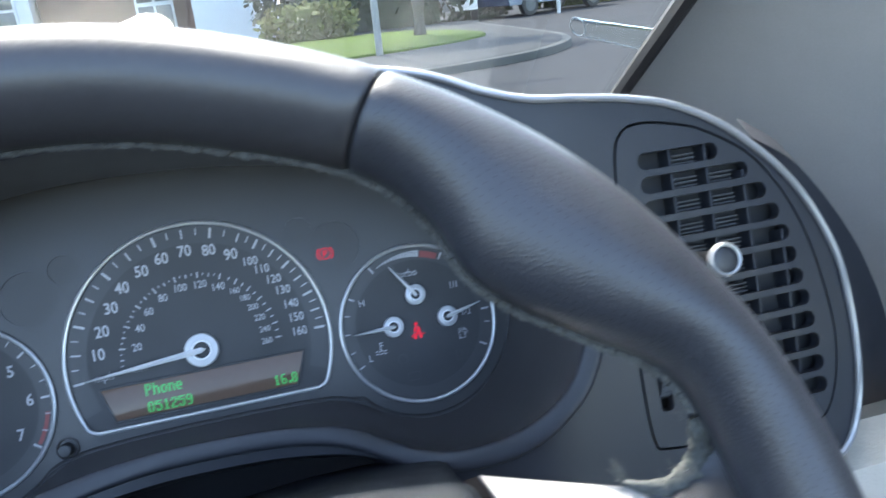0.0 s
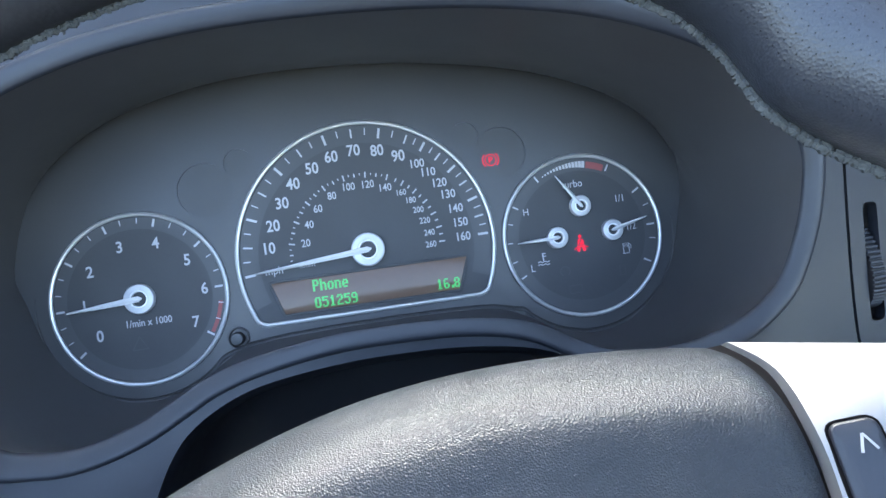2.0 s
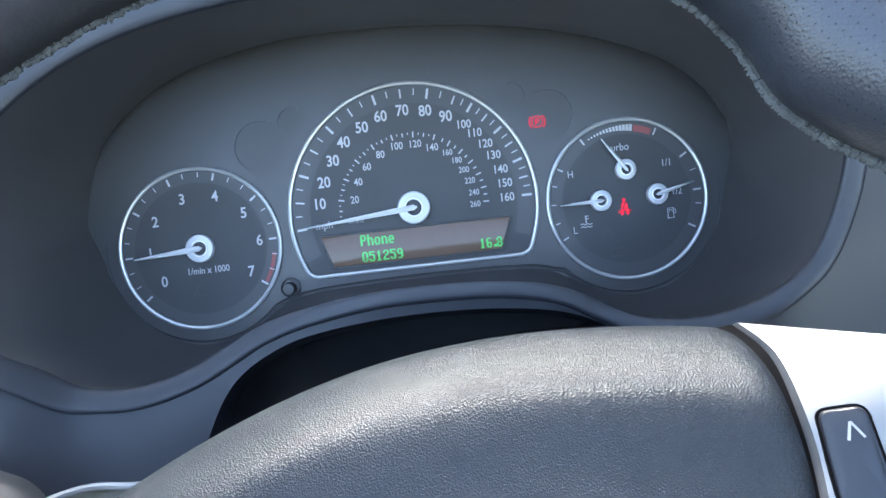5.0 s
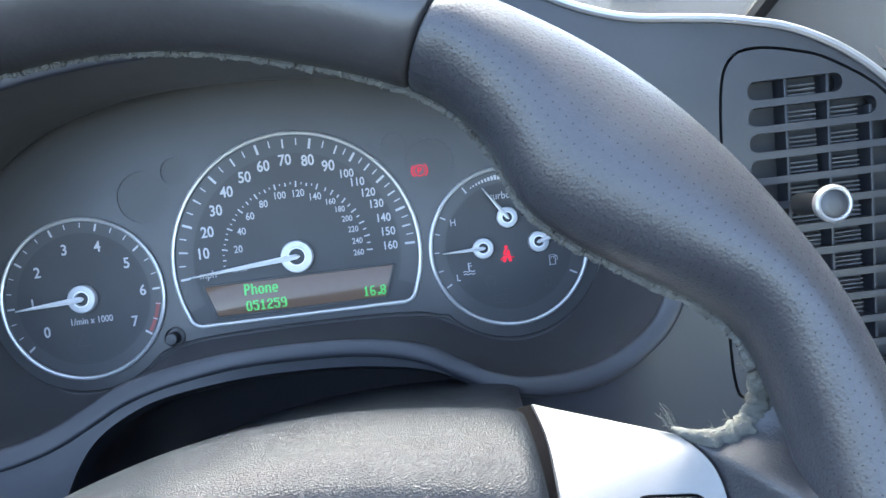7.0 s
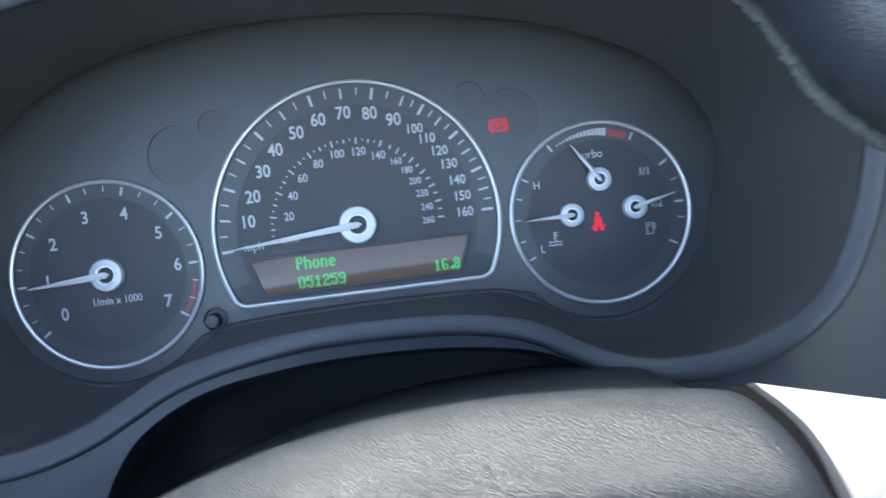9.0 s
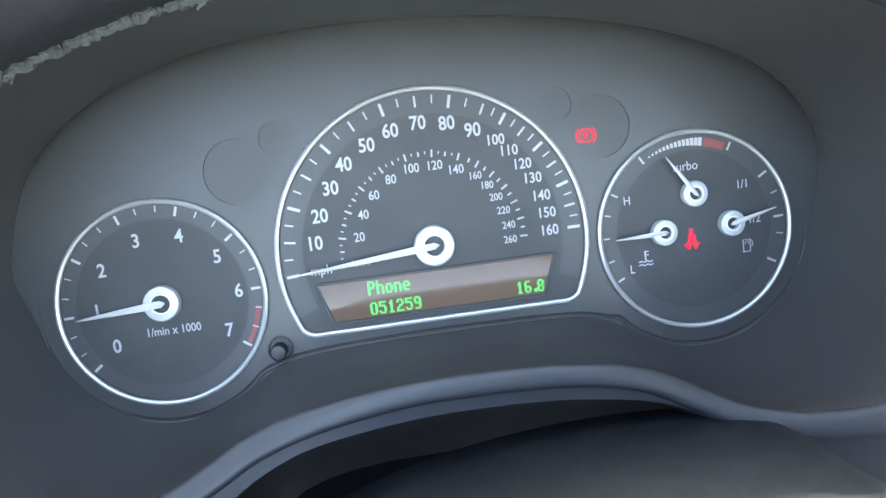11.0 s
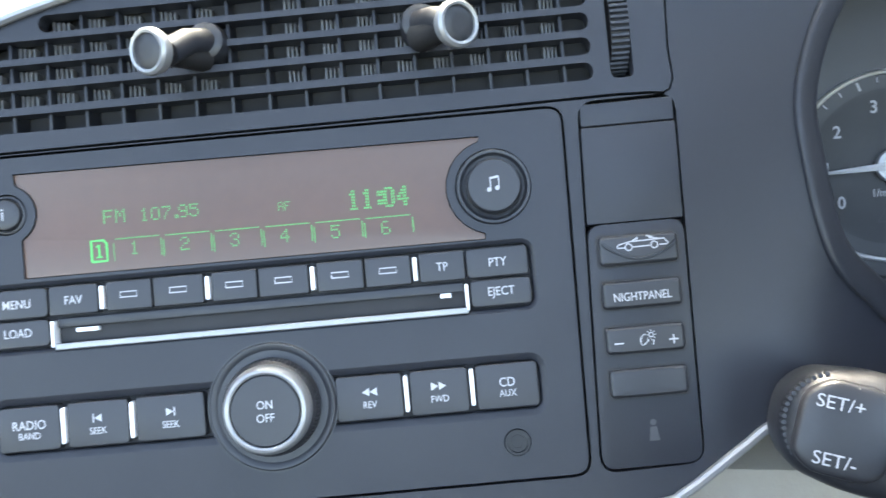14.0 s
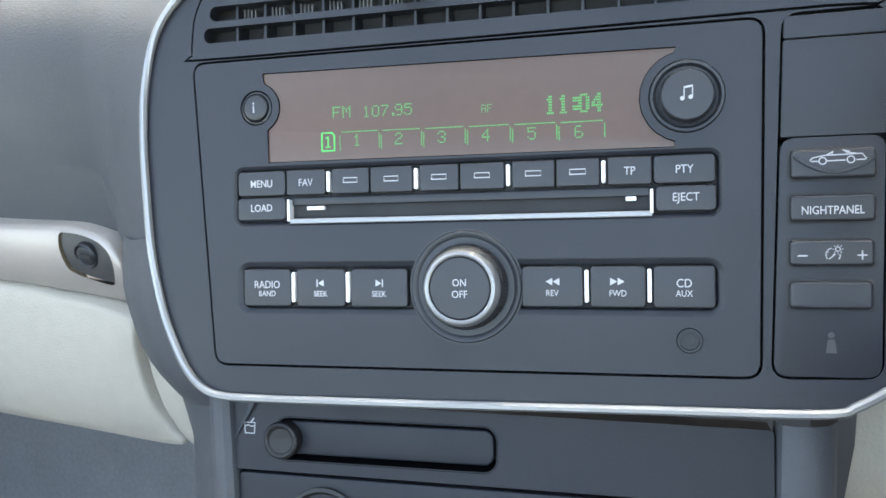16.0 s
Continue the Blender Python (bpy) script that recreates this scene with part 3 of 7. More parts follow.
ticks(speedo, 0.001, 0, 0.0410, 0.0422, 0.0005, [mph_angle(v / 1.609344) for v in range(5, 140, 10)])
for s, u, v in (("10", -51.8, 7.6), ("20", -47.8, 19.4), ("30", -41.5, 31.0), ("40", -34.2, 40.7), ("50", -23.1, 47.8), ("60", -11.9, 52.8), ("70", 0.6, 54.8), ("80", 13.4, 53.2), ("90", 24.6, 48.8)):
    lettering("numeral", s, 0.0086, u * MM, v * MM, 0.0004, PRINT, speedo, stretch=0.86, bold=0.00016)
for s, u, v in (("100", 34.1, 43.3), ("110", 39.6, 37.9), ("120", 45.0, 31.2), ("130", 48.9, 24.3), ("140", 52.0, 15.9), ("150", 53.6, 7.9), ("160", 54.0, -0.2)):
    lettering("numeral", s, 0.0066, u * MM, v * MM, 0.0004, PRINT, speedo, stretch=0.88, bold=0.00010)
for s, u, v in (("20", -31.7, 7.9), ("40", -28.6, 17.6), ("60", -22.8, 25.6), ("80", -14.4, 31.6), ("100", -4.9, 35.3), ("120", 5.6, 35.4), ("140", 14.9, 32.4)):
    lettering("numeral", s, 0.0058, u * MM, v * MM, 0.0004, PRINT, speedo, stretch=0.86, bold=0.00006)
for s, u, v in (("160", 23.2, 28.6), ("180", 28.0, 23.7), ("200", 31.5, 17.9), ("220", 34.2, 11.5), ("240", 35.8, 4.6), ("260", 35.8, -2.0)):
    lettering("numeral", s, 0.0047, u * MM, v * MM, 0.0004, PRINT, speedo, stretch=0.86, bold=0.00005)
lettering("unit_text", "mph", 0.0062, -0.0505, -0.0045, 0.0004, PRINT_GREY, speedo, stretch=0.9)
lettering("unit_text", "km/h", 0.0046, -0.0325, -0.0035, 0.0004, PRINT_GREY, speedo, stretch=0.9)
needle(speedo, 0.0010, 0.0, -0.0595, -0.0050, 0.0092)

display = part("trip_display", (lambda b: (block(b, [Vector(p) * MM for p in ((-47.4, -28.6), (48.0, -28.6), (54.1, -11.3), (-53.0, -11.3))], 0.0, 0.0010, 0.0002), b)[1])(bmesh.new()), LCD, cluster, "wide brownish liquid crystal display")

bm = bmesh.new()
tube(bm, [Vector((p.x, p.y, 0.0008)) for p in round_poly([Vector(p) * MM for p in ((-47.9, -29.2), (48.5, -29.2), (54.9, -10.7), (-53.8, -10.7))], 0.0015, 3)], 0.0006, 6, closed=True)
part("surround", bm, DIAL_RIM, display, "slim dark display surround")

FONT5 = {
    "0": "01110 10001 10001 10001 10001 10001 01110", "1": "00100 01100 00100 00100 00100 00100 01110", "2": "01110 10001 00001 00110 01000 10000 11111", "3": "01110 10001 00001 00110 00001 10001 01110",
    "4": "00010 00110 01010 10010 11111 00010 00010", "5": "11111 10000 11110 00001 00001 10001 01110", "6": "01110 10000 10000 11110 10001 10001 01110", "7": "11111 00001 00010 00100 00100 01000 01000",
    "8": "01110 10001 10001 01110 10001 10001 01110", "9": "01110 10001 10001 01111 00001 00001 01110", ".": "00000 00000 00000 00000 00000 01100 01100", ":": "00000 01100 01100 00000 01100 01100 00000",
    "P": "11110 10001 10001 11110 10000 10000 10000", "h": "10000 10000 11110 10001 10001 10001 10001", "o": "00000 00000 01110 10001 10001 10001 01110", "n": "00000 00000 11110 10001 10001 10001 10001",
    "e": "00000 00000 01110 10001 11111 10000 01110", "F": "11111 10000 10000 11110 10000 10000 10000", "M": "10001 11011 10101 10101 10001 10001 10001", "A": "01110 10001 10001 11111 10001 10001 10001", " ": "00000 00000 00000 00000 00000 00000 00000",
}


def dots(bm, text, u, v, du, dv, w, fill=0.86, bold=False):
    """Dot-matrix letters from the top left corner (u, v)."""
    x = u
    for ch in text:
        for r, row in enumerate(FONT5[ch].split()):
            cells = {k for k, c in enumerate(row) if c == "1"}
            if bold:
                cells |= {k + 1 for k in cells}
            for k in cells:
                a, b = x + k * du, v - r * dv
                pts = [(a, b - dv * fill), (a + du * fill, b - dv * fill), (a + du * fill, b), (a, b)]
                bm.faces.new([bm.verts.new((p, q, w)) for p, q in pts])
        x += du * ((7 if bold else 6) if ch not in ".:" else 4)
    return x


for words, u, v, du, dv in (("Phone", -31.2, -12.3, 0.565, 0.90), ("051259", -31.2, -21.9, 0.565, 0.82), ("16.8", 35.8, -21.8, 0.535, 0.80)):
    bm = bmesh.new()
    dots(bm, words, u * MM, v * MM, du * MM, dv * MM, 0.00115, bold=True, fill=0.86)
    part("display_text", bm, LCD_GREEN, display)

# rev counter
tach = gauge("rev_counter", TACH, "round rev counter dial marked in thousands")
band(tach, -0.1212, -0.0093, 0.0372, 0.0438, -180, 180)


def rev_angle(k):
    return 218 - 36.1 * k


ticks(tach, -0.1212, -0.0093, 0.0388, 0.0430, 0.0011, [rev_angle(k) for k in range(8)])
ticks(tach, -0.1212, -0.0093, 0.0402, 0.0430, 0.0005, [rev_angle(k / 3) for k in range(22) if k % 3])
bm = bmesh.new()
n = 14
rows = [[bm.verts.new((-0.1212 + r * math.cos(a), -0.0093 + r * math.sin(a), 0.0003)) for a in (radians(rev_angle(6.3 + 0.66 * k / n)) for k in range(n + 1))] for r in (0.0404, 0.0424)]
for i in range(n):
    bm.faces.new((rows[0][i], rows[0][i + 1], rows[1][i + 1], rows[1][i]))
part("red_band", bm, PRINT_RED, tach, "dull red limit band")
for s, u, v in (("0", -143.9, -26.1), ("1", -149.8, -9.5), ("2", -145.0, 8.0), ("3", -128.5, 19.0), ("4", -109.9, 18.8), ("5", -94.9, 7.7), ("6", -87.9, -8.6), ("7", -94.6, -25.6)):
    lettering("numeral", s, 0.0084, u * MM, v * MM, 0.0004, PRINT, tach, stretch=0.9, bold=0.00014)
lettering("unit_text", "1/min x 1000", 0.0053, -0.1186, -0.0220, 0.0004, PRINT, tach, stretch=0.86, bold=0.00005)
needle(tach, -0.1212, -0.0093, -0.1578, -0.0118, 0.0080)

# turbo, temperature and fuel
trio = gauge("engine_gauge", TRIO, "round dial with turbo, temperature and fuel pointers")
band(trio, 0.1216, -0.0086, 0.0365, 0.0438, -180, 180)
for k in range(14):
    a = 117 - k * 2.75
    ticks(trio, 0.1216, -0.0086, 0.0395 - 0.0001 * k, 0.0402 + 0.00014 * k, 0.0009 + 0.00006 * k, [a])
ticks(trio, 0.1216, -0.0086, 0.0388, 0.0428, 0.0009, [122.5, 61.7])
ticks(trio, 0.1216, -0.0086, 0.0380, 0.0425, 0.0010, [31.8, 1.3, -28.4])
ticks(trio, 0.1216, -0.0086, 0.0392, 0.0425, 0.0005, [17.5, -10])
ticks(trio, 0.1216, -0.0086, 0.0395, 0.0430, 0.0008, [151, 207.4])
ticks(trio, 0.1216, -0.0086, 0.0402, 0.0430, 0.0006, [164.4, 179, 194.0])
bm = bmesh.new()
n = 10
rows = [[bm.verts.new((0.1216 + r * math.cos(a), -0.0086 + r * math.sin(a), 0.0004)) for a in (radians(79 - 14.5 * k / n) for k in range(n + 1))] for r in (0.0380, 0.0418)]
for i in range(n):
    bm.faces.new((rows[0][i], rows[0][i + 1], rows[1][i + 1], rows[1][i]))
part("red_band", bm, PRINT_RED, trio, "dull red boost band")
for s, u, v, size in (("turbo", 119.8, 20.6, 0.0060), ("1/1", 145.9, 9.1, 0.0056), ("1/2", 150.2, -7.6, 0.0056), ("H", 91.1, 8.2, 0.0056), ("L", 90.6, -23.6, 0.0056)):
    lettering("mark_text", s, size, u * MM, v * MM, 0.0004, PRINT_GREY if s != "H" else PRINT, trio, stretch=0.88)
needle(trio, 0.1065, -0.0082, 0.0830, -0.0086, 0.0060, wide=0.0022)
needle(trio, 0.1222, 0.0078, 0.1095, 0.0262, 0.0060, wide=0.0022)
needle(trio, 0.1386, -0.0080, 0.1590, -0.0030, 0.0060, wide=0.0022)


def icon(name, loops, mat, parent, u, v, scale, label="", w=0.0005):
    """A flat symbol from strokes: lists of points in its own square of side 2."""
    bm = bmesh.new()
    for pts, wide in loops:
        path = [Vector((u + p[0] * scale, v + p[1] * scale)) for p in pts]
        if wide == 0:
            bm.faces.new([bm.verts.new((p.x, p.y, w)) for p in path])
            continue
        left, right = [], []
        for i, p in enumerate(path):
            t = (path[min(i + 1, len(path) - 1)] - path[max(i - 1, 0)]).normalized()
            s = Vector((-t.y, t.x)) * wide * scale / 2
            left.append(bm.verts.new((*(p + s), w)))
            right.append(bm.verts.new((*(p - s), w)))
        for i in range(len(path) - 1):
            bm.faces.new((left[i], left[i + 1], right[i + 1], right[i]))
    return part(name, bm, mat, parent, label)


def arc(cx, cy, r, a0, a1, n=16):
    return [(cx + r * math.cos(radians(a0 + (a1 - a0) * k / n)), cy + r * math.sin(radians(a0 + (a1 - a0) * k / n))) for k in range(n + 1)]


BRAKE_RING = [(arc(0, 0, 0.80, 0, 360, 28), 0.13), (arc(0, 0, 1.16, 133, 227), 0.15), (arc(0, 0, 1.16, -47, 47), 0.15)]
icon("parking_brake_lamp", BRAKE_RING + [([(-0.2, -0.45), (-0.2, 0.45)], 0.18), ([(-0.2, 0.38), (0.15, 0.38), (0.28, 0.2), (0.15, 0.0), (-0.2, 0.0)], 0.16)], RED_LIGHT, cluster, 0.0758, 0.0403, 0.0039, "glowing red parking brake lamp", w=-0.0007)
icon("seat_belt_lamp", [(arc(-0.02, 0.95, 0.24, 0, 360, 16)[:-1], 0), ([(-0.44, -0.20), (-0.40, 0.40), (-0.16, 0.66), (0.10, 0.66), (-0.34, -0.20)], 0), ([(-0.20, -0.20), (0.24, 0.62), (0.42, 0.36), (0.46, -0.20)], 0), ([(-0.52, -0.28), (0.52, -0.28), (0.58, -0.52), (-0.58, -0.52)], 0),
                       ([(-0.55, -0.56), (-0.10, -0.56), (-0.26, -1.10), (-0.50, -1.10), (-0.62, -0.80)], 0), ([(0.10, -0.56), (0.55, -0.56), (0.62, -0.80), (0.50, -1.10), (0.26, -1.10)], 0), ([(-0.62, -0.45), (-0.95, -0.78)], 0.12), ([(0.62, -0.45), (0.98, -0.62)], 0.12)], RED_LIGHT, trio, 0.1198, -0.0131, 0.0042, "glowing red seat belt lamp")
icon("fuel_symbol", [([(-0.7, -0.9), (-0.7, 0.9), (0.35, 0.9), (0.35, -0.9), (-0.9, -0.9)], 0.16), ([(-0.4, 0.2), (-0.4, 0.62), (0.08, 0.62), (0.08, 0.2)], 0.12), ([(0.35, 0.0), (0.75, -0.1), (0.75, 0.5), (0.45, 0.8)], 0.13)], PRINT, trio, 0.1462, -0.0195, 0.0031)
icon("coolant_symbol", [([(0, -0.3), (0, 1.0)], 0.22), ([(0, 0.9), (0.5, 0.9)], 0.14), ([(0, 0.45), (0.5, 0.45)], 0.14), ([(-1, -0.5), (-0.6, -0.35), (-0.2, -0.55), (0.2, -0.35), (0.6, -0.55), (1, -0.4)], 0.16), ([(-1, -0.95), (-0.6, -0.8), (-0.2, -1.0), (0.2, -0.8), (0.6, -1.0), (1, -0.85)], 0.16)], PRINT, trio, 0.0972, -0.0190, 0.0034)
# lamps that are off
icon("battery_lamp", [([(-1, -0.7), (1, -0.7), (1, 0.5), (-1, 0.5), (-1, -0.7)], 0.16)], UNLIT, trio, 0.1135, -0.0379, 0.0036)
icon("tyre_lamp", [(arc(0, 0, 0.85, -60, 240), 0.18)], UNLIT, trio, 0.1087, -0.0276, 0.0032)
icon("fuel_lamp", [([(-0.7, -0.9), (-0.7, 0.9), (0.35, 0.9), (0.35, -0.9), (-0.9, -0.9)], 0.16)], UNLIT, trio, 0.1423, -0.0314, 0.0030)
icon("stability_lamp", [([(-1, -0.7), (1, -0.7), (0, 1), (-1, -0.7)], 0.16)], UNLIT, tach, -0.1243, -0.0330, 0.0040)
icon("brake_fluid_lamp", BRAKE_RING, UNLIT, cluster, 0.0806, 0.0545, 0.0034, w=-0.0008)
icon("anti_lock_lamp", BRAKE_RING, UNLIT, cluster, 0.0887, 0.0404, 0.0036, w=-0.0008)


# ---- steering wheel ----
WHEEL = frame_matrix((-0.03871, 0.11495, 0.92670), (0.99268, 0.06479, 0.10193), (-0.12044, 0.59469, 0.79488))
wheel = thing("steering_wheel", WHEEL, "black leather steering wheel with silver spoke trim and worn stitching", "steering wheel")


def knots(table, x):
    """A smooth curve through the table's points."""
    for i in range(len(table) - 1):
        (x0, y0), (x1, y1) = table[i], table[i + 1]
        if x <= x1:
            (xa, ya), (xb, yb) = table[max(0, i - 1)], table[min(len(table) - 1, i + 2)]
            m0, m1 = (y1 - ya) / max(1e-9, x1 - xa), (yb - y0) / max(1e-9, xb - x0)
            d, t = x1 - x0, max(0.0, (x - x0) / (x1 - x0))
            return (2 * t**3 - 3 * t * t + 1) * y0 + (t**3 - 2 * t * t + t) * d * m0 + (3 * t * t - 2 * t**3) * y1 + (t**3 - t * t) * d * m1
    return table[-1][1]


def knots_lin(table, x):
    """Straight lines between the table's points."""
    for (x0, y0), (x1, y1) in zip(table, table[1:]):
        if x <= x1:
            return y0 + (y1 - y0) * max(0.0, (x - x0) / (x1 - x0))
    return table[-1][1]


# inner and outer radius and half depth of the rim by the angle from the horizontal through the hub
INNER = [(-90, 0.160), (-12, 0.1608), (4, 0.1612), (11, 0.1592), (18, 0.1474), (25, 0.1385), (31, 0.1363), (38, 0.1420), (45, 0.1448), (52, 0.1430), (62, 0.1400), (90, 0.1377)]
OUTER = [(-90, 0.190), (-30, 0.1875), (-10, 0.1855), (10, 0.1834), (30, 0.1791), (46, 0.1722), (60, 0.1683), (90, 0.1659)]
DEPTH = [(-90, 0.016), (0, 0.0170), (25, 0.0178), (46, 0.0172), (90, 0.0172)]
RIM_UP = 0.008


def rim_ring(a, squeeze=0.0, n=28):
    b = a if a <= 90 else 180 - a
    b = b if b >= -90 else -180 - b
    r0, r1, h = knots(INNER, b) + squeeze, knots(OUTER, b) - squeeze, knots(DEPTH, b) - squeeze
    c, half, t = (r0 + r1) / 2, (r1 - r0) / 2, radians(a)
    ring = []
    for k in range(n):
        s = 2 * math.pi * k / n
        e = 1.0 + 0.25 * max(0.0, (half - 0.0195) / 0.009) * max(0.0, -math.cos(s))
        r = c + half * math.cos(s)
        ring.append(Vector((r * math.cos(t), r * math.sin(t), RIM_UP + h * math.copysign(abs(math.sin(s)) ** e, math.sin(s)))))
    return ring


def rim_part(name, a0, a1, mat, label):
    bm = bmesh.new()
    steps = max(8, int(abs(a1 - a0) / 1.5))
    rings = [rim_ring(a0 + 0.05, 0.0016), rim_ring(a0 + 0.25, 0.0005)] + [rim_ring(a0 + 0.6 + (a1 - a0 - 1.2) * k / steps) for k in range(steps + 1)] + [rim_ring(a1 - 0.25, 0.0005), rim_ring(a1 - 0.05, 0.0016)]
    loft(bm, rings, cap_start=True, cap_end=True)
    return part(name, bm, mat, wheel, label)


rim_part("rim_top", 48.2, 133.6, LEATHER, "smooth black leather upper rim")
rim_part("rim_side", -60, 48.2, PERFORATED, "perforated black leather grip")
rim_part("rim_side", 133.6, 240, PERFORATED, "perforated black leather grip")
rim_part("rim_bottom", 240, 300, LEATHER, "smooth black leather lower rim")


# rows of pricked holes in the grips
def prick_rows(a0, a1):
    bm = bmesh.new()
    for col in range(19):
        s = radians(2 + col * 8.5)
        a = a0
        while a < a1:
            aa = a + (0.42 if col % 2 else 0.0)
            b = aa if aa <= 90 else 180 - aa
            r0, r1, h = knots(INNER, b), knots(OUTER, b), knots(DEPTH, b)
            c, half, t = (r0 + r1) / 2, (r1 - r0) / 2, radians(aa)
            r, z = c + half * math.cos(s), h * math.sin(s)
            nr, nz = math.cos(s) / half, math.sin(s) / h
            ln = math.hypot(nr, nz)
            nr, nz = nr / ln, nz / ln
            p = Vector(((r + nr * 0.00006) * math.cos(t), (r + nr * 0.00006) * math.sin(t), RIM_UP + z + nz * 0.00006))
            nv = Vector((nr * math.cos(t), nr * math.sin(t), nz))
            u = Vector((-math.sin(t), math.cos(t), 0))
            v = nv.cross(u)
            bm.faces.new([bm.verts.new(p + (u * math.cos(q) + v * math.sin(q)) * 0.00021) for q in (k * math.pi / 3 for k in range(6))])
            a += 0.84
    part("perforation", bm, PRICK, wheel, "rows of small pricked holes", kind="stuff")


prick_rows(-5, 46.5)
prick_rows(133.5, 185)


# worn seam along the inside of the grips
def seam(a0, a1, n, seed):
    rnd = random.Random(seed)
    bm = bmesh.new()
    path = []
    for k in range(n * 4):
        a = a0 + (a1 - a0) * k / (n * 4 - 1)
        b = a if a <= 90 else 180 - a
        r0, t = knots(INNER, b) + 0.0011, radians(a)
        path.append(Vector((r0 * math.cos(t), r0 * math.sin(t), 0.0002 + rnd.uniform(-0.0006, 0.0006))))
    tube(bm, path, lambda q: (0.0017 - 0.0009 * (q if a0 < 90 else 1 - q)) + 0.0008 * noise.noise(Vector((q * 60, seed, 0))) + 0.0006 * noise.noise(Vector((q * 210, seed, 3))), 6, up=Vector((0, 0, 1)))
    for k in range(n):
        if rnd.random() < 0.55:
            continue
        p = path[k * 3 + 1]
        t = (path[min(k * 3 + 2, len(path) - 1)] - path[k * 3]).normalized()
        d = (t * 0.0012 + Vector((0, 0, rnd.choice((-1, 1)) * 0.0011)))
        q = Vector((-p.x, -p.y, 0)).normalized() * rnd.uniform(0.0003, 0.0009)
        j = Vector([rnd.uniform(-0.0004, 0.0004) for _ in range(3)])
        tube(bm, [p - d + j, p + q * 0.6, p + d - j], 0.0003, 4)
    part("stitching", bm, STITCH, wheel, "frayed pale grey stitching")


seam(7, 90, 96, 3)
seam(90.5, 180, 100, 4)
# matted, worn-through edge where the seam runs down into the spoke
WORN = material("matted_worn_edge", (0.044, 0.047, 0.045), 0.95, grain=1.0, grain_scale=700, tint=0.4, tint_scale=220)
bm = bmesh.new()
path = spline([(0.1612, 0.0180, -0.002), (0.1626, 0.0130, -0.006), (0.1620, 0.0085, -0.010), (0.1595, 0.0052, -0.012), (0.1555, 0.0038, -0.0125), (0.1510, 0.0036, -0.0125), (0.1465, 0.0050, -0.0130), (0.1420, 0.0085, -0.0165)], 9)
rings = []
for i, p in enumerate(path):
    t = (path[min(i + 1, len(path) - 1)] - path[max(i - 1, 0)]).normalized()
    s1 = t.cross(Vector((0, 0, 1))).normalized()
    r = 0.0030 * math.sin(math.pi * min(1.0, 0.12 + 0.88 * i / len(path))) ** 0.6
    ring = []
    for k in range(14):
        q = 2 * math.pi * k / 14
        d = s1 * math.cos(q) + Vector((0, 0, 1.7)) * math.sin(q)
        bumpy = 1 + 0.5 * noise.noise((p + d * r) * 330) + 0.3 * noise.noise((p + d * r) * 900)
        ring.append(p + d * r * bumpy)
    rings.append(ring)
loft(bm, rings, cap_start=True, cap_end=True)
part("worn_edge", bm, WORN, wheel, "matted pale worn edge of the leather", sharp=80)
bm = bmesh.new()
rnd = random.Random(8)
for k in range(45):
    p = path[rnd.randrange(len(path))] + Vector([rnd.uniform(-1, 1) * m for m in (0.003, 0.003, 0.007)])
    d = Vector((-rnd.uniform(0.0, 0.8), rnd.uniform(0.1, 1.0), rnd.uniform(-0.8, 0.8))).normalized()
    ln = rnd.uniform(0.0012, 0.0034)
    e = Vector([rnd.uniform(-1, 1) for _ in range(3)]) * 0.0008
    tube(bm, [p, p + d * ln * 0.5 + e, p + d * ln], 0.0001, 3)
for k in range(14):
    p = Vector((0.1420, 0.0085, -0.0165)) + Vector([rnd.uniform(-1, 1) * 0.0015 for _ in range(3)])
    d = Vector((-0.35 + rnd.uniform(-0.2, 0.2), 0.9, rnd.uniform(-0.2, 0.3))).normalized()
    tube(bm, [p, p + d * 0.003 + Vector((rnd.uniform(-1, 1) * 0.0008, 0, 0)), p + d * rnd.uniform(0.004, 0.007)], 0.0001, 3)
part("loose_thread", bm, WORN, wheel, "loose frayed grey threads", kind="stuff")

# airbag cover
PAD_TURN, PAD_OFF = radians(4.85), 1.6


def pad_frame(x, y, z):
    """Millimetres on the airbag cover's own axis."""
    c, n = math.cos(PAD_TURN), math.sin(PAD_TURN)
    return Vector((x * c - y * n + PAD_OFF, x * n + y * c, z)) * MM


# the cover's side edge from its far end over the brow and down to the driver, and how far its middle lies above and behind it
PAD_EDGE = spline([(124.0, 24.7, -185.0), (110.5, 8.4, -66.0), (109.3, 12.4, -54.0), (107.9, 3.7, -34.6), (105.3, -9.7, -22.0), (101.8, -30.2, -18.5), (93.0, -50.4, -14.3), (83.5, -69.4, -12.0), (70.0, -95.0, -12.0)], 8)
PAD_RISE = [(0, 22.2), (1, 23.1), (2, 24.2), (3, 26.4), (4, 28.0), (5, 25.0), (6, 22.0), (7, 20.0), (8, 18.0)]
PAD_BACK = [(0, -9.4), (1, -11.0), (2, -12.7), (3, -11.8), (4, -6.8), (5, -4.4), (6, -2.0), (7, 0.0), (8, 0.0)]
bm = bmesh.new()
cols = []
NU = 80
for i in range(NU + 1):
    s_ = -1 + 2 * i / NU
    arch = 1 - abs(s_) ** 1.9
    fall = 2.2 * max(0.0, (abs(s_) - 0.95) / 0.05) ** 2
    cols.append([pad_frame(s_ * p.x, p.y + knots_lin(PAD_RISE, k / 8) * arch - fall * 0.4, p.z + knots_lin(PAD_BACK, k / 8) * arch - fall) for k, p in enumerate(PAD_EDGE)])
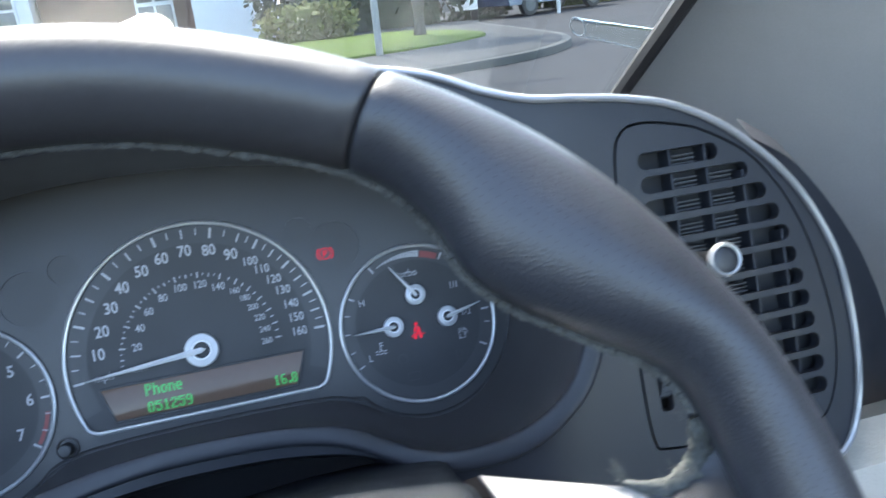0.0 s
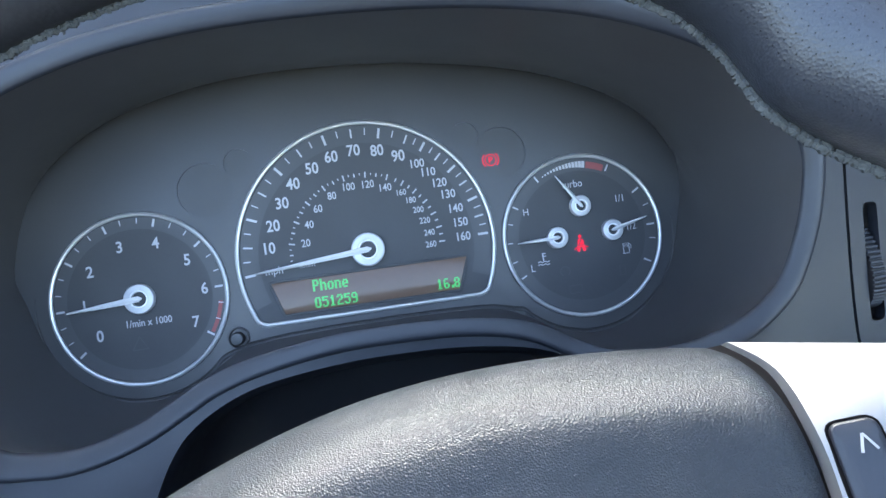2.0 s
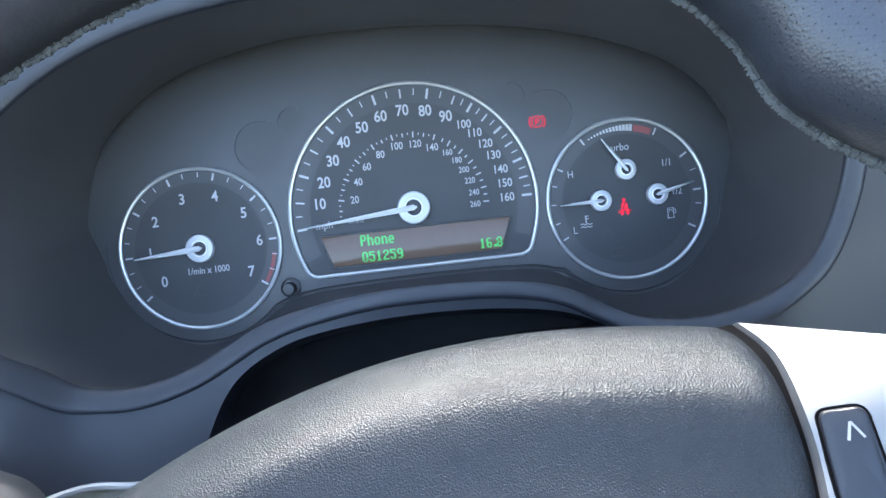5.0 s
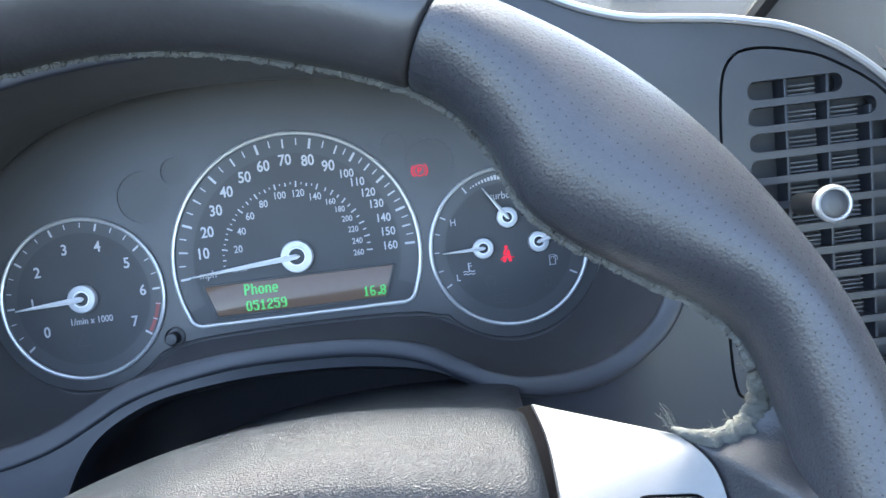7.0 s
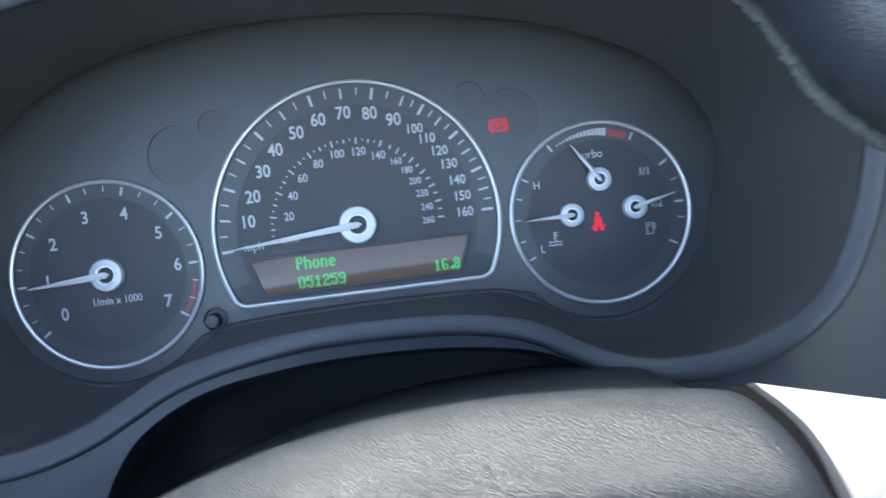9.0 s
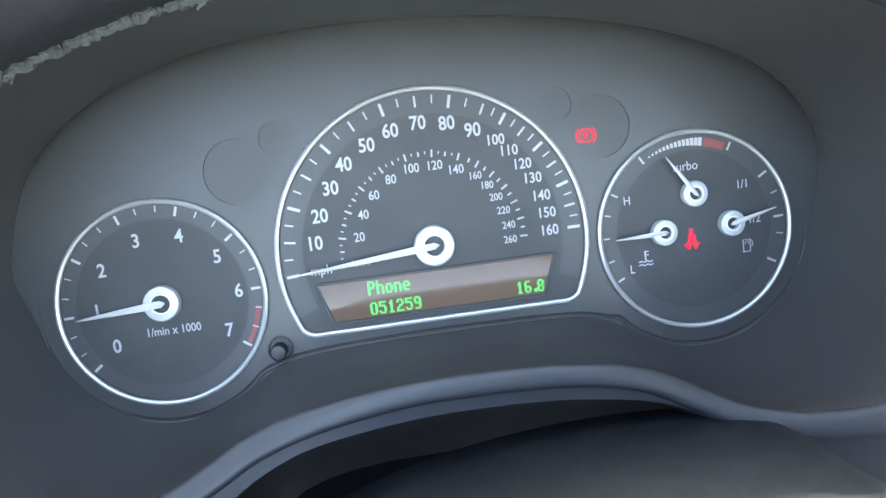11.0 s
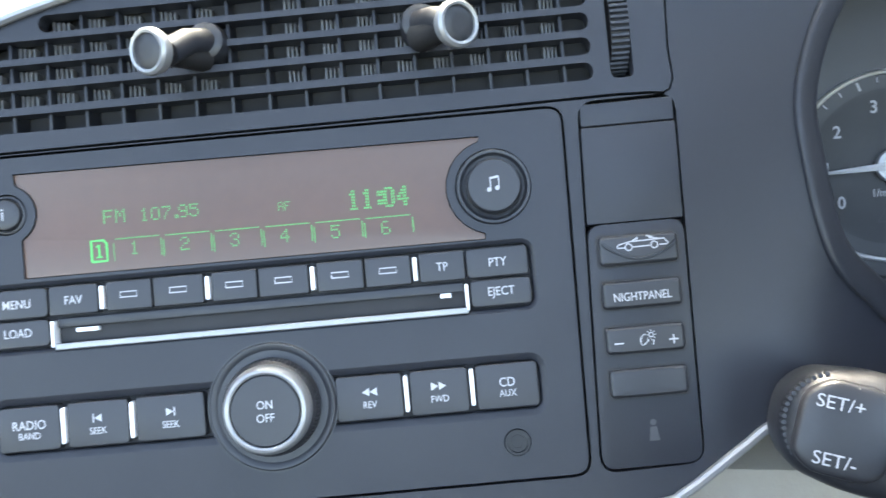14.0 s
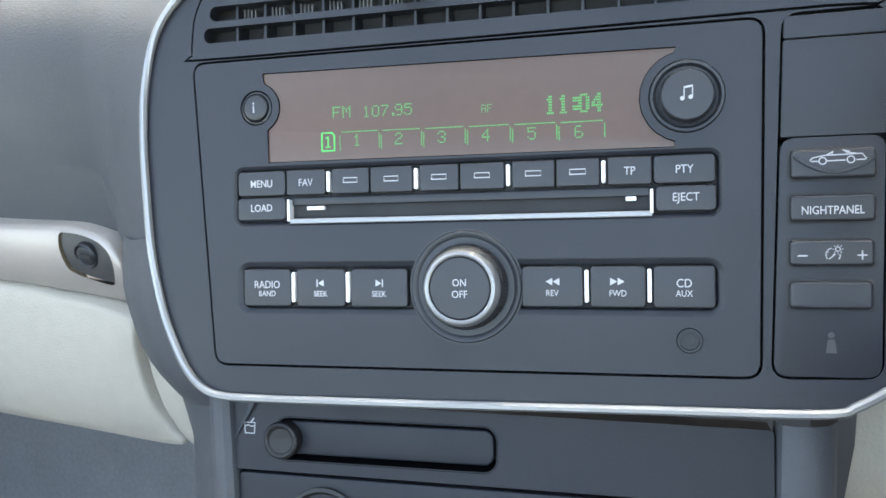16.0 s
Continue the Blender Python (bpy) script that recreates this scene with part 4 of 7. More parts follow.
cols.insert(0, [p + Vector((0, -0.004, -0.012)) for p in cols[0]])
cols.append([p + Vector((0, -0.004, -0.012)) for p in cols[-1]])
loft(bm, cols, close=False)
part("airbag_pad", bm, PAD, wheel, "grained black airbag cover", sharp=60)


def spoke(side):
    """The silver trim rolls over its upper edge like the cover beside it; its mirror image follows the cover's axis."""
    def at(p):
        if side > 0:
            return Vector(p) * MM
        c, n = math.cos(PAD_TURN), math.sin(PAD_TURN)
        x, y = (p[0] - PAD_OFF) * c + p[1] * n, -(p[0] - PAD_OFF) * n + p[1] * c
        return pad_frame(-x, y, p[2])

    left = spline([(113.0, 22.2, -54), (112.2, 11.5, -32.5), (109.9, -3.5, -21.5), (108.0, -19.8, -18.2), (102.2, -42, -13.8), (96, -56, -12)], 6)
    right = spline([(142.4, 6.6, -14.5), (145.7, 1.5, -10.2), (147.5, -5, -8.2), (147.3, -15.5, -8.2), (145.6, -27.5, -8.7), (141, -44, -9.8)], 6)
    rows = []
    for a, b in zip(left, right):
        row = [a.lerp(b, t) for t in [k / 24 for k in range(25)]]
        row = [row[0] + Vector((-0.2, -1.0, -10))] + [row[0] + Vector((-0.1, -0.4, -1.2))] + row + [row[-1] + Vector((0.3, -0.3, -1.2)), row[-1] + Vector((0.5, -0.5, -10))]
        rows.append(row)
    rows.insert(0, [p + Vector((0, 0.3, -1.2)) for p in rows[0]])
    rows.insert(0, [p + Vector((0, -0.5, -9)) for p in rows[0]])
    grid = [p for row in rows[2:] for p in row[2:-2]]
    bm = bmesh.new()
    loft(bm, [[at(p) for p in row] for row in rows], close=False)
    sp = part("spoke_trim", bm, SATIN, wheel, "satin silver spoke trim", sharp=50)
    # strip in the gap beside the cover, blackened to read as shade
    bm = bmesh.new()
    loft(bm, [[at(p + Vector((-4.8, 0.4, -5.0))), at(p + Vector((1.0, 0.0, -5.0))), at(p + Vector((1.0, 0, -14.0)))] for p in left], close=False)
    part("gap_shade_strip", bm, GAP_SHADE, sp, "black strip coloured for the shade in the gap between the cover and the spoke trim")

    def lift(x, y, w):
        near = sorted(grid, key=lambda p: (p.x - x) ** 2 + (p.y - y) ** 2)[:4]
        weights = [1 / (0.2 + math.hypot(p.x - x, p.y - y)) for p in near]
        return at((x, y, sum(p.z * q for p, q in zip(near, weights)) / sum(weights) + w))

    for pts, sym in (([(111.9, -4.4), (122.3, -5.2), (120.8, -29.0), (108.8, -26.5)], "chevron"), ([(127.9, -5.6), (142.6, -8.2), (141.6, -31.5), (125.2, -30.0)], "plus")):
        out = [Vector(p) for p in pts]
        out = round_poly(out if area(out) > 0 else out[::-1], 2.6, 4)
        bm = bmesh.new()
        block(bm, inset(out, -0.7), -3.0, 0.25, 0.2, fn=lift)
        part("button_well", bm, GAP_SHADE, sp)
        bm = bmesh.new()
        block(bm, out, -2.0, 1.1, 0.9, crown=0.5, fn=lift)
        part("spoke_button", bm, KEY_BLACK, sp, "glossy black button")
        mx, my = (117.2, -10.2) if sym == "chevron" else (136.4, -13.0)
        strokes = [((-1.8, -2.1), (0, 2.1)), ((0, 2.1), (1.8, -2.1))] if sym == "chevron" else [((-1.6, 0), (1.6, 0)), ((0, -1.6), (0, 1.6))]
        bm = bmesh.new()
        for (ax, ay), (bx, by) in strokes:
            d = Vector((bx - ax, by - ay)).normalized() * 0.30
            for quad in ([(ax - d.y, ay + d.x), (ax + d.y, ay - d.x), (bx + d.y, by - d.x), (bx - d.y, by + d.x)],):
                bm.faces.new([bm.verts.new(lift(mx + x, my + y, 1.95)) for x, y in quad])
        part("button_mark", bm, MARK, sp)
    # leather running from the spoke's end into the grip
    bm = bmesh.new()
    rows = []
    for k, p in enumerate(right):
        a = 3.0 - 26.0 * k / (len(right) - 1)
        ring = rim_ring(a)
        at_ring = 18 - 8 * smooth(0, 14, k)
        i0 = int(at_ring)
        g = ring[i0].lerp(ring[min(27, i0 + 1)], at_ring - i0) * 1000
        row = []
        for t in (0.0, 0.04, 0.15, 0.35, 0.6, 0.85, 1.0):
            q = (p + Vector((0.8, 0.2, -0.6))).lerp(g, t)
            row.append(at(q + Vector((0, -2.2 * math.sin(math.pi * t) * (1 - smooth(0, 8, k)), 2.0 * math.sin(math.pi * t) * smooth(0, 10, k)))))
        rows.append([at(p + Vector((0.8, 0.2, -7)))] + row)
    rows.insert(0, [q + Vector((0, -0.001, -0.012)) for q in rows[0]])
    loft(bm, rows, close=False)
    part("spoke_root", bm, PERFORATED, wheel, "black leather where the spoke meets the rim", sharp=60)


spoke(1)
spoke(-1)
bm = bmesh.new()
lathe(bm, [(0.036, -0.12), (0.04, -0.08), (0.045, -0.06)], 0, -0.035, 32)
part("hub_boss", bm, RUBBER, wheel)


# ---- centre stack: radio ----
def stack_block(name, line, w0, w1, mat, parent, label="", bevel=0.6, crown=0.0):
    o = line if area(line) > 0 else line[::-1]
    bm = bmesh.new()
    block(bm, [Vector(p) for p in o], w0, w1, bevel, crown, fn=lambda u, v, w: stack_point(u, v, w))
    return part(name, bm, mat, parent, label)


def stack_text(body, size, u, v, w, mat, parent, stretch=0.9, name="lettering", bold=0.0):
    return lettering(name, body, size * 0.88, u, v, w, mat, parent, stretch=stretch, fn=lambda a, b, c: stack_point(a, b, c), thick=0.1, bold=bold * 0.3)


def stack_icon(name, loops, mat, parent, u, v, scale, w):
    bm = bmesh.new()
    for pts, wide in loops:
        path = [Vector((u + p[0] * scale, v + p[1] * scale)) for p in pts]
        if wide == 0:
            bm.faces.new([bm.verts.new(stack_point(p.x, p.y, w)) for p in path])
            continue
        left, right = [], []
        for i, p in enumerate(path):
            t = (path[min(i + 1, len(path) - 1)] - path[max(i - 1, 0)]).normalized()
            s = Vector((-t.y, t.x)) * wide * scale / 2
            left.append(bm.verts.new(stack_point(*(p + s), w)))
            right.append(bm.verts.new(stack_point(*(p - s), w)))
        for i in range(len(path) - 1):
            bm.faces.new((left[i], left[i + 1], right[i + 1], right[i]))
    return part(name, bm, mat, parent)


def stack_lathe(name, profile, u, v, mat, parent, label="", n=48, cap=True):
    bm = bmesh.new()
    lathe(bm, profile, u, v, n, fn=lambda a, b, c: stack_point(a, b, c), cap=cap)
    return part(name, bm, mat, parent, label)


radio = thing("car_radio", STACK, "dark car radio with green display, buttons and silver-ringed knob", "car radio")
KNOB_U, KNOB_V = -18.6, -28.3
bm = bmesh.new()
o = inset(RADIO_LINE if area(RADIO_LINE) > 0 else RADIO_LINE[::-1], 0.3)
keys_line = round_rect(-109.4, -3.8, 67.2, 16.4, 3.0)
low_left = round_rect(-107.4, -36.6, -33.0, -21.2, 3.0)
low_right = round_rect(-7.0, -36.0, 66.6, -20.8, 3.0)
recess = circle(KNOB_U, KNOB_V, 20.6, 48)
display_line = [Vector(p) for p in ((-95.7, 19.0), (53.6, 18.4))]
display_line += [Vector((57.6 + 15.2 * math.cos(radians(a)), 35.2 + 15.2 * math.sin(radians(a)))) for a in (255, 244, 230, 216, 200, 184, 168, 152, 138, 124, 113, 104)]
display_line += [Vector(p) for p in ((54.2, 51.8), (-97.6, 53.4), (-97.3, 50.0))]
display_line += [Vector((-100.4 + 9.6 * math.cos(radians(a)), 40.2 + 9.6 * math.sin(radians(a)))) for a in (68, 52, 36, 20, 4, -12, -28, -44, -58)]
display_line += [Vector((-95.9, 31.6))]
display_line = display_line if area(display_line) > 0 else display_line[::-1]
pockets = [inset(keys_line, -1.5), inset(low_left, -2.4), inset(low_right, -2.4)]
sheet(bm, o, pockets + [recess, display_line, circle(-100.4, 40.3, 6.8, 28), circle(57.5, 35.2, 12.3, 40), circle(57.7, -46.2, 4.3, 24)], 12.0, lambda u, v: stack_point(u, v, 0.2), lip=0.004, lip_dir=(0, 0, -1))
face = part("faceplate", bm, FASCIA, radio, "smooth dark faceplate")
for line, wide in ((keys_line, 1.6), (low_left, 2.5), (low_right, 2.5)):
    stack_block("key_well", inset(line, -0.3), -6.0, -3.0, VOID, radio, bevel=0.1)
    bm = bmesh.new()
    loft(bm, [[stack_point(p.x, p.y, w) for p in inset(line, -d)] for d, w in ((wide, 0.2), (wide * 0.85, 0.12), (wide * 0.6, -0.15), (wide * 0.3, -0.55), (0.1, -0.8), (0.0, -1.2), (0.0, -3.4))])
    part("key_pocket", bm, FASCIA, radio, "softly dished pocket round the keys", sharp=70)
stack_lathe("knob_recess", [(20.9, 0.25), (20.4, -0.4), (18.6, -2.6), (16.6, -3.8), (10.0, -4.0)], KNOB_U, KNOB_V, BUTTON, radio, "dished recess round the knob")

lcd = stack_block("radio_display", inset(display_line, 0.25), -2.0, -0.35, LCD_RADIO, radio, "wide brownish display with green figures", bevel=0.1)
W = -0.25


def stack_dots(text, u, v, du, dv, bold=False):
    b = bmesh.new()
    x = u
    for ch in text:
        for r, row in enumerate(FONT5[ch].split()):
            cells = {k for k, c in enumerate(row) if c == "1"}
            if bold:
                cells |= {k + 1 for k in cells}
            for k in cells:
                a, q = x + k * du, v - r * dv
                b.faces.new([b.verts.new(stack_point(*p, W)) for p in ((a, q - dv * 0.66), (a + du * 0.66, q - dv * 0.66), (a + du * 0.66, q), (a, q))])
        x += du * ((7 if bold else 6) if ch not in ".:" else (4 if bold else 3))
    part("display_text", b, LCD_DIM, lcd)


stack_dots("FM", -69.0, 39.0, 0.66, 0.64)
stack_dots("107.95", -57.0, 38.6, 0.60, 0.62)
stack_dots("AF", -12.1, 36.5, 0.35, 0.42)
stack_dots("11:04", 10.5, 38.1, 0.64, 0.95, bold=True)
for k in range(6):
    stack_dots(str(k + 1), -60.9 + k * 16.3, 28.3 - k * 0.2, 0.60, 0.64)
for k in range(6):
    b = bmesh.new()
    x0, x1, top, low = -66.4 + k * 16.3, -50.9 + k * 16.3, 29.2 - k * 0.15, 22.5
    n = 26
    pts = [(x0, low + (top - 1 - low) * i / 10) for i in range(10)] + [(x0 + 0.8 + (x1 - x0 - 1.6) * i / n, top) for i in range(n + 1)] + [(x1, top - 1 - (top - 1 - low) * i / 10) for i in range(10)]
    for a, q in pts:
        b.faces.new([b.verts.new(stack_point(*p, W)) for p in ((a, q), (a + 0.36, q), (a + 0.36, q + 0.36), (a, q + 0.36))])
    part("preset_tab", b, LCD_DIM, lcd)
stack_icon("preset_badge", [([(-1, -1.35), (-1, 1.35), (0.6, 1.35), (1, 0.9), (1, -1.35), (-1, -1.35)], 0.3), ([(0, -0.8), (0, 0.8)], 0.25), ([(-0.4, 0.5), (0, 0.8)], 0.2), ([(-0.4, -0.8), (0.4, -0.8)], 0.2)], LCD_GREEN, lcd, -71.0, 26.0, 2.5, W)

stack_lathe("info_button", [(6.5, -3.0), (6.5, -0.6), (6.2, 0.0), (5.6, 0.2), (5.2, -0.3), (5.0, 0.2), (4.8, 0.9), (4.2, 1.2), (2.0, 1.2)], -100.4, 40.3, BUTTON, radio, "round black information button")
stack_text("i", 6.8, -101.0, 40.2, 1.3, PRINT, radio, bold=0.12)
stack_lathe("note_button", [(12.1, -3.0), (12.1, 0.2), (11.7, 0.7), (10.9, 0.6), (10.0, -0.6), (9.2, -0.8), (8.7, -0.4), (8.6, 2.8), (8.1, 3.4), (4.0, 3.6)], 57.6, 35.2, BUTTON, radio, "round black sound button")
NOTE = [(arc(-0.55, -0.75, 0.32, 0, 360, 14)[:-1], 0), (arc(0.6, -0.6, 0.32, 0, 360, 14)[:-1], 0), ([(-0.3, -0.75), (-0.3, 0.85)], 0.14), ([(0.85, -0.6), (0.85, 1.0)], 0.14), ([(-0.35, 0.8), (0.9, 0.98)], 0.3)]
stack_icon("note_symbol", NOTE, PRINT, radio, 57.2, 35.6, 2.3, 3.68)

# upper keys
UP0, UP1, DN0, DN1 = 6.3, 15.8, -3.0, 5.6
EDGES = [-108.8, -88.4, -70.9, -54.5, -36.6, -20.4, -2.7, 13.9, 30.2, 46.4, 66.6]
WORDS = ["MENU", "FAV", None, None, None, None, None, None, "TP", "PTY"]
SILVERED = (-70.9, -36.6, -2.7, 30.2)
for word, a, b in zip(WORDS, EDGES, EDGES[1:]):
    a, b = a + (1.35 if a in SILVERED else 0.25), b - (1.35 if b in SILVERED else 0.25)
    key = stack_block("key", round_rect(a, UP0, b, UP1, 0.8 if word not in ("MENU", "PTY") else 1.6), -3.4, 0.5, BUTTON, radio, bevel=0.5)
    if word:
        stack_text(word, 4.5, (a + b) / 2, 10.9, 0.56, PRINT, key, stretch=0.86, bold=0.05)
    else:
        c = (a + b) / 2
        stack_icon("key_mark", [([(c - 2.7, 10.5), (c + 2.7, 10.5), (c + 2.7, 12.2), (c - 2.7, 12.2), (c - 2.7, 10.3)], 0.36)], PRINT, key, 0, 0, 1.0, 0.56)
for u in SILVERED:
    stack_block("key_divider", round_rect(u - 0.7, 7.2, u + 0.7, 14.8, 0.5), -3.0, 0.9, NEEDLE, radio, "slim silver divider", bevel=0.3)
for word, a, b in (("LOAD", -108.8, -88.6), ("EJECT", 47.2, 66.6)):
    key = stack_block("key", round_rect(a, DN0, b, DN1, 1.6), -3.4, 0.5, BUTTON, radio, bevel=0.5)
    stack_text(word, 4.5, (a + b) / 2, 1.6, 0.56, PRINT, key, stretch=0.86, bold=0.05)
for u in (-87.4, 46.0):
    stack_block("slot_end", round_rect(u - 0.55, -3.6, u + 0.55, 4.8, 0.4), -3.0, 0.9, NEEDLE, radio, "slim silver divider", bevel=0.3)
stack_block("disc_slot", round_rect(-86.6, -2.6, 45.2, 5.4, 1.0), -5.5, -2.6, VOID, radio, "black disc slot", bevel=0.1)
stack_block("slot_upper_lip", round_rect(-86.6, 2.4, 45.2, 5.5, 0.4), -3.4, -1.2, BUTTON, radio, bevel=0.4)
stack_block("slot_tab", round_rect(-80.5, 0.6, -73.2, 2.0, 0.3), -3.0, -0.8, NEEDLE, radio, "small silver tab", bevel=0.2)
stack_block("slot_tab", round_rect(37.4, 0.9, 41.0, 2.4, 0.3), -3.0, -0.8, NEEDLE, radio, "small silver tab", bevel=0.2)
stack_block("slot_trim", round_rect(-86.8, -4.6, 46.2, -2.6, 0.4), -1.0, 0.9, SILVER, radio, "bright silver strip under the slot", bevel=0.4)

# lower keys
for word, sub, a, b, sym in (("RADIO", "BAND", -106.8, -87.0, None), (None, "SEEK", -84.6, -64.9, "prev"), (None, "SEEK", -62.5, -40.4, "next"), (None, "REV", 1.6, 22.9, "rew"), (None, "FWD", 25.3, 43.8, "fwd"), ("CD", "AUX", 46.2, 66.0, None)):
    v0, v1 = (-36.0, -21.8) if b < 0 else (-35.4, -21.2)
    key = stack_block("key", round_rect(a, v0, b, v1, 1.4), -3.4, 0.5, BUTTON, radio, bevel=0.5)
    c, m = (a + b) / 2, (v0 + v1) / 2
    if word:
        stack_text(word, 4.6, c, m + 1.1, 0.56, PRINT, key, stretch=0.88, bold=0.06)
    stack_text(sub, 3.5, c, m - 2.3, 0.56, PRINT, key, stretch=0.85, bold=0.04)
    tri_l, tri_r = [(0.9, -0.9), (0.9, 0.9), (-0.7, 0)], [(-0.9, 0.9), (-0.9, -0.9), (0.7, 0)]
    if sym in ("rew", "fwd"):
        t = tri_l if sym == "rew" else tri_r
        stack_icon("key_symbol", [([(x + 0.85, y) for x, y in t], 0), ([(x - 0.85, y) for x, y in t], 0)], PRINT, key, c, m + 1.8, 1.45, 0.56)
    elif sym:
        t = tri_l if sym == "prev" else tri_r
        k = -0.95 if sym == "prev" else 0.95
        stack_icon("key_symbol", [(t, 0), ([(k, -0.95), (k, 0.95)], 0.3)], PRINT, key, c, m + 1.8, 1.45, 0.56)
for u, m in ((-85.8, -28.7), (-63.7, -28.7), (24.1, -28.1), (45.0, -27.9)):
    stack_block("key_divider", round_rect(u - 0.7, m - 5.7, u + 0.7, m + 5.7, 0.6), -3.0, 1.0, NEEDLE, radio, "slim silver divider", bevel=0.3)

knob = stack_lathe("volume_knob", [(15.5, -4.0), (15.2, 3.0), (14.6, 5.2), (13.6, 6.2)], KNOB_U, KNOB_V, BUTTON, radio, "round black on-off volume knob with a silver ring", n=64)
for k in range(72):
    t = 2 * math.pi * k / 72
    bm = bmesh.new()
    tube(bm, [stack_point(KNOB_U + 15.3 * math.cos(t), KNOB_V + 15.3 * math.sin(t), -3.0), stack_point(KNOB_U + 15.15 * math.cos(t), KNOB_V + 15.15 * math.sin(t), 3.2), stack_point(KNOB_U + 14.45 * math.cos(t), KNOB_V + 14.45 * math.sin(t), 5.2)], 0.0003, 4, up=Vector((0.3, 0.9, 0)))
    part("grip_rib", bm, BUTTON, knob)
stack_lathe("knob_ring", [(13.8, 5.6), (13.8, 7.4), (13.3, 9.2), (12.5, 10.2), (11.8, 10.4), (11.2, 10.1), (11.0, 9.0)], KNOB_U, KNOB_V, SILVER, knob, "satin silver ring", n=64, cap=False)
stack_lathe("knob_cap", [(11.0, 8.0), (11.0, 9.6), (10.5, 10.1), (6.0, 10.2)], KNOB_U, KNOB_V, BUTTON, knob, n=56)
stack_text("ON", 4.1, KNOB_U, KNOB_V + 1.8, 10.3, PRINT, knob, bold=0.05)
stack_text("OFF", 4.1, KNOB_U, KNOB_V - 2.2, 10.3, PRINT, knob, bold=0.05)
stack_lathe("knob_collar", [(20.4, -0.6), (20.3, 0.5), (19.8, 1.0), (19.0, 1.0), (17.6, 0.2), (16.2, -0.6), (15.6, -2.0)], KNOB_U, KNOB_V, BUTTON, radio, "dark dished collar round the knob", n=64, cap=False)
stack_lathe("aux_socket", [(4.2, 0.2), (4.0, 0.9), (3.2, 0.9), (3.0, -0.6), (2.5, -0.8), (2.3, 0.4), (1.8, 0.4), (1.6, -3.5), (0.4, -3.6)], 57.7, -46.2, KEY_BLACK, radio, "round black audio socket", n=32)
stack_lathe("contact_pin", [(0.5, -3.5), (0.5, -1.2), (0.2, -1.0)], 57.9, -46.6, NEEDLE, radio, n=10)

# ---- switch panel beside it ----
switches = thing("switch_panel", STACK, "narrow dark panel of dashboard switches beside the radio", "switch panel")
o = inset(SWITCH_LINE if area(SWITCH_LINE) > 0 else SWITCH_LINE[::-1], 0.3)
stack_block("lower_plate", round_poly([(83.55, -57.4), (115.25, -57.1), (116.8, 19.75), (86.15, 19.75)], 4.6, 4), -4.0, 0.0, FASCIA, switches, bevel=0.25)
stack_block("blank_plate", round_poly([(86.2, 20.0), (116.8, 20.0), (117.45, 51.2), (87.2, 51.2)], 0.6, 2), -4.0, 0.1, FASCIA, switches, bevel=0.25)
stack_block("upper_plate", round_poly([(87.3, 51.6), (117.3, 51.6), (117.4, 59.1), (87.5, 58.9)], 0.8, 2), -4.0, 0.0, FASCIA, switches, bevel=0.35)
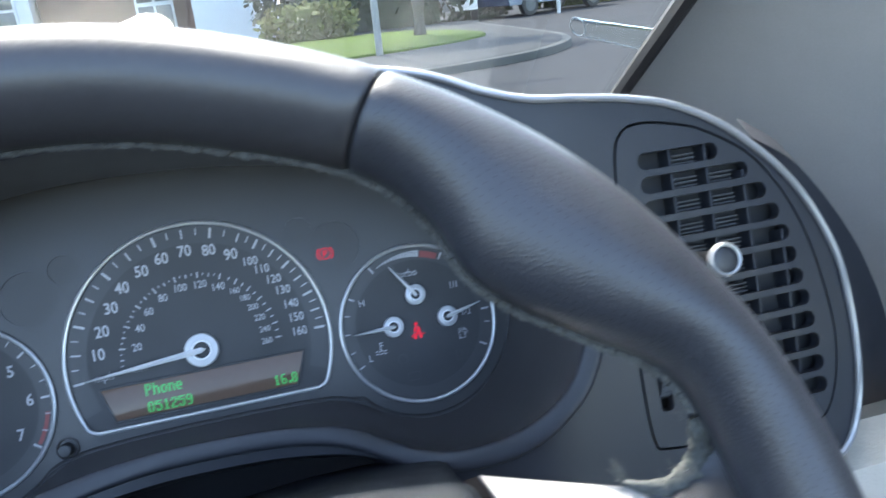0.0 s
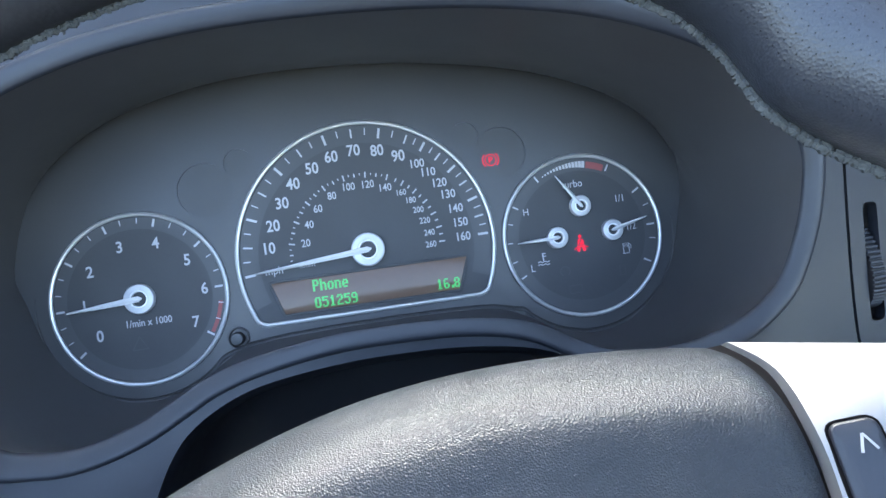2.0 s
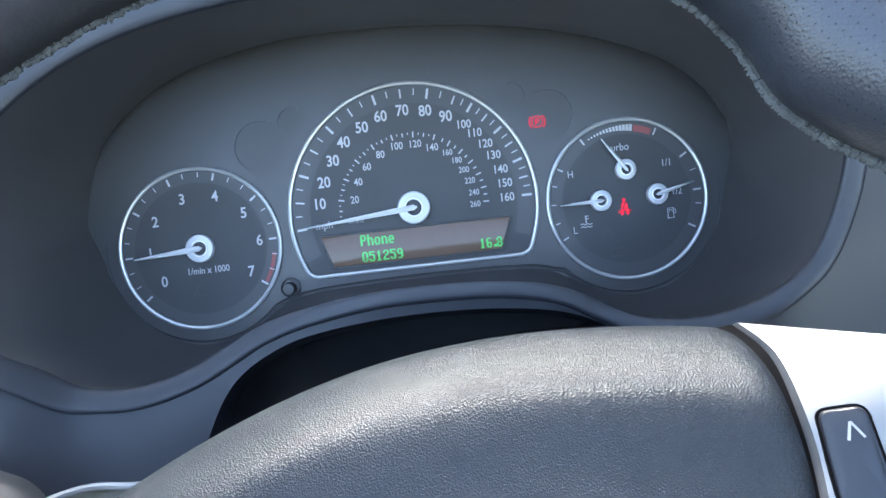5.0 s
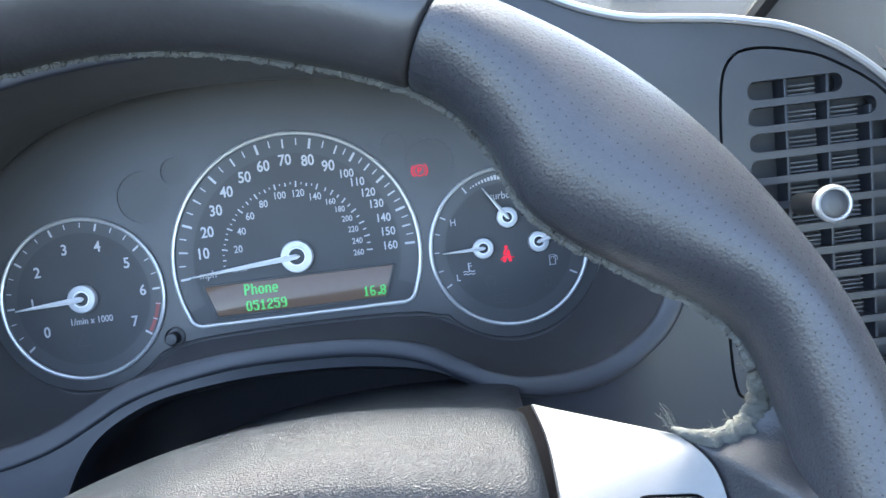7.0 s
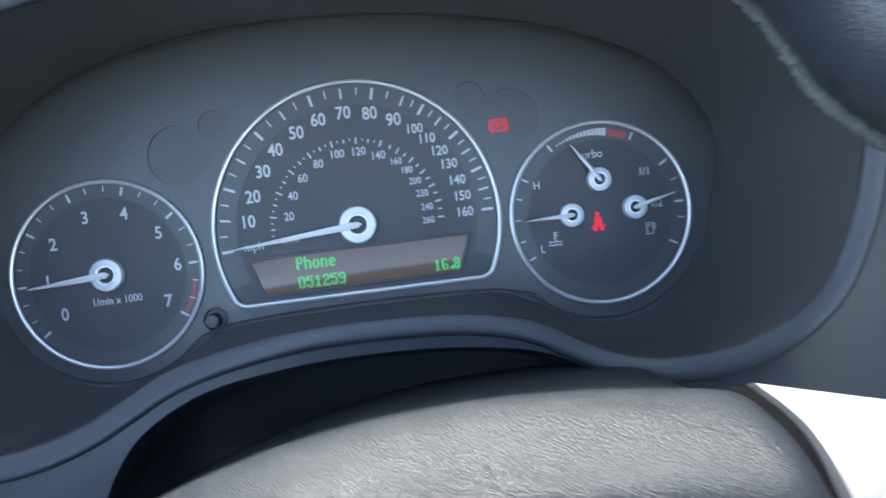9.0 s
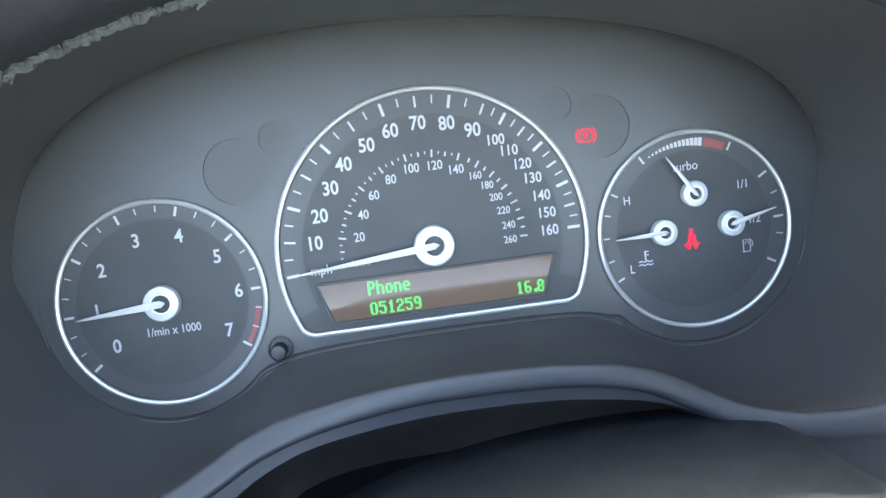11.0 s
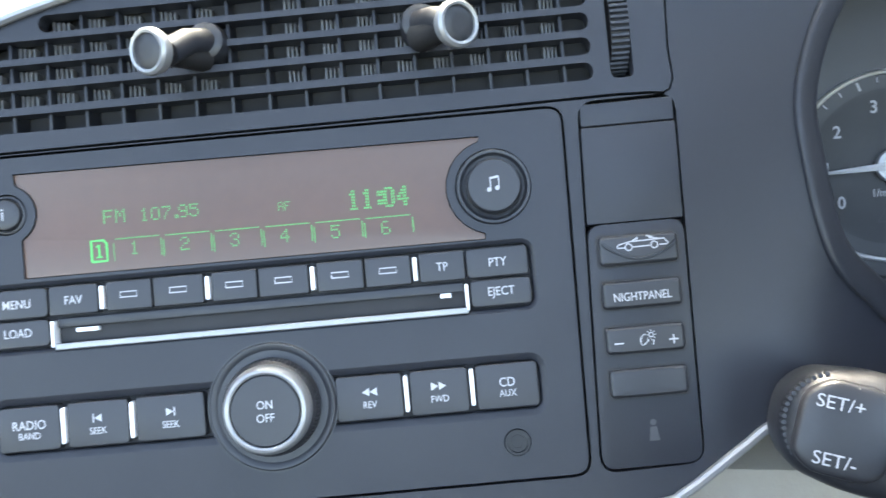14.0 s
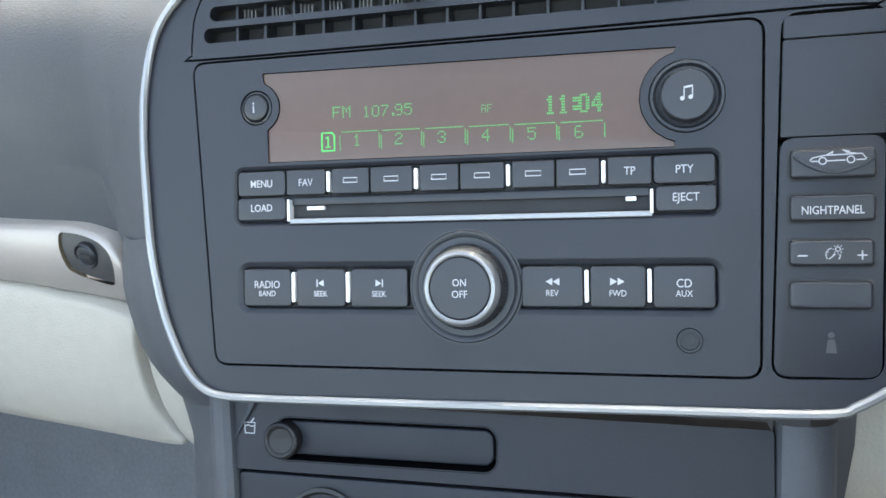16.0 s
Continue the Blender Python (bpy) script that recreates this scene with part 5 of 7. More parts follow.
for v0, v1, u0, u1, sym in ((5.9, 16.1, 88.5, 114.3, "roof"), (-7.8, 1.7, 88.3, 114.0, "night"), (-22.0, -12.7, 88.0, 113.5, "dim"), (-35.7, -26.0, 87.9, 113.1, None)):
    stack_block("switch_well", round_rect(u0 - 0.3, v0 - 0.3, u1 + 0.3, v1 + 0.3, 1.6), -2.0, 0.1, VOID, switches, bevel=0.05)
    sw = stack_block("switch", round_rect(u0 + 0.4, v0 + 0.4, u1 - 0.4, v1 - 0.4, 1.5), -2.0, 1.5, BUTTON, switches, bevel=1.1, crown=0.25)
    c, m = 101.0, (v0 + v1) / 2
    if sym == "night":
        stack_text("NIGHTPANEL", 4.3, c, -3.9, 1.85, PRINT, sw, stretch=0.80, bold=0.05)
    if sym == "roof":
        # the pressed hollow above a curved lip
        lip = [stack_point(u0 + 1.2 + (u1 - u0 - 2.4) * k / 24, 13.8 - 5.2 * math.sin(math.pi * k / 24) ** 0.8 - 0.04 * k, 1.75) for k in range(25)]
        bm = bmesh.new()
        tube(bm, lip, 0.0005, 6, up=Vector((0, 0, 1)))
        part("curved_lip", bm, BUTTON, sw)
        body_line = [(-2.75, -0.12), (-2.5, 0.10), (-1.35, 0.34), (2.35, 0.42), (2.55, 0.10), (2.75, -0.05), (2.62, -0.22)]
        stack_icon("roof_symbol", [(body_line, 0.13), ([(-2.75, -0.12), (-2.6, -0.26), (-1.95, -0.28)], 0.13), ([(-1.05, -0.26), (0.75, -0.22)], 0.13), ([(1.75, -0.22), (2.62, -0.22)], 0.13), (arc(-1.5, -0.24, 0.36, 0, 360, 16), 0.13), (arc(1.25, -0.18, 0.36, 0, 360, 16), 0.13),
                                   ([(-1.15, 0.34), (-0.45, 0.74), (-0.62, 0.40)], 0.15), ([(0.45, 0.86), (1.15, 0.68), (0.75, 0.62), (1.75, 0.44)], 0.13), ([(0.45, 0.86), (0.85, 0.64)], 0.10)], PRINT, sw, 102.6, 12.5, 2.95, 1.95)
    if sym == "dim":
        sunny = [([(0.55 + 0.52 * math.cos(a_), 0.62 + 0.52 * math.sin(a_)), (0.55 + 0.80 * math.cos(a_), 0.62 + 0.80 * math.sin(a_))], 0.11) for a_ in (radians(45 * k_) for k_ in range(8))]
        stack_icon("dimmer_symbol", [(arc(-0.15, -0.25, 1.05, 100, 222), 0.13), ([(-0.75, -0.95), (0.05, -0.30)], 0.18), (arc(0.02, -0.22, 0.16, 0, 360, 10)[:-1], 0), (arc(-0.15, -0.25, 1.05, -38, 5), 0.13), ([(0.62, -0.92), (0.92, -0.78)], 0.13), ([(-1.05, 0.20), (-0.80, 0.10)], 0.10), ([(-1.18, -0.30), (-0.92, -0.30)], 0.10), ([(0.62, -0.30), (0.88, -0.28)], 0.10), (arc(0.55, 0.62, 0.34, 0, 360, 14), 0.13)] + sunny, PRINT, sw, 101.3, -17.4, 2.0, 1.85)
        stack_icon("minus_mark", [([(-1, 0), (1, 0)], 0.3)], PRINT, sw, 92.2, -18.2, 1.45, 1.75)
        stack_icon("plus_mark", [([(-1, 0), (1, 0)], 0.3), ([(0, -1), (0, 1)], 0.3)], PRINT, sw, 109.4, -18.1, 1.45, 1.75)
stack_icon("faint_symbol", [([(-0.5, -1.1), (0.5, -1.1), (0.3, 0.2), (-0.3, 0.2)], 0), (arc(0, 0.6, 0.3, 0, 360, 12)[:-1], 0)], UNLIT, switches, 100.7, -45.7, 3.4, 0.06)


# ---- air vents ----
LOUVRE = material("grey_louvre", (0.10, 0.10, 0.105), 0.5, tint=0.1)


def fascia_block(name, line, w0, w1, mat, parent, label="", bevel=0.0004, crown=0.0):
    o = line if area(line) > 0 else line[::-1]
    bm = bmesh.new()
    block(bm, [Vector(p) for p in o], w0, w1, bevel, crown, fn=lambda x, z, w: on_fascia(x, z, w))
    return part(name, bm, mat, parent, label)


side_vent = thing("side_air_vent", None, "dark air vent with horizontal slats beside the dials", "air vent")
RIGHT_END = [(0.866, 0.2590), (0.8725, 0.2590), (0.8909, 0.2586), (0.9174, 0.2555), (0.9452, 0.2500), (0.9560, 0.2462), (0.9660, 0.2410), (0.9765, 0.2330), (0.9868, 0.2190), (0.995, 0.210)]


slots = []
for k in range(12):
    z = 0.9868 - k * 0.0101
    left = 0.1798 if z > 0.94 else 0.1860
    slots.append(round_rect(left, z - 0.0036, knots_lin(RIGHT_END, z), z + 0.0036, 0.0034, 4))
wheel_slot = round_rect(0.1742, 0.880, 0.1806, 0.928, 0.0022, 3)
bm = bmesh.new()
o = inset(SIDE_VENT_LINE if area(SIDE_VENT_LINE) > 0 else SIDE_VENT_LINE[::-1], 0.0004)
sheet(bm, o, slots + [wheel_slot], 0.012, lambda x, z: on_fascia(x, z, 0.0002), lip=0.006, lip_dir=(0, 0.93, -0.36))
part("grille", bm, FASCIA, side_vent, "slatted dark plastic grille")
for x in (0.1965, 0.2140, 0.2315, 0.2475):
    z1 = next(z for z in [0.994 - 0.001 * i for i in range(140)] if knots_lin(RIGHT_END, z) > x + 0.002 or z < 0.87)
    fascia_block("vane", round_rect(x - 0.0007, 0.866, x + 0.0007, z1 + 0.002, 0.0003, 1), -0.013, -0.0018, FASCIA, side_vent)
for x0 in (0.1990, 0.2165):
    for k in range(12):
        z = 0.9868 - k * 0.0101
        if knots_lin(RIGHT_END, z) < x0 + 0.012:
            continue
        for j in range(3):
            zz = z - 0.0026 + j * 0.0018
            fascia_block("louvre", round_rect(x0, zz - 0.0003, x0 + 0.012, zz + 0.0003, 0.0002, 1), -0.0125, -0.0055, LOUVRE, side_vent)
bm = bmesh.new()
block(bm, [Vector(p) for p in inset(o, 0.006)], -0.0105, -0.0100, 0.0001, fn=lambda x, z, w: on_fascia(x, z, w - 0.004))
part("duct", bm, SHROUD, side_vent)


def vent_knob(parent, m):
    """A round slider: stem, black cap and silver ring, along the frame's third axis."""
    f = lambda a, b, c: m @ Vector((a, b, c))
    bm = bmesh.new()
    lathe(bm, [(0.0048, -0.022), (0.0042, -0.014), (0.0036, -0.006), (0.0040, -0.001)], 0, 0, 24, fn=f)
    part("knob_stem", bm, RUBBER, parent)
    bm = bmesh.new()
    lathe(bm, [(0.0040, -0.0030), (0.0066, -0.0014), (0.0072, 0.0004), (0.0070, 0.0020), (0.0062, 0.0028), (0.0054, 0.0026), (0.0052, 0.0016)], 0, 0, 36, fn=f, cap=False)
    part("knob_ring", bm, SILVER, parent, "bright silver knob ring")
    bm = bmesh.new()
    lathe(bm, [(0.0053, 0.0006), (0.0053, 0.0018), (0.0045, 0.0022), (0.002, 0.0023)], 0, 0, 32, fn=f)
    part("knob_cap", bm, BUTTON, parent)


vent_knob(side_vent, frame_matrix((0.1959, 0.2383, 0.9521), (1, 0, 0.05), (0, 0.36, 0.93)))
bm = bmesh.new()
c = on_fascia(0.1774, 0.9040, -0.012)
rim = [c + Vector((0, -0.93 * 0.0158 * math.cos(q) + 0.36 * 0.0178 * math.sin(q), 0.93 * 0.0178 * math.sin(q))) for q in (2 * math.pi * k / 40 for k in range(40))]
loft(bm, [[p + Vector((dx, 0, 0)) for p in rim] for dx in (-0.0027, 0.0027)], cap_start=True, cap_end=True)
thumbwheel = part("thumbwheel", bm, RUBBER, side_vent, "ribbed black thumbwheel")
for k in range(26):
    a = radians(-80 + k * 6.4)
    p = c + Vector((0, -0.93 * 0.0162 * math.cos(a) + 0.36 * 0.0183 * math.sin(a), 0.93 * 0.0183 * math.sin(a)))
    bm = bmesh.new()
    tube(bm, [p + Vector((-0.0027, 0, 0)), p + Vector((0.0027, 0, 0))], 0.0008, 6)
    part("rib", bm, BUTTON, thumbwheel)

# centre vents above the radio
centre_vent = thing("centre_air_vent", STACK, "dark centre air vent with slats and two silver-ringed knobs", "air vent")
rows = [(69.6, -122.5, 93), (77.9, -119.8, 93), (86.1, -114.8, 93), (94.1, -104.6, 93), (102.0, -86.0, 92), (109.8, -55, 90)]
slots = [round_rect(a, v - 2.9, b, v + 2.9, 2.7, 4) for v, a, b in rows]
bm = bmesh.new()
o = CENTRE_VENT_LINE if area(CENTRE_VENT_LINE) > 0 else CENTRE_VENT_LINE[::-1]
o = inset(o, 0.4)
sheet(bm, o, slots + [round_rect(98.6, 66.5, 106.0, 104, 2.0, 3)], 12.0, lambda u, v: stack_point(u, v, 0.2), lip=0.006, lip_dir=(0, 0, -1))
part("grille", bm, FASCIA, centre_vent, "slatted dark plastic grille")
u = -109.3
while u < 90:
    top = 66.0
    for v, a, b in rows:
        if a + 1 < u:
            top = v + 2.9
    stack_block("vane", round_rect(u - 0.55, 66.6, u + 0.55, top, 0.2, 1), -14.0, -2.2, FASCIA, centre_vent, bevel=0.2)
    u += 12.1
for v, a, b in rows[1:5]:
    u = -109.3
    while u < 84:
        if u > a and not -29 < u < -14:
            for n_ in range(4):
                x = u + (6.6 if u > -20 else 1.4) + n_ * 1.35
                stack_block("louvre", round_rect(x - 0.38, v - 2.7 + 0.5 * n_, x + 0.38, v + 2.6, 0.1, 1), -13.0, -5.5 - 0.5 * n_, LOUVRE, centre_vent, bevel=0.1)
        u += 12.1
stack_block("duct", inset(o, -0.2), -22.0, -15.0, SHROUD, centre_vent, bevel=0.2)
bm = bmesh.new()
loft(bm, [[stack_point(p.x, p.y, w) for p in inset(o, 0.25)] for w in (-0.3, -8.0, -16.0)])
part("duct_wall", bm, SHROUD, centre_vent)
bm = bmesh.new()
loft(bm, [[stack_point(x, 85 + 15.0 * math.sin(2 * math.pi * k / 40), -11.5 + 12.5 * math.cos(2 * math.pi * k / 40)) for k in range(40)] for x in (99.8, 105.6)], cap_start=True, cap_end=True)
thumbwheel = part("thumbwheel", bm, RUBBER, centre_vent, "ribbed black thumbwheel")
for q in range(24):
    a = radians(-85 + q * 7.4)
    y, z = 85 + 15.4 * math.sin(a), -11.5 + 12.9 * math.cos(a)
    bm = bmesh.new()
    tube(bm, [stack_point(99.8, y, z), stack_point(105.6, y, z)], 0.0008, 6, up=Vector((0, 0, 1)))
    part("rib", bm, BUTTON, thumbwheel)
for u, v, ub, vb in ((-37.9, 82.4, -31.1, 90.5), (48.6, 82.0, 39.0, 90.0)):
    axis = Vector(((u - ub) * 1.25, (v - vb) * 0.45, 20.0))
    across = Vector((0, 1, 0)).cross(axis)
    vent_knob(centre_vent, frame_matrix(stack_point(u - (3.5 if u < 0 else -1.0), v, 20.0), across, axis.cross(across)))
    stack_lathe("slider_base", [(7.0, -5.0), (6.8, 0.5), (6.0, 2.6), (4.5, 3.6), (2.0, 3.8)], ub, vb, BUTTON, centre_vent, n=28)
    bm = bmesh.new()
    tube(bm, [stack_point(ub, vb, 2.0), stack_point((u + ub) / 2, (v + vb) / 2 + 1.5, 10.0), stack_point(u, v, 18.0)], 0.0042, 14)
    part("slider_arm", bm, BUTTON, centre_vent)


# ---- below the radio: drinks holder and console ----
holder = thing("drinks_holder", STACK, "closed dark drinks holder panel below the radio", "drinks holder")
slot = round_rect(-97.5, -97.0, -9.4, -80.3, 5.0, 5)
front = round_poly([(-116.0, -101.6), (84.5, -102.4), (84.5, -76.5), (-118.0, -73.5)], 1.5, 2)
bm = bmesh.new()
sheet(bm, front if area(front) > 0 else front[::-1], [slot], 12.0, lambda u, v: stack_point(u, v, -6.0), lip=0.012, lip_dir=(0, 0, -1))
part("front", bm, SHROUD, holder)
# slot wall painted black for the shadow outline round the tray
bm = bmesh.new()
loft(bm, [[stack_point(p.x, p.y, w) for p in inset(slot, d)] for d, w in ((-0.5, -5.9), (0.2, -6.3), (0.6, -7.2), (1.0, -19.0))])
part("slot_wall", bm, GAP_SHADE, holder, "slot wall coloured black for the shade round the tray front")
stack_block("tray", round_rect(-95.6, -95.6, -10.9, -82.2, 4.0), -23.0, -9.2, SHROUD, holder, "long dark recessed tray front", bevel=0.8)
stack_lathe("release_knob", [(7.4, -14.0), (7.4, -5.6), (7.0, -4.4), (6.2, -3.9), (5.4, -4.2), (4.8, -5.0), (2.0, -5.3)], -95.2, -89.4, RUBBER, holder, "round black release knob", n=40)
stack_lathe("knob_dimple", [(0.9, -5.6), (0.9, -5.2), (0.6, -5.5)], -95.6, -93.0, BUTTON, holder, n=14)
stack_icon("cup_symbol", [([(-0.75, -1), (-0.9, 0.65), (0.9, 0.65), (0.75, -1), (-0.8, -1)], 0.2), ([(-0.85, 0.1), (-0.2, 0.25), (0.2, 0.05), (0.85, 0.15)], 0.16), ([(0.2, 0.65), (0.75, 1.35)], 0.2)], PRINT, holder, -109.0, -84.6, 2.6, -5.9)

console = thing("centre_console", STACK, "dark grained centre console under the radio", "console")
stack_block("lower_front", round_poly([(-113.5, -190), (84.0, -190), (84.5, -104.2), (-114.8, -103.2)], 2, 2), -30.0, -7.0, SHROUD, console, bevel=0.6)
stack_lathe("socket_ring", [(17, -7.4), (17, -5.6), (15.6, -5.2), (14.4, -6.2), (13, -12), (6, -13)], -78, -124, RUBBER, console, "round socket under the drinks holder", n=40)
for side in (-1, 1):
    bm = bmesh.new()
    top = -70 if side < 0 else -74
    x_in = -116.0 if side < 0 else 85.5
    rings = []
    for v in (top, top - 15, top - 35, top - 70, top - 130):
        k = (top - v)
        ring = []
        for d, w in ((0, -12), (0, -3.5), (1.5, -1.5), (6, 0.0), (13, -0.4), (20, -3.5), (25, -11), (27, -24), (27, -60)):
            ring.append(stack_point(x_in + side * (d * (0.55 if side < 0 else 0.8)) + (0.028 * k if side < 0 else -0.02 * k), v, w - 2 - 0.03 * k))
        rings.append(ring)
    loft(bm, rings, close=False)
    part("side_column", bm, DASH, console, "rounded dark grained console edge")

# ---- passenger side of the dashboard ----
passenger = thing("passenger_dashboard", None, "dark grained passenger dashboard pad", "dashboard", kind="structure")
PROFILE = [(0.80, 0.925), (0.60, 0.962), (0.45, 0.985), (0.36, 0.992), (0.31, 0.988), (0.283, 0.975), (0.266, 0.955), (0.256, 0.925), (0.2515, 0.895), (0.2500, 0.868), (0.256, 0.862)]
LEFT_TRIM = [(p.x, p.y) for p in spline([(*p, 0) for p in [(-0.368, 1.011), (-0.428, 1.006)] + OUTLINE_LEFT], 4)]
bm = bmesh.new()
prof = [(p.x, p.y) for p in spline([(*p, 0) for p in PROFILE], 4)]
rows = [[NEARER @ Vector((x, y, z)) for y, z in prof] for x in (-1.35, -1.1, -0.9, -0.75, -0.66, -0.60)]
near = []
for y, z in prof:
    best = min(LEFT_TRIM, key=lambda p: abs(p[1] - z) + (0.5 if p[1] > 0.999 else 0))
    if y > 0.30:
        near.append(NEARER @ Vector((-0.47, y, z - 0.004)))
    else:
        near.append(on_fascia(best[0] - 0.0005, best[1], -0.003))
mid = [a.lerp(NEARER @ Vector((-0.60, *prof[i])), 0.5) + Vector((0, -0.004 if prof[i][0] < 0.3 else 0, 0)) for i, a in enumerate(near)]
rows += [mid, near]
loft(bm, rows, close=False)
part("pad", bm, DASH, passenger)

glovebox = thing("glovebox", NEARER @ Matrix.Translation((-0.008, 0, 0)), "closed cream glovebox below a champagne trim strip with lock", "glovebox")


def strip_y(z):
    return 0.2362 + 12 * (z - 0.848) ** 2


LID = [(0.742, 0.2235), (0.748, 0.2205), (0.757, 0.2195), (0.775, 0.220), (0.795, 0.224), (0.815, 0.2285), (0.830, 0.2335), (0.836, 0.237)]


def lid_y(z):
    for (z0, y0), (z1, y1) in zip(LID, LID[1:]):
        if z <= z1:
            return y0 + (y1 - y0) * (z - z0) / (z1 - z0)
    return LID[-1][1]


def flat_line(points, steps=5):
    o = [Vector((p.x, p.y)) for p in spline([(*p, 0) for p in points], steps)]
    return o if area(o) > 0 else o[::-1]


def pressed(name, outline, holes, depth_at, mat, label, edge=0.0022, step=0.011):
    """A thin moulded panel whose rim is rolled back."""
    bm = bmesh.new()
    inner = inset(outline, edge)
    sheet(bm, inner, holes, step, lambda x, z: Vector((x, depth_at(z), z)))
    rings = []
    for d, back in ((edge, 0.0), (edge * 0.55, 0.0003), (edge * 0.2, 0.0010), (0.0, 0.0024), (0.0, 0.014)):
        rings.append([Vector((p.x, depth_at(p.y) + back, p.y)) for p in inset(outline, d)])
    loft(bm, rings)
    bmesh.ops.remove_doubles(bm, verts=bm.verts, dist=1e-6)
    return part(name, bm, mat, glovebox, label, sharp=50)


strip_line = [(-1.3, 0.8375), (-0.9, 0.8362), (-0.75, 0.8358), (-0.6815, 0.8354), (-0.638, 0.8331), (-0.6093, 0.8306), (-0.5900, 0.8272), (-0.5868, 0.8275), (-0.5846, 0.835), (-0.5838, 0.8517), (-0.5905, 0.8644), (-0.6056, 0.8701), (-0.6252, 0.8712), (-0.6667, 0.8703), (-0.8, 0.869), (-1.3, 0.868)]
plate_line = flat_line([(-0.624, 0.8678), (-0.6192, 0.8699), (-0.6056, 0.8688), (-0.5928, 0.8629), (-0.5893, 0.8545), (-0.5925, 0.8440), (-0.5984, 0.8424), (-0.6188, 0.8481), (-0.623, 0.855), (-0.6245, 0.862), (-0.624, 0.8678)])[:-1]
pressed("trim_strip", flat_line(strip_line), [plate_line], strip_y, CHAMPAGNE, "champagne satin trim strip")
pressed("lid", flat_line([(-1.3, 0.8355), (-1.3, 0.738), (-0.9, 0.738), (-0.7215, 0.7407), (-0.6714, 0.7438), (-0.6256, 0.7461), (-0.5735, 0.7490), (-0.5770, 0.7626), (-0.5832, 0.7761), (-0.5868, 0.795), (-0.5868, 0.8085), (-0.5852, 0.8223), (-0.5890, 0.8256), (-0.6093, 0.8292), (-0.638, 0.8317), (-0.6815, 0.8340), (-0.9, 0.835)]), [], lid_y, CREAM, "cream leather glovebox lid", step=0.014)
pressed("end_panel", flat_line([(-0.5805, 0.8225), (-0.5812, 0.8091), (-0.5806, 0.793), (-0.5760, 0.7716), (-0.5680, 0.751), (-0.555, 0.740), (-0.53, 0.76), (-0.535, 0.80), (-0.56, 0.823)]), [], lambda z: lid_y(z) + 0.0015, CREAM, "cream panel beside the glovebox lid")
bm = bmesh.new()
sheet(bm, inset(plate_line, 0.0007), [], 0.009, lambda x, z: Vector((x, strip_y(z) + 0.0016, z)), lip=0.004, lip_dir=(0, 1, 0))
part("lock_plate", bm, PANEL, glovebox, "dark grey glovebox lock surround")
bm = bmesh.new()
lathe(bm, [(0.0072, -0.002), (0.0072, 0.0009), (0.0066, 0.0014), (0.0061, 0.0009), (0.0058, 0.0002), (0.0054, 0.0010), (0.0048, 0.0014), (0.002, 0.0014)], -0.6075, 0.8578, 36, fn=lambda x, z, w: Vector((x, strip_y(0.8578) + 0.0016 - w, z)))
part("lock_barrel", bm, BUTTON, glovebox, "round lock with a key slot")
bm = bmesh.new()
block(bm, round_rect(-0.6115, 0.8560, -0.6035, 0.8590, 0.0004, 2), 0.0005, 0.0019, 0.0002, fn=lambda x, z, w: Vector((x, strip_y(0.8578) + 0.0016 - w, z)))
part("key_slot", bm, VOID, glovebox)

# dark cheek between the trim and the cream panels
bm = bmesh.new()
a = [on_fascia(x, z, -0.004) for x, z in LEFT_TRIM if z < 0.9][::2] + [STACK @ stack_point(-122, -100, -6), STACK @ stack_point(-119, -150, -8)]
b = [NEARER @ p for p in spline([(-0.5880, 0.2505, 0.874), (-0.5905, 0.2390, 0.855), (-0.5910, 0.2365, 0.838), (-0.5860, 0.2315, 0.824), (-0.5712, 0.2244, 0.801), (-0.5636, 0.2185, 0.772), (-0.5650, 0.2195, 0.750), (-0.5720, 0.205, 0.70)], 5)]
n = 24


def resample(line, n):
    d = [0.0]
    for p, q in zip(line, line[1:]):
        d.append(d[-1] + (q - p).length)
    out = []
    for k in range(n + 1):
        s = d[-1] * k / n
        i = max(j for j in range(len(d)) if d[j] <= s + 1e-9)
        i = min(i, len(line) - 2)
        t = (s - d[i]) / max(1e-9, d[i + 1] - d[i])
        out.append(line[i].lerp(line[i + 1], t))
    return out


a, b = resample(a, n), resample(b, n)
rows = []
for t in (0.0, 0.15, 0.35, 0.6, 0.85, 1.0):
    rows.append([p.lerp(q, t) + Vector((0, -0.012 * math.sin(math.pi * t), 0)) for p, q in zip(a, b)])
loft(bm, rows, close=False)
part("console_cheek", bm, DASH, passenger, "dark cheek of the console beside the glovebox")

# footwell below the glovebox
FOOT = material("grey_carpet", (0.20, 0.205, 0.215), 0.9, grain=0.4, grain_scale=500, tint=0.15, tint_scale=15)
footwell = thing("footwell", None, "shadowed grey footwell under the glovebox", "footwell", kind="structure")
bm = bmesh.new()
rows = [[NEARER @ Vector((x, y, z)) for x in (-1.35, -0.9, -0.7, -0.5)] for y, z in ((0.235, 0.742), (0.34, 0.735), (0.40, 0.66), (0.44, 0.50), (0.36, 0.32), (0.10, 0.28), (-0.6, 0.28))]
loft(bm, rows, close=False)
part("trim_panel", bm, FOOT, footwell)

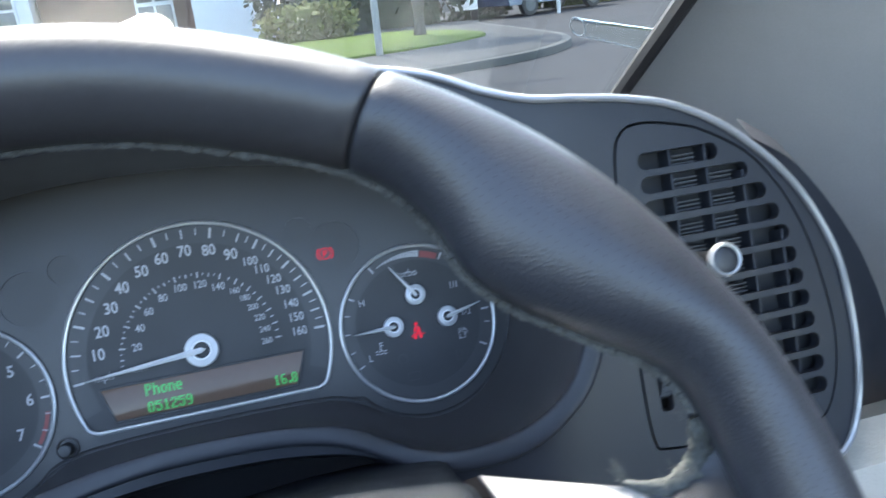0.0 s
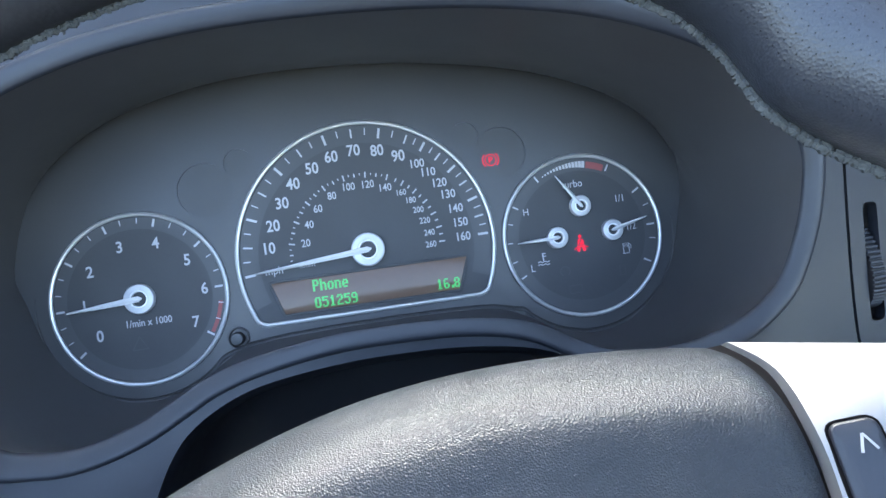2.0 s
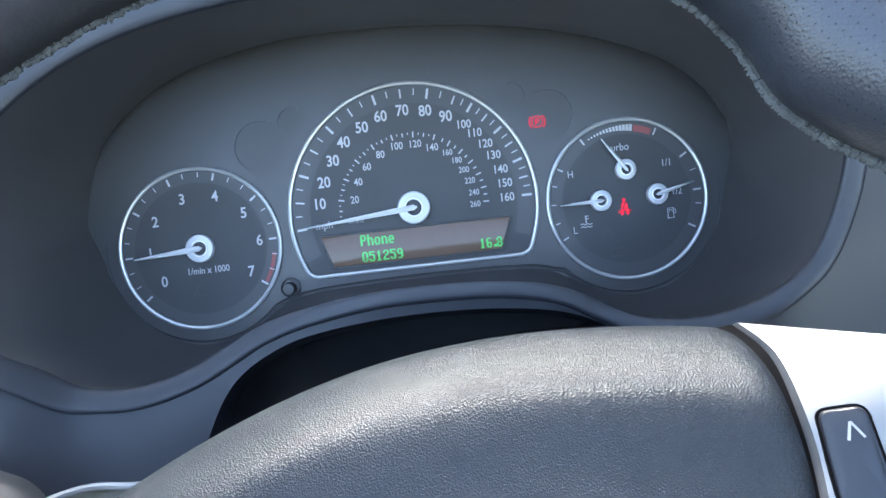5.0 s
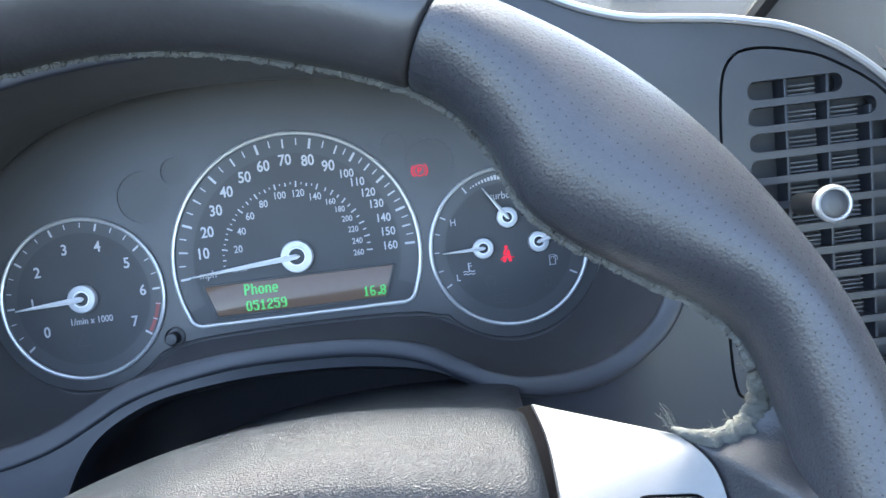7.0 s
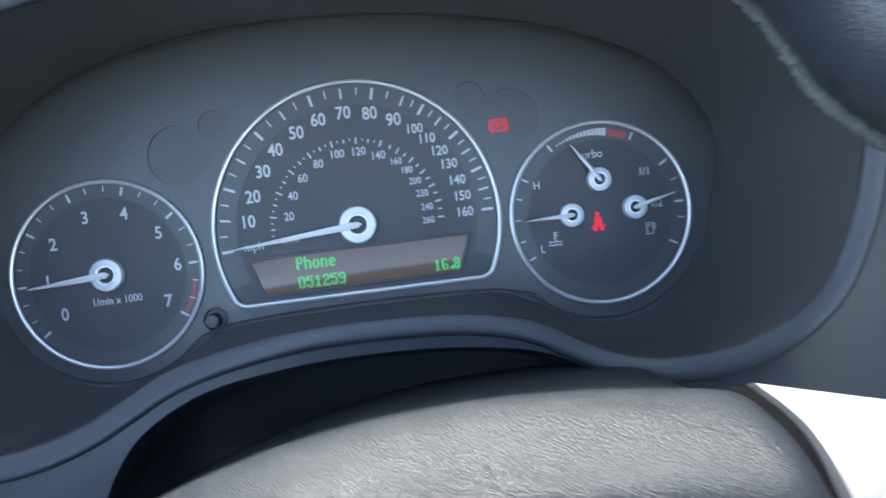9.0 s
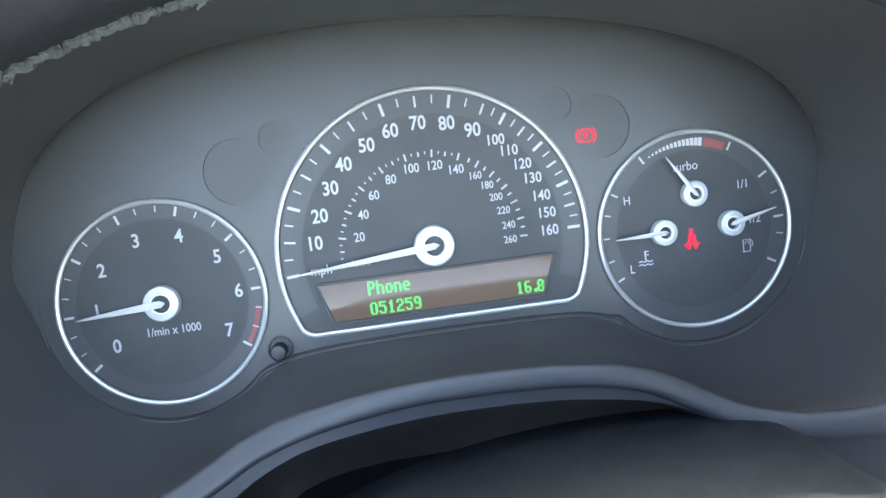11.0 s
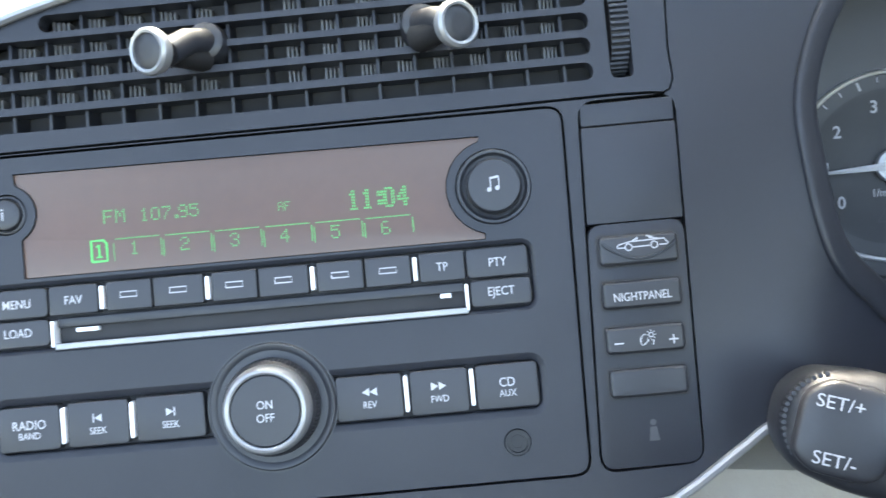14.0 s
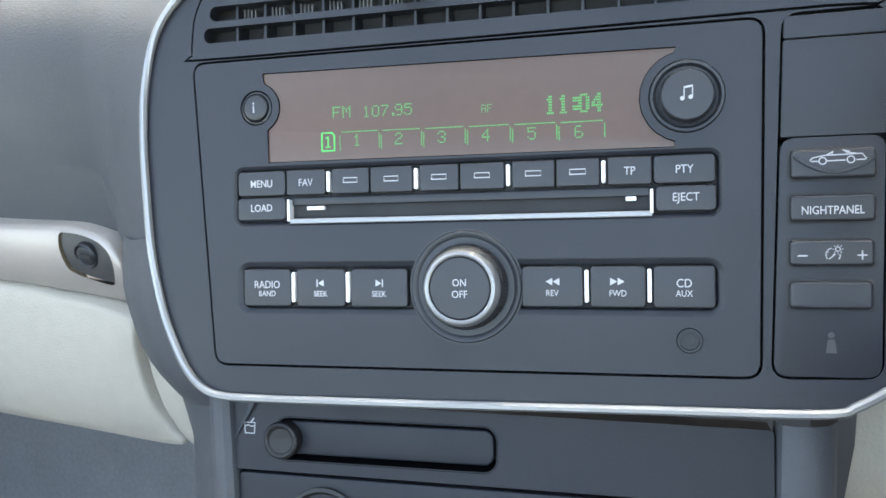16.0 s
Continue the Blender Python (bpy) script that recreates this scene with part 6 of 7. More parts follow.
# ---- cruise control stalk ----
stalk = thing("cruise_stalk", NEARER @ frame_matrix((-0.2270, 0.2021, 0.8807), (0.96, -0.23, -0.15), (0.05, 0.53, 0.85)) @ Matrix.Scale(0.92, 4), "chunky black cruise control stalk with white set marks", "control stalk")
body = round_poly([(-17, -8), (-11, -17), (4, -20), (20, -19.5), (38, -14), (48, -8), (48, 9), (38, 15), (10, 18.5), (-10, 15), (-17, 6)], 6, 4)
bm = bmesh.new()
block(bm, [p * MM for p in body], -0.024, 0.003, 0.009)
part("body", bm, BUTTON, stalk, sharp=50)
bm = bmesh.new()
block(bm, [p * MM for p in round_poly([(-13, -11), (-7, -15.5), (12, -15), (15, 0), (11, 13), (-6, 13.5), (-13, 7)], 7, 4)], 0.0, 0.0052, 0.002, crown=0.0008)
part("set_rocker", bm, BUTTON, stalk, "rounded rocker marked for setting speed", sharp=50)
for k in range(19):
    a = radians(118 + k * 6.6)
    c = Vector((0.0012 + 0.0172 * math.cos(a), -0.0005 + 0.0164 * math.sin(a), -0.001))
    bm = bmesh.new()
    tube(bm, [c + Vector((0, 0, -0.014)), c + Vector((0, 0, 0.0005))], 0.0008, 6, up=Vector((0, 1, 0)))
    part("grip_rib", bm, BUTTON, stalk)
lettering("lettering", "SET/+", 0.0056, -0.0030, 0.0062, 0.0066, PRINT, stalk, turn=2)
lettering("lettering", "SET/-", 0.0056, -0.0015, -0.0104, 0.0064, PRINT, stalk, turn=2)
bm = bmesh.new()
block(bm, [p * MM for p in round_poly([(21, -11), (38, -10), (38, 11), (21, 12)], 6, 4)], 0.0, 0.0034, 0.0014, crown=0.0004)
part("slide_switch", bm, RUBBER, stalk, "small dark sliding switch")
bm = bmesh.new()
tube(bm, [Vector((0.044, 0.0, -0.014)), Vector((0.07, -0.012, -0.028)), Vector((0.13, -0.03, -0.05))], 0.007, 12, up=Vector((0, 1, 0)))
part("lever", bm, SHROUD, stalk, "thin black lever to the column")


# ---- the cabin round it ----
def pillar_point(s):
    """A point of the windscreen's right edge; s runs from its foot up."""
    return Vector((0.3485 - 0.078 * s, 0.72 - s, 0.880 + 0.656 * s))


pillar = thing("windscreen_pillar", None, "pale grey cloth-covered windscreen pillar", "pillar", kind="structure")
PILLAR_GREY = material("grey_pillar_trim", (0.20, 0.205, 0.215), 0.55, grain=0.2, grain_scale=900, tint=0.06)
bm = bmesh.new()
rows = []
for k in range(14):
    p = pillar_point(-0.245 + 0.075 * k)
    rows.append([p + Vector(d) for d in ((0.004, 0.004, -0.001), (0.025, -0.018, 0.004), (0.05, -0.05, 0.004), (0.08, -0.105, 0.0), (0.11, -0.18, -0.012), (0.135, -0.28, -0.03), (0.15, -0.34, -0.10), (0.16, -0.36, -0.22))])
loft(bm, rows, close=False)
part("cover", bm, PILLAR_GREY, pillar)
bm = bmesh.new()
tube(bm, [pillar_point(-0.05 + 0.1 * k) + Vector((0.0, 0.012, 0.0)) for k in range(10)], 0.0075, 8)
part("seal", bm, RUBBER, pillar, "black rubber windscreen seal")
left_pillar = copy_thing(pillar, Matrix.Diagonal((-1, 1, 1, 1)) @ pose(0.75, 0, 0))
left_pillar.matrix_world = Matrix.Translation((-0.75, 0, 0)) @ Matrix.Diagonal((-1, 1, 1, 1))

GLASS = bpy.data.materials.new("windscreen_glass")
GLASS.use_nodes = True
_b = GLASS.node_tree.nodes["Principled BSDF"]
_b.inputs["Base Color"].default_value, _b.inputs["Roughness"].default_value, _b.inputs["IOR"].default_value, _b.inputs["Transmission Weight"].default_value = (0.62, 0.66, 0.65, 1), 0.0, 1.45, 1.0
windscreen = thing("windscreen", None, "clear raked windscreen", "windscreen", kind="structure")
bm = bmesh.new()
rings = []
for k in range(6):
    p = pillar_point(-0.02 + 0.15 * k) + Vector((0, 0.02, 0))
    row = [Vector((-0.375 + (p.x + 0.375) * q, p.y + 0.10 * (1 - q * q), p.z)) for q in (-1, -0.8, -0.6, -0.4, -0.2, 0, 0.2, 0.4, 0.6, 0.8, 1)]
    rings.append(row + [q + Vector((0, 0.0028, 0.0042)) for q in row[::-1]])
loft(bm, rings, cap_start=True, cap_end=True)
pane = part("pane", bm, GLASS, windscreen)
pane.visible_shadow = False

# cowl at the windscreen's foot
bm = bmesh.new()
loft(bm, [[Vector((x, y, z)) for x in (-1.2, -0.4, 0.5)] for y, z in ((0.70, 0.935), (0.80, 0.90), (1.0, 0.87), (1.9, 0.72), (2.0, 0.4))], close=False)
cowl = tagged(part("bonnet", bm, material("dark_car_paint", (0.02, 0.022, 0.03), 0.25, coat=0.6), None, "dark painted car bonnet ahead of the windscreen", kind="structure"), category="bonnet")

# end of the dashboard and the driver's door
dash_end = thing("dash_end", None, "plastic end of the dashboard beside the door, coloured dark for its shade", "dashboard", kind="structure")
bm = bmesh.new()
edge = [(p.x, p.y) for p in spline([(*p, 0) for p in OUTLINE_RIGHT], 4)]
rows = []
for t, dy, dz in ((0.0, 0.001, 0), (0.04, 0.008, -0.005), (0.08, 0.022, -0.012), (0.11, 0.045, -0.022), (0.14, 0.15, -0.06), (0.20, 0.5, -0.18)):
    rows.append([on_fascia(x, z, -0.002) + Vector(((0.47 - x) * t, dy, dz)) for x, z in edge])
loft(bm, rows, close=False)
# darker than the dash top: the shade on this turned-away side is in the colour
part("end_cap", bm, SHROUD, dash_end)
bm = bmesh.new()
line = spline([(0.252, 0.300, 0.984), (0.272, 0.300, 0.972), (0.284, 0.300, 0.961), (0.298, 0.300, 0.945), (0.313, 0.300, 0.925), (0.326, 0.300, 0.904), (0.342, 0.300, 0.870), (0.357, 0.300, 0.816)], 4)
near_edge = spline([on_fascia(x, z, -0.004) for x, z in ((0.2287, 0.9924), (0.2430, 0.981), (0.2540, 0.9676), (0.2640, 0.952), (0.2704, 0.9376), (0.2756, 0.9108), (0.2765, 0.8793), (0.262, 0.8431))], 4)
loft(bm, [near_edge, [a.lerp(b, 0.5) + Vector((0, 0.012, 0)) for a, b in zip(near_edge, line)], line, [p + Vector((0.012, 0.03, 0.004)) for p in line]], close=False)
part("end_panel", bm, SHROUD, dash_end, "dark recessed end panel beside the door")
door = thing("driver_door", None, "driver's door with dark top and cream panel", "car door")
bm = bmesh.new()
loft(bm, [[Vector((x, y, z)) for y in (-1.2, -0.6, 0.0, 0.30)] for x, z in ((0.50, 0.895), (0.44, 0.905), (0.41, 0.895), (0.402, 0.87), (0.40, 0.80))], close=False)
part("door_top", bm, DASH, door)
bm = bmesh.new()
loft(bm, [[Vector((x, y, z)) for y in (-1.2, -0.6, 0.0, 0.30)] for x, z in ((0.398, 0.798), (0.385, 0.76), (0.39, 0.6), (0.41, 0.30))], close=False)
part("door_panel", bm, CREAM, door, "cream lower door panel")
knee = thing("knee_panel", None, "cream lower dashboard panels beside the steering column", "dashboard", kind="structure")
for xs in ((-0.262, -0.25, -0.235, -0.21, -0.185, -0.17), (0.09, 0.12, 0.2, 0.3, 0.40)):
    bm = bmesh.new()
    shift = NEARER if xs[0] < 0 else Matrix.Identity(4)
    loft(bm, [[shift @ Vector((x, y, z)) for x in xs] for y, z in ((0.262, 0.838), (0.236, 0.832), (0.226, 0.815), (0.228, 0.78), (0.25, 0.70), (0.34, 0.60), (0.40, 0.40), (0.30, 0.28), (-0.6, 0.28))], close=False)
    part("cover", bm, CREAM, knee)

left_door = thing("passenger_door", None, "passenger door with cream panel", "car door")
bm = bmesh.new()
loft(bm, [[Vector((x, y, z)) for y in (-1.2, -0.4, 0.3, 0.6)] for x, z in ((-1.32, 0.955), (-1.25, 0.96), (-1.225, 0.90), (-1.21, 0.6), (-1.22, 0.28))], close=False)
part("door_panel", bm, CREAM, left_door)
floor = thing("cabin_floor", None, "dark carpeted cabin floor", "floor", kind="structure")
bm = bmesh.new()
loft(bm, [[Vector((x, y, z)) for x in (-1.35, 0.5)] for y, z in ((0.5, 0.27), (-2.0, 0.27))], close=False)
part("carpet", bm, CARPET, floor)


# unseen seats, black like the dark driver so that no warm light bounces forward
def seat(x):
    s = thing("front_seat", Matrix.Translation((x, -0.55, 0.30)), "unseen front seat, coloured black in place of the dark driver", "car seat", group="front seats")
    bm = bmesh.new()
    block(bm, round_rect(-0.25, -0.28, 0.25, 0.26, 0.08, 6), 0.0, 0.22, 0.06, crown=0.02)
    part("cushion", bm, LEATHER, s)
    bm = bmesh.new()
    f = lambda a, b, c: Vector((a, -0.26 - c * 0.95 - b * 0.28, 0.18 + b * 0.95))
    block(bm, round_rect(-0.25, 0.0, 0.25, 0.58, 0.09, 6), 0.12, 0.0, 0.04, fn=f)
    part("backrest", bm, LEATHER, s)
    bm = bmesh.new()
    block(bm, round_rect(-0.13, 0.62, 0.13, 0.80, 0.05, 5), 0.10, 0.01, 0.03, fn=f)
    part("headrest", bm, LEATHER, s)
    return s


seat(-0.03)
seat(-0.76)
# unseen wall, added to close the cabin's rear against the sky
bm = bmesh.new()
loft(bm, [[Vector((x, y, z)) for x in (-1.3, 0.5)] for y, z in ((-1.6, 0.28), (-1.75, 0.9), (-1.9, 0.98), (-2.3, 0.98), (-2.32, 0.3))], close=False)
tagged(part("rear_bulkhead", bm, CARPET, None, "unseen dark wall added to close the cabin behind the front seats", kind="structure"), category="bulkhead")

# the windscreen's header; the folding top is down
header = thing("windscreen_header", None, "dark padded header rail over the windscreen", "header rail", kind="structure")
bm = bmesh.new()
profile = [(0.402, 1.31), (0.36, 1.36), (0.2, 1.395), (-0.1, 1.41), (-0.375, 1.415), (-0.65, 1.41), (-0.95, 1.395), (-1.11, 1.36), (-1.152, 1.31)]
tube(bm, [Vector((x, -0.06 + 0.09 * (1 - ((x + 0.375) / 0.78) ** 2), z + 0.005)) for x, z in profile], 0.022, 8)
part("rail", bm, DASH, header)


# ---- outside ----
ASPHALT = material("asphalt", (0.038, 0.038, 0.040), 0.9, tint=0.2, tint_scale=0.8, grain=0.6, grain_scale=60, spec=0.1)
PAVING = material("pavement", (0.06, 0.059, 0.058), 0.9, tint=0.15, tint_scale=1.5, grain=0.4, grain_scale=40, spec=0.1)
KERB = material("kerb_concrete", (0.09, 0.088, 0.083), 0.85, tint=0.15, tint_scale=3, spec=0.1)
GRASS = material("mown_grass", (0.055, 0.085, 0.012), 0.9, tint=0.3, tint_scale=3, grain=0.8, grain_scale=80, spec=0.1)
HEDGE = material("hedge_leaves", (0.020, 0.032, 0.016), 0.8, tint=0.5, tint_scale=4, spec=0.1)
SHRUB = material("pale_shrub_leaves", (0.10, 0.11, 0.035), 0.8, tint=0.5, tint_scale=6, spec=0.1)
BARK = material("bark", (0.10, 0.085, 0.07), 0.9, tint=0.3, tint_scale=6)
BRICK = material("house_brick", (0.16, 0.10, 0.08), 0.85, tint=0.2, tint_scale=3, spec=0.1)
WHITE = material("white_paint", (0.50, 0.51, 0.53), 0.5, tint=0.05, tint_scale=2)
WINDOW = material("window_glass", (0.05, 0.06, 0.07), 0.08, tint=0.1)
GALV = material("galvanised_post", (0.17, 0.18, 0.19), 0.5, metal=0.5, tint=0.1)
ROOF = material("roof_tiles", (0.12, 0.08, 0.07), 0.85, tint=0.2, tint_scale=2, spec=0.1)


def box(bm, x0, y0, z0, x1, y1, z1, bevel=0.02):
    block(bm, round_rect(x0, y0, x1, y1, bevel, 1), z0, z1, bevel)


bm = bmesh.new()
loft(bm, [[Vector((x, y, 0)) for x in (-2500, -300, -40, 0, 40, 300, 2500)] for y in (-2500, -300, -40, 0, 20, 60, 300, 2500)], close=False)
tagged(part("ground", bm, ASPHALT, None, "grey asphalt road and ground", kind="structure"), category="ground")
pavement = thing("pavement", None, "grey pavement with a pale kerb round the corner", "pavement", kind="structure")
corner = [Vector((p.x, p.y)) for p in spline([(-14, 9.0, 0), (-4, 9.1, 0), (1.2, 9.3, 0), (3.2, 9.7, 0), (4.5, 10.6, 0), (5.3, 12.2, 0), (5.6, 15, 0), (5.9, 19, 0), (6.0, 21.0, 0), (2.0, 22.5, 0), (-14, 24, 0)], 5, closed=True)]
corner = corner if area(corner) > 0 else corner[::-1]
bm = bmesh.new()
block(bm, corner, -0.05, 0.11, 0.02)
part("kerb", bm, KERB, pavement)
bm = bmesh.new()
block(bm, inset(corner, 0.14), -0.05, 0.118, 0.01)
part("paving", bm, PAVING, pavement)
lawn_line = [Vector((p.x, p.y)) for p in spline([(-13, 12.0, 0), (-3, 12.0, 0), (1.0, 12.2, 0), (3.2, 12.9, 0), (4.35, 13.9, 0), (4.6, 15.2, 0), (4.2, 17.2, 0), (2.0, 19.0, 0), (-13, 20, 0)], 5, closed=True)]
lawn_line = lawn_line if area(lawn_line) > 0 else lawn_line[::-1]
bm = bmesh.new()
block(bm, lawn_line, 0.0, 0.16, 0.03)
tagged(part("lawn", bm, GRASS, None, "mown green grass verge", kind="stuff"), category="grass")

post = thing("lamp_post", Matrix.Translation((2.115, 12.4, 0)), "slim grey metal lamp post on the verge", "lamp post")
bm = bmesh.new()
lathe(bm, [(0.060, 0.1), (0.060, 1.1), (0.050, 1.16), (0.045, 3.5), (0.040, 6.2)], 0, 0, 16)
part("pole", bm, GALV, post)
bm = bmesh.new()
tube(bm, [Vector((0, 0, 6.2)), Vector((0.1, 0, 6.5)), Vector((0.6, 0, 6.65)), Vector((0.9, 0, 6.65))], 0.045, 8)
part("arm", bm, GALV, post)


def leaves(bm, rnd, n, centre, radius, size):
    for _ in range(n):
        d = Vector((rnd.gauss(0, 1), rnd.gauss(0, 1), rnd.gauss(0, 1))).normalized() * rnd.uniform(0.55, 1.0)
        p = Vector(centre) + Vector((d.x * radius[0], d.y * radius[1], d.z * radius[2]))
        u = Vector((rnd.gauss(0, 1), rnd.gauss(0, 1), rnd.gauss(0, 1))).normalized()
        v = u.orthogonal().normalized()
        s = size * rnd.uniform(0.6, 1.4)
        bm.faces.new([bm.verts.new(p + q) for q in (u * s, v * s * 0.6, -u * s, -v * s * 0.6)])


def hedge(name, x0, x1, y, high, deep, mat, seed, label, size=0.16):
    rnd = random.Random(seed)
    h = thing(name, Matrix.Translation((0, 0, 0)), label, "hedge")
    bm = bmesh.new()
    n = max(2, int((x1 - x0) / (deep * 0.7)))
    for k in range(n + 1):
        x = x0 + (x1 - x0) * k / n
        hh = high * rnd.uniform(0.85, 1.1)
        leaves(bm, rnd, 420, (x, y + rnd.uniform(-0.2, 0.2), hh * 0.5), (deep * 0.75, deep * 0.5, hh * 0.55), size)
    part("foliage", bm, mat, h, kind="stuff")
    bm = bmesh.new()
    block(bm, round_rect(x0, y - deep * 0.28, x1, y + deep * 0.28, 0.1, 2), 0.0, high * 0.85, 0.2)
    part("core", bm, mat, h)
    return h


hedge("hedge", 1.3, 5.4, 21.5, 3.2, 1.6, HEDGE, 1, "tall dark green hedge behind the grass verge")
hedge("hedge", 6.9, 7.7, 23.5, 1.6, 1.0, HEDGE, 2, "small dark green hedge between parked cars")
hedge("hedge", 10.5, 15.0, 26.0, 1.5, 1.2, SHRUB, 3, "pale green clipped hedge along the road")
hedge("shrub", 1.0, 2.2, 19.2, 1.1, 0.9, SHRUB, 4, "yellow-green shrubs at the hedge foot", 0.1)
hedge("hedge", 15.5, 24.0, 28.0, 4.0, 2.0, HEDGE, 6, "dark trees at the road's far side")
tree = thing("street_tree", Matrix.Translation((3.62, 16.0, 0.1)), "street tree with a slim trunk on the verge", "tree")
bm = bmesh.new()
tube(bm, [Vector((0, 0, -0.1)), Vector((0.02, 0, 0.8)), Vector((0.0, 0.03, 1.8)), Vector((0.05, 0, 3.2))], lambda t: 0.17 - 0.07 * t, 12)
for k in range(5):
    a = k * 1.26
    tube(bm, [Vector((0.03, 0, 2.4 + 0.15 * k)), Vector((0.5 * math.cos(a), 0.5 * math.sin(a), 3.3)), Vector((1.1 * math.cos(a), 1.1 * math.sin(a), 4.2))], lambda t: 0.07 - 0.05 * t, 6)
part("trunk", bm, BARK, tree)
bm = bmesh.new()
rnd = random.Random(11)
for k in range(9):
    leaves(bm, rnd, 260, (rnd.uniform(-1.1, 1.1), rnd.uniform(-1.1, 1.1), rnd.uniform(3.6, 5.4)), (0.9, 0.9, 0.7), 0.11)
part("crown", bm, HEDGE, tree)


def house(x0, x1, y, wide_mat, windows, label, roof=5.2):
    h = thing("house", Matrix.Translation((0, 0, 0)), label, "house")
    bm = bmesh.new()
    box(bm, x0, y, 0, x1, y + 7, roof)
    part("wall", bm, wide_mat, h)
    bm = bmesh.new()
    loft(bm, [[Vector((x, yy, z)) for x in (x0 - 0.3, x1 + 0.3)] for yy, z in ((y - 0.4, roof - 0.1), (y + 3.5, roof + 2.6), (y + 7.4, roof - 0.1))], close=False)
    part("roof", bm, ROOF, h)
    for wx, wz, ww, wh in windows:
        bm = bmesh.new()
        block(bm, round_rect(wx, wz, wx + ww, wz + wh, 0.02, 1), -0.03, 0.06, 0.02, fn=lambda a, b, c: Vector((a, y - c, b)))
        win = part("window", bm, WHITE, h)
        n = 3 if ww > 1.3 else 2
        for k in range(n):
            bm = bmesh.new()
            a = wx + 0.08 + k * (ww - 0.08) / n
            for z0, z1 in ((wz + 0.08, wz + wh * 0.62), (wz + wh * 0.68, wz + wh - 0.08)):
                block(bm, round_rect(a, z0, a + (ww - 0.08) / n - 0.08, z1, 0.01, 1), 0.0, 0.075, 0.005, fn=lambda p, q, c: Vector((p, y - c, q)))
            part("pane", bm, WINDOW, win)
    return h


house(-11.5, -6.2, 27.0, WHITE, [(-8.6, 0.7, 2.0, 1.5), (-11.0, 0.7, 2.0, 1.5), (-8.6, 3.2, 1.8, 1.2)], "white-fronted house with panelled windows")
house(-6.1, -1.2, 27.5, BRICK, [(-3.2, 0.1, 1.2, 2.1), (-5.6, 3.0, 1.6, 1.2)], "red brick house facing the road")
house(-1.1, 0.2, 28.2, BRICK, [(-0.9, 0.5, 0.9, 1.6)], "narrow brick house end")
garage = thing("garage", None, "pale grey garage beside the hedge", "garage")
bm = bmesh.new()
box(bm, -1.25, 24.0, 0, 1.2, 30.0, 2.9)
part("wall", bm, material("pale_render", (0.50, 0.53, 0.58), 0.8, tint=0.06, tint_scale=1), garage)
bm = bmesh.new()
loft(bm, [[Vector((x, yy, z)) for x in (-1.4, 1.35)] for yy, z in ((23.7, 2.85), (27, 3.7), (30.3, 2.85))], close=False)
part("roof", bm, ROOF, garage)
house(8.0, 20.0, 40.0, BRICK, [(9.0, 0.8, 1.6, 1.3), (12.5, 0.8, 1.6, 1.3), (16.0, 0.8, 1.6, 1.3), (9.0, 3.3, 1.6, 1.2), (12.5, 3.3, 1.6, 1.2)], "brick houses across the road")
house(21.0, 40.0, 44.0, BRICK, [(23.0, 0.8, 1.6, 1.3), (28.0, 0.8, 1.6, 1.3)], "brick houses further along the road")


